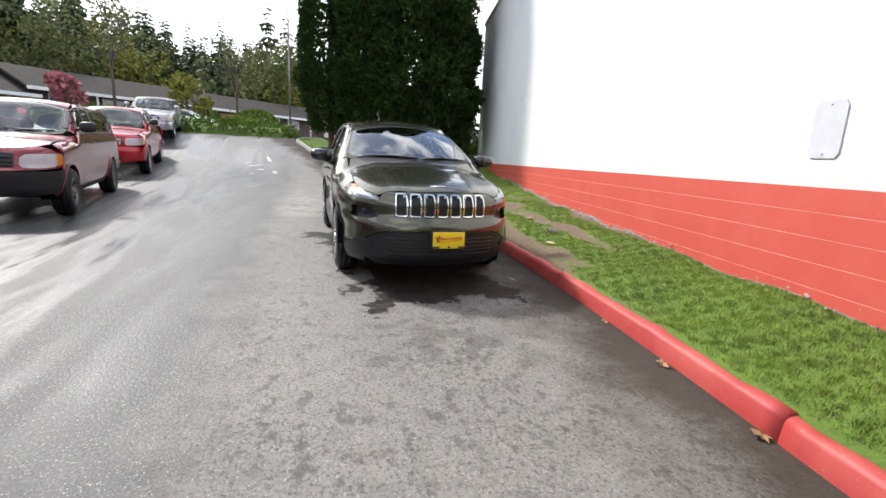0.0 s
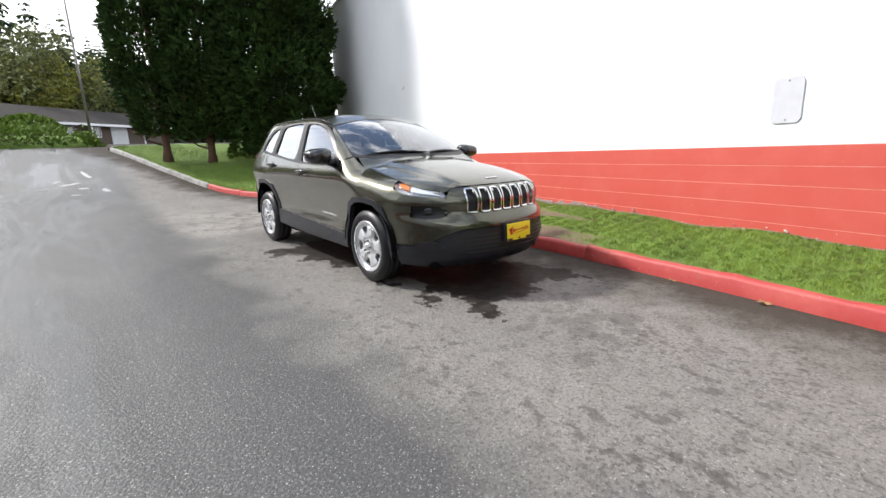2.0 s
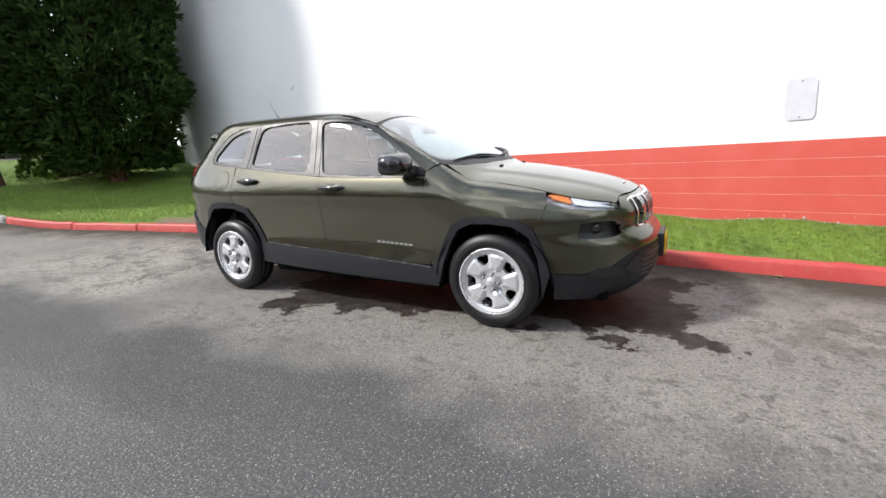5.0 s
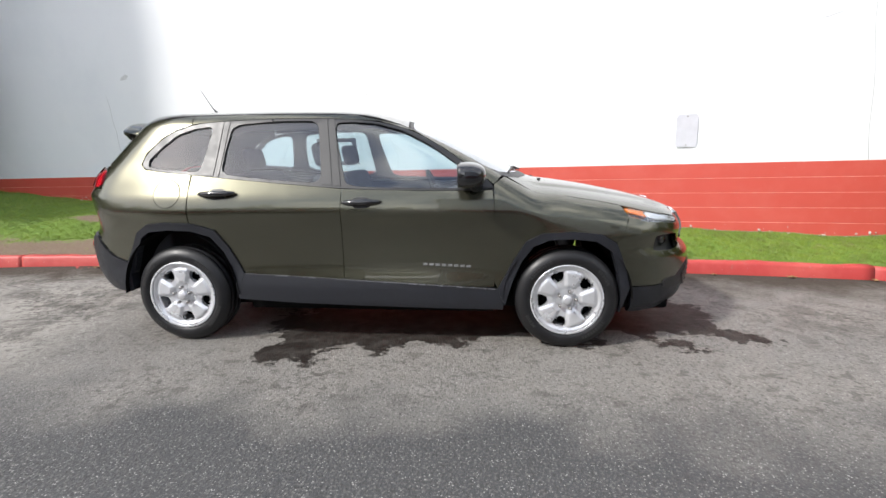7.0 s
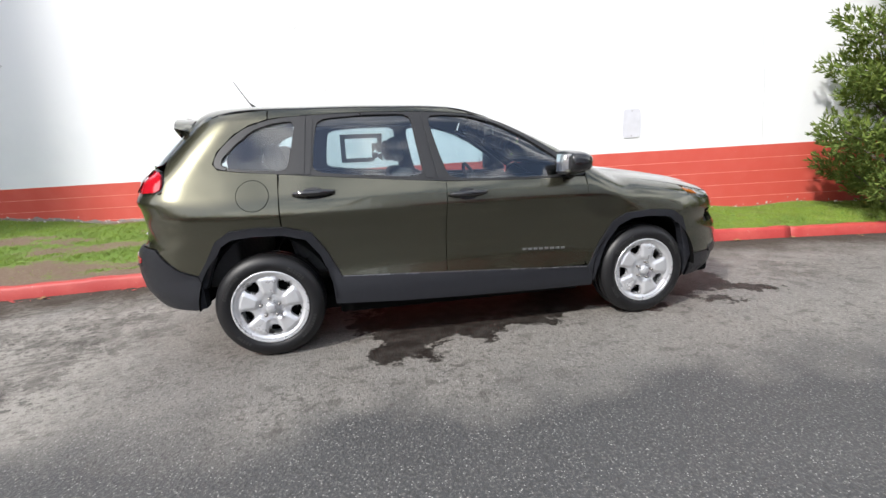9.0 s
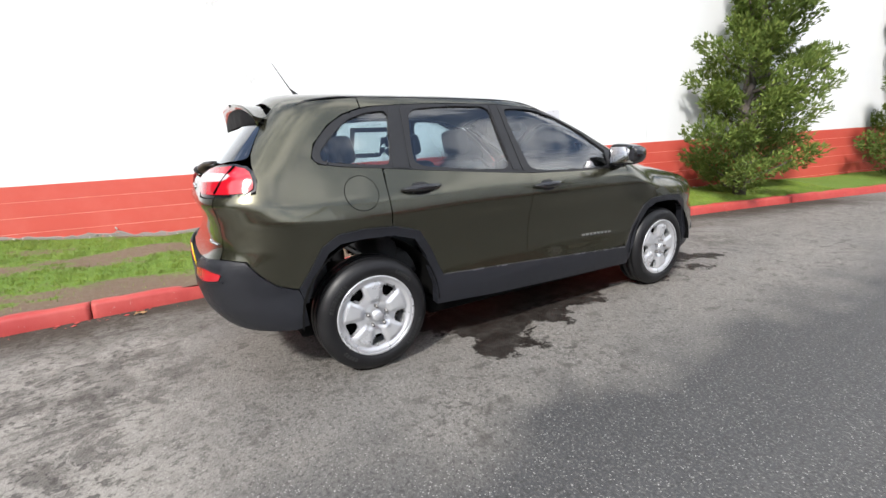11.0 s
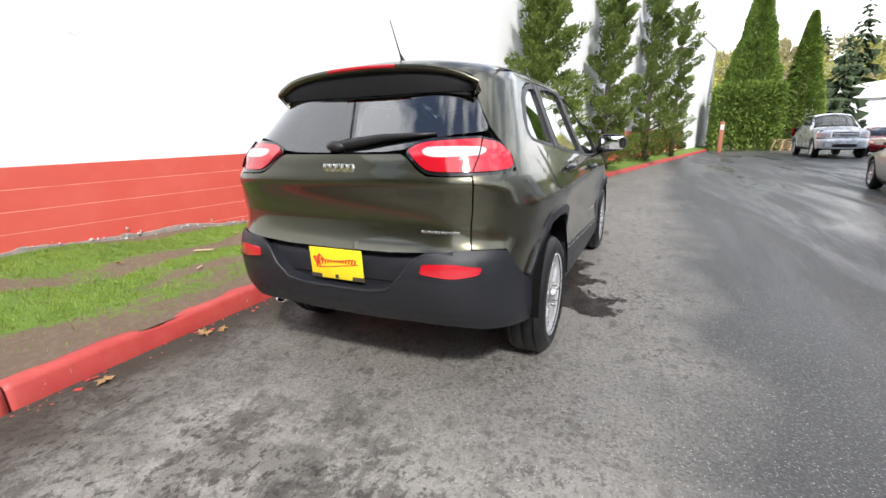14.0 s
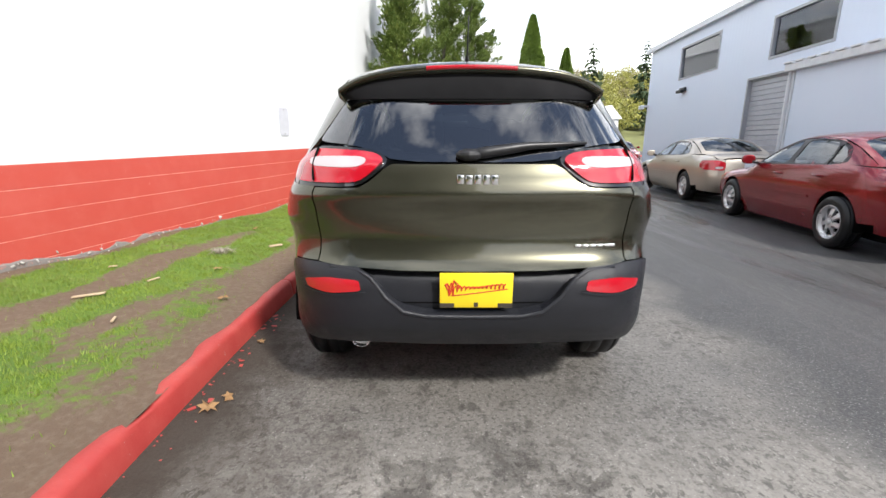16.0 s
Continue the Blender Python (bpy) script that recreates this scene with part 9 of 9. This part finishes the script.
def low_house(x, y, yaw, length, z, doors, lab):
    h = tagged(empty("low_house", pose(x, y, z, 0, 0, yaw)), lab, "house", "low houses")

    def add(name, vf, mat, par=None, lb=""):
        return part(name, mesh_from(name, *vf, smooth=False), mat, par or h, lb)

    add("wall", box_vf(0, length, 0, 9, -1.2, 2.55), SIDING, None, "dark brown siding")
    rv = [(-0.8, -1.3, 2.35), (length + 0.8, -1.3, 2.35), (length + 0.8, 4.5, 4.35), (-0.8, 4.5, 4.35), (-0.8, 10.3, 2.35), (length + 0.8, 10.3, 2.35)]
    rv += [(p[0], p[1], p[2] - 0.22) for p in rv]
    add("roof", (rv, [(0, 1, 2, 3), (3, 2, 5, 4), (6, 9, 8, 7), (9, 10, 11, 8), (0, 6, 7, 1), (4, 5, 11, 10), (0, 3, 9, 6), (3, 4, 10, 9), (1, 7, 8, 2), (2, 8, 11, 5)]), SHINGLE, None, "long low shingle roof")
    add("fascia", box_vf(-0.8, length + 0.8, -1.34, -1.30, 2.08, 2.34), TRIM_WHITE)
    for s, w, kind in doors:
        if kind == "garage":
            g = add("garage_door", box_vf(s, s + w, -0.06, 0.0, 0.0, 2.1, 0.02), PALE, None, "pale garage door")
            for j in range(4):
                add("door_panel", box_vf(s + 0.08, s + w - 0.08, -0.10, -0.06, 0.08 + 0.5 * j, 0.5 + 0.5 * j, 0.015), PALE, g)
        elif kind == "window":
            wn_ = add("window", joined(box_vf(s, s + w, -0.08, 0.02, 0.85, 0.93), box_vf(s, s + w, -0.08, 0.02, 1.95, 2.03), box_vf(s, s + 0.08, -0.08, 0.02, 0.93, 1.95), box_vf(s + w - 0.08, s + w, -0.08, 0.02, 0.93, 1.95), box_vf(s + w / 2 - 0.03, s + w / 2 + 0.03, -0.08, 0.02, 0.93, 1.95)), TRIM_WHITE, None, "white framed window")
            add("pane", box_vf(s + 0.08, s + w - 0.08, -0.02, 0.01, 0.93, 1.95), PANE, wn_)
        elif kind == "fence":
            add("fence", joined(*[box_vf(s + 0.15 * j, s + 0.14 + 0.15 * j, -2.6, -2.55, -0.6, 1.7 + 0.02 * (j % 3)) for j in range(int(w / 0.15))]), CEDAR_FENCE, None, "orange cedar board fence")
        else:
            add("porch_post", box_vf(s, s + 0.14, -1.2, -1.06, -0.5, 2.2, 0.01), TRIM_WHITE)
    add("vent_pipe", tube_vf([(length * 0.4, 3.6, 3.9), (length * 0.4, 3.6, 4.7)], 0.08, 8), STEEL)
    return h


yaw = math.degrees(math.atan2(23, 22.4))
ux, uy = math.cos(radians(yaw)), math.sin(radians(yaw))
low_house(-34.0, 27.3, yaw, 16.5, 1.75, [(1, 2, "window"), (4, 2.4, "garage"), (8, 2, "window"), (11, 2.2, "window"), (14, 1, "post"), (7, 1, "post")], "long low brown house with grey shingle roof")
low_house(-34.0 + 17.2 * ux, 27.3 + 17.2 * uy, yaw, 44, 2.35, [(1, 2.2, "window"), (5, 2, "window"), (8, 2.6, "garage"), (12, 2, "window"), (15, 4.0, "fence"), (19.5, 2.6, "garage"), (23, 2.6, "garage"), (27, 2, "window"), (31, 1.5, "window"), (34, 2.6, "garage"), (4, 1, "post"), (11, 1, "post"), (26, 1, "post"), (30, 1, "post"), (38, 1, "post")], "long low brown house with grey shingle roof")
# white house with a low gable past the yard
wh = tagged(empty("white_house", pose(-23.5, -70.5, 0.0, 0, 0, 10)), "small white house with a pale gable roof", "house")
part("wall", mesh_from("wall", *box_vf(-3.6, 3.6, -3, 3, 0, 5.2), smooth=False), TRIM_WHITE, wh)
part("roof", mesh_from("roof", [(-4, 3.4, 5.0), (4, 3.4, 4.9), (4, 0, 6.2), (-4, 0, 7.3), (-4, -3.4, 5.0), (4, -3.4, 4.9)], [(0, 1, 2, 3), (3, 2, 5, 4), (0, 3, 4), (1, 5, 2)], False), plain("pale_roof", (0.62, 0.61, 0.57), 0.7), wh)
# posts, poles, pallets
pole = tagged(empty("street_lamp_pole", pose(-1.9, 21.6, float(terrain(-1.9, 21.6)))), "slim grey metal street lamp pole behind the kerb", "pole")
part("shaft", mesh_from("shaft", *tube_vf([(0, 0, 0), (0, 0, 4.0), (0, 0, 7.5)], [0.055, 0.045, 0.035], 8)), STEEL, pole)
part("head", mesh_from("head", *box_vf(-0.35, 0.05, -0.08, 0.08, 7.45, 7.55, 0.02)), STEEL, pole)
post = tagged(empty("wooden_post", pose(-5.3, -30.4, 0.0)), "short red-brown wooden post with a small plate", "post")
part("shaft", mesh_from("shaft", *box_vf(-0.12, 0.12, -0.12, 0.12, 0, 1.95, 0.02)), plain("red_brown_wood", (0.36, 0.14, 0.08), 0.8, 0, 0.4, 5), post)
part("plate", mesh_from("plate", *box_vf(-0.10, 0.10, 0.12, 0.135, 1.45, 1.75, 0.005)), TRIM_WHITE, post)
pal_m = plain("raw_pallet_wood", (0.46, 0.33, 0.19), 0.85, 0, 0.4, 6)
for j in range(5):
    pal = tagged(empty("pallet", pose(-9.15, -34.1 + 0.02 * j, 0.02 + 0.145 * j, 0, 0, 8 + 3 * j)), "raw wooden pallet in a low stack beside the hedge", "pallet", "stacked pallets")
    for q in range(7):
        part("top_board", mesh_from("top_board", *box_vf(-0.6, 0.6, -0.5 + 0.155 * q, -0.40 + 0.155 * q, 0.115, 0.135), smooth=False), pal_m, pal)
    for q in range(3):
        part("bearer", mesh_from("bearer", *box_vf(-0.6 + 0.555 * q, -0.51 + 0.555 * q, -0.5, 0.53, 0.02, 0.115), smooth=False), pal_m, pal)
    for q in range(3):
        part("bottom_board", mesh_from("bottom_board", *box_vf(-0.6, 0.6, -0.5 + 0.46 * q, -0.40 + 0.46 * q, 0.0, 0.02), smooth=False), pal_m, pal)
# white arrow worn into the road
PAINT = plain("worn_road_paint", (0.52, 0.52, 0.50), 0.7, 0, 0.7, 8)
for i, (cx, cy, w, l, rz) in enumerate(((-2.55, 13.6, 0.12, 1.1, 12), (-3.0, 12.4, 0.5, 0.22, 20), (-2.7, 11.6, 0.3, 0.18, -10), (-3.6, 11.9, 0.35, 0.12, 30), (-2.2, 11.2, 0.16, 0.5, 5), (-2.9, 10.6, 0.2, 0.16, 40), (-3.3, 13.0, 0.14, 0.3, -20))):
    pts = blot(0, 0, w / 2, l / 2, 200 + i, 0.5, 30)
    v = []
    for p in [(0, 0, 0)] + pts:
        q = pose(cx, cy, 0, 0, 0, rz) @ Vector((p[0], p[1], 0))
        v.append((q.x, q.y, float(terrain(q.x, q.y)) + 0.012))
    tagged(part("road_mark", mesh_from("road_mark", v, [(0, i, i % 30 + 1) for i in range(1, 31)]), PAINT, None, "worn white paint mark on the road"), "", "road mark", "worn road marks")
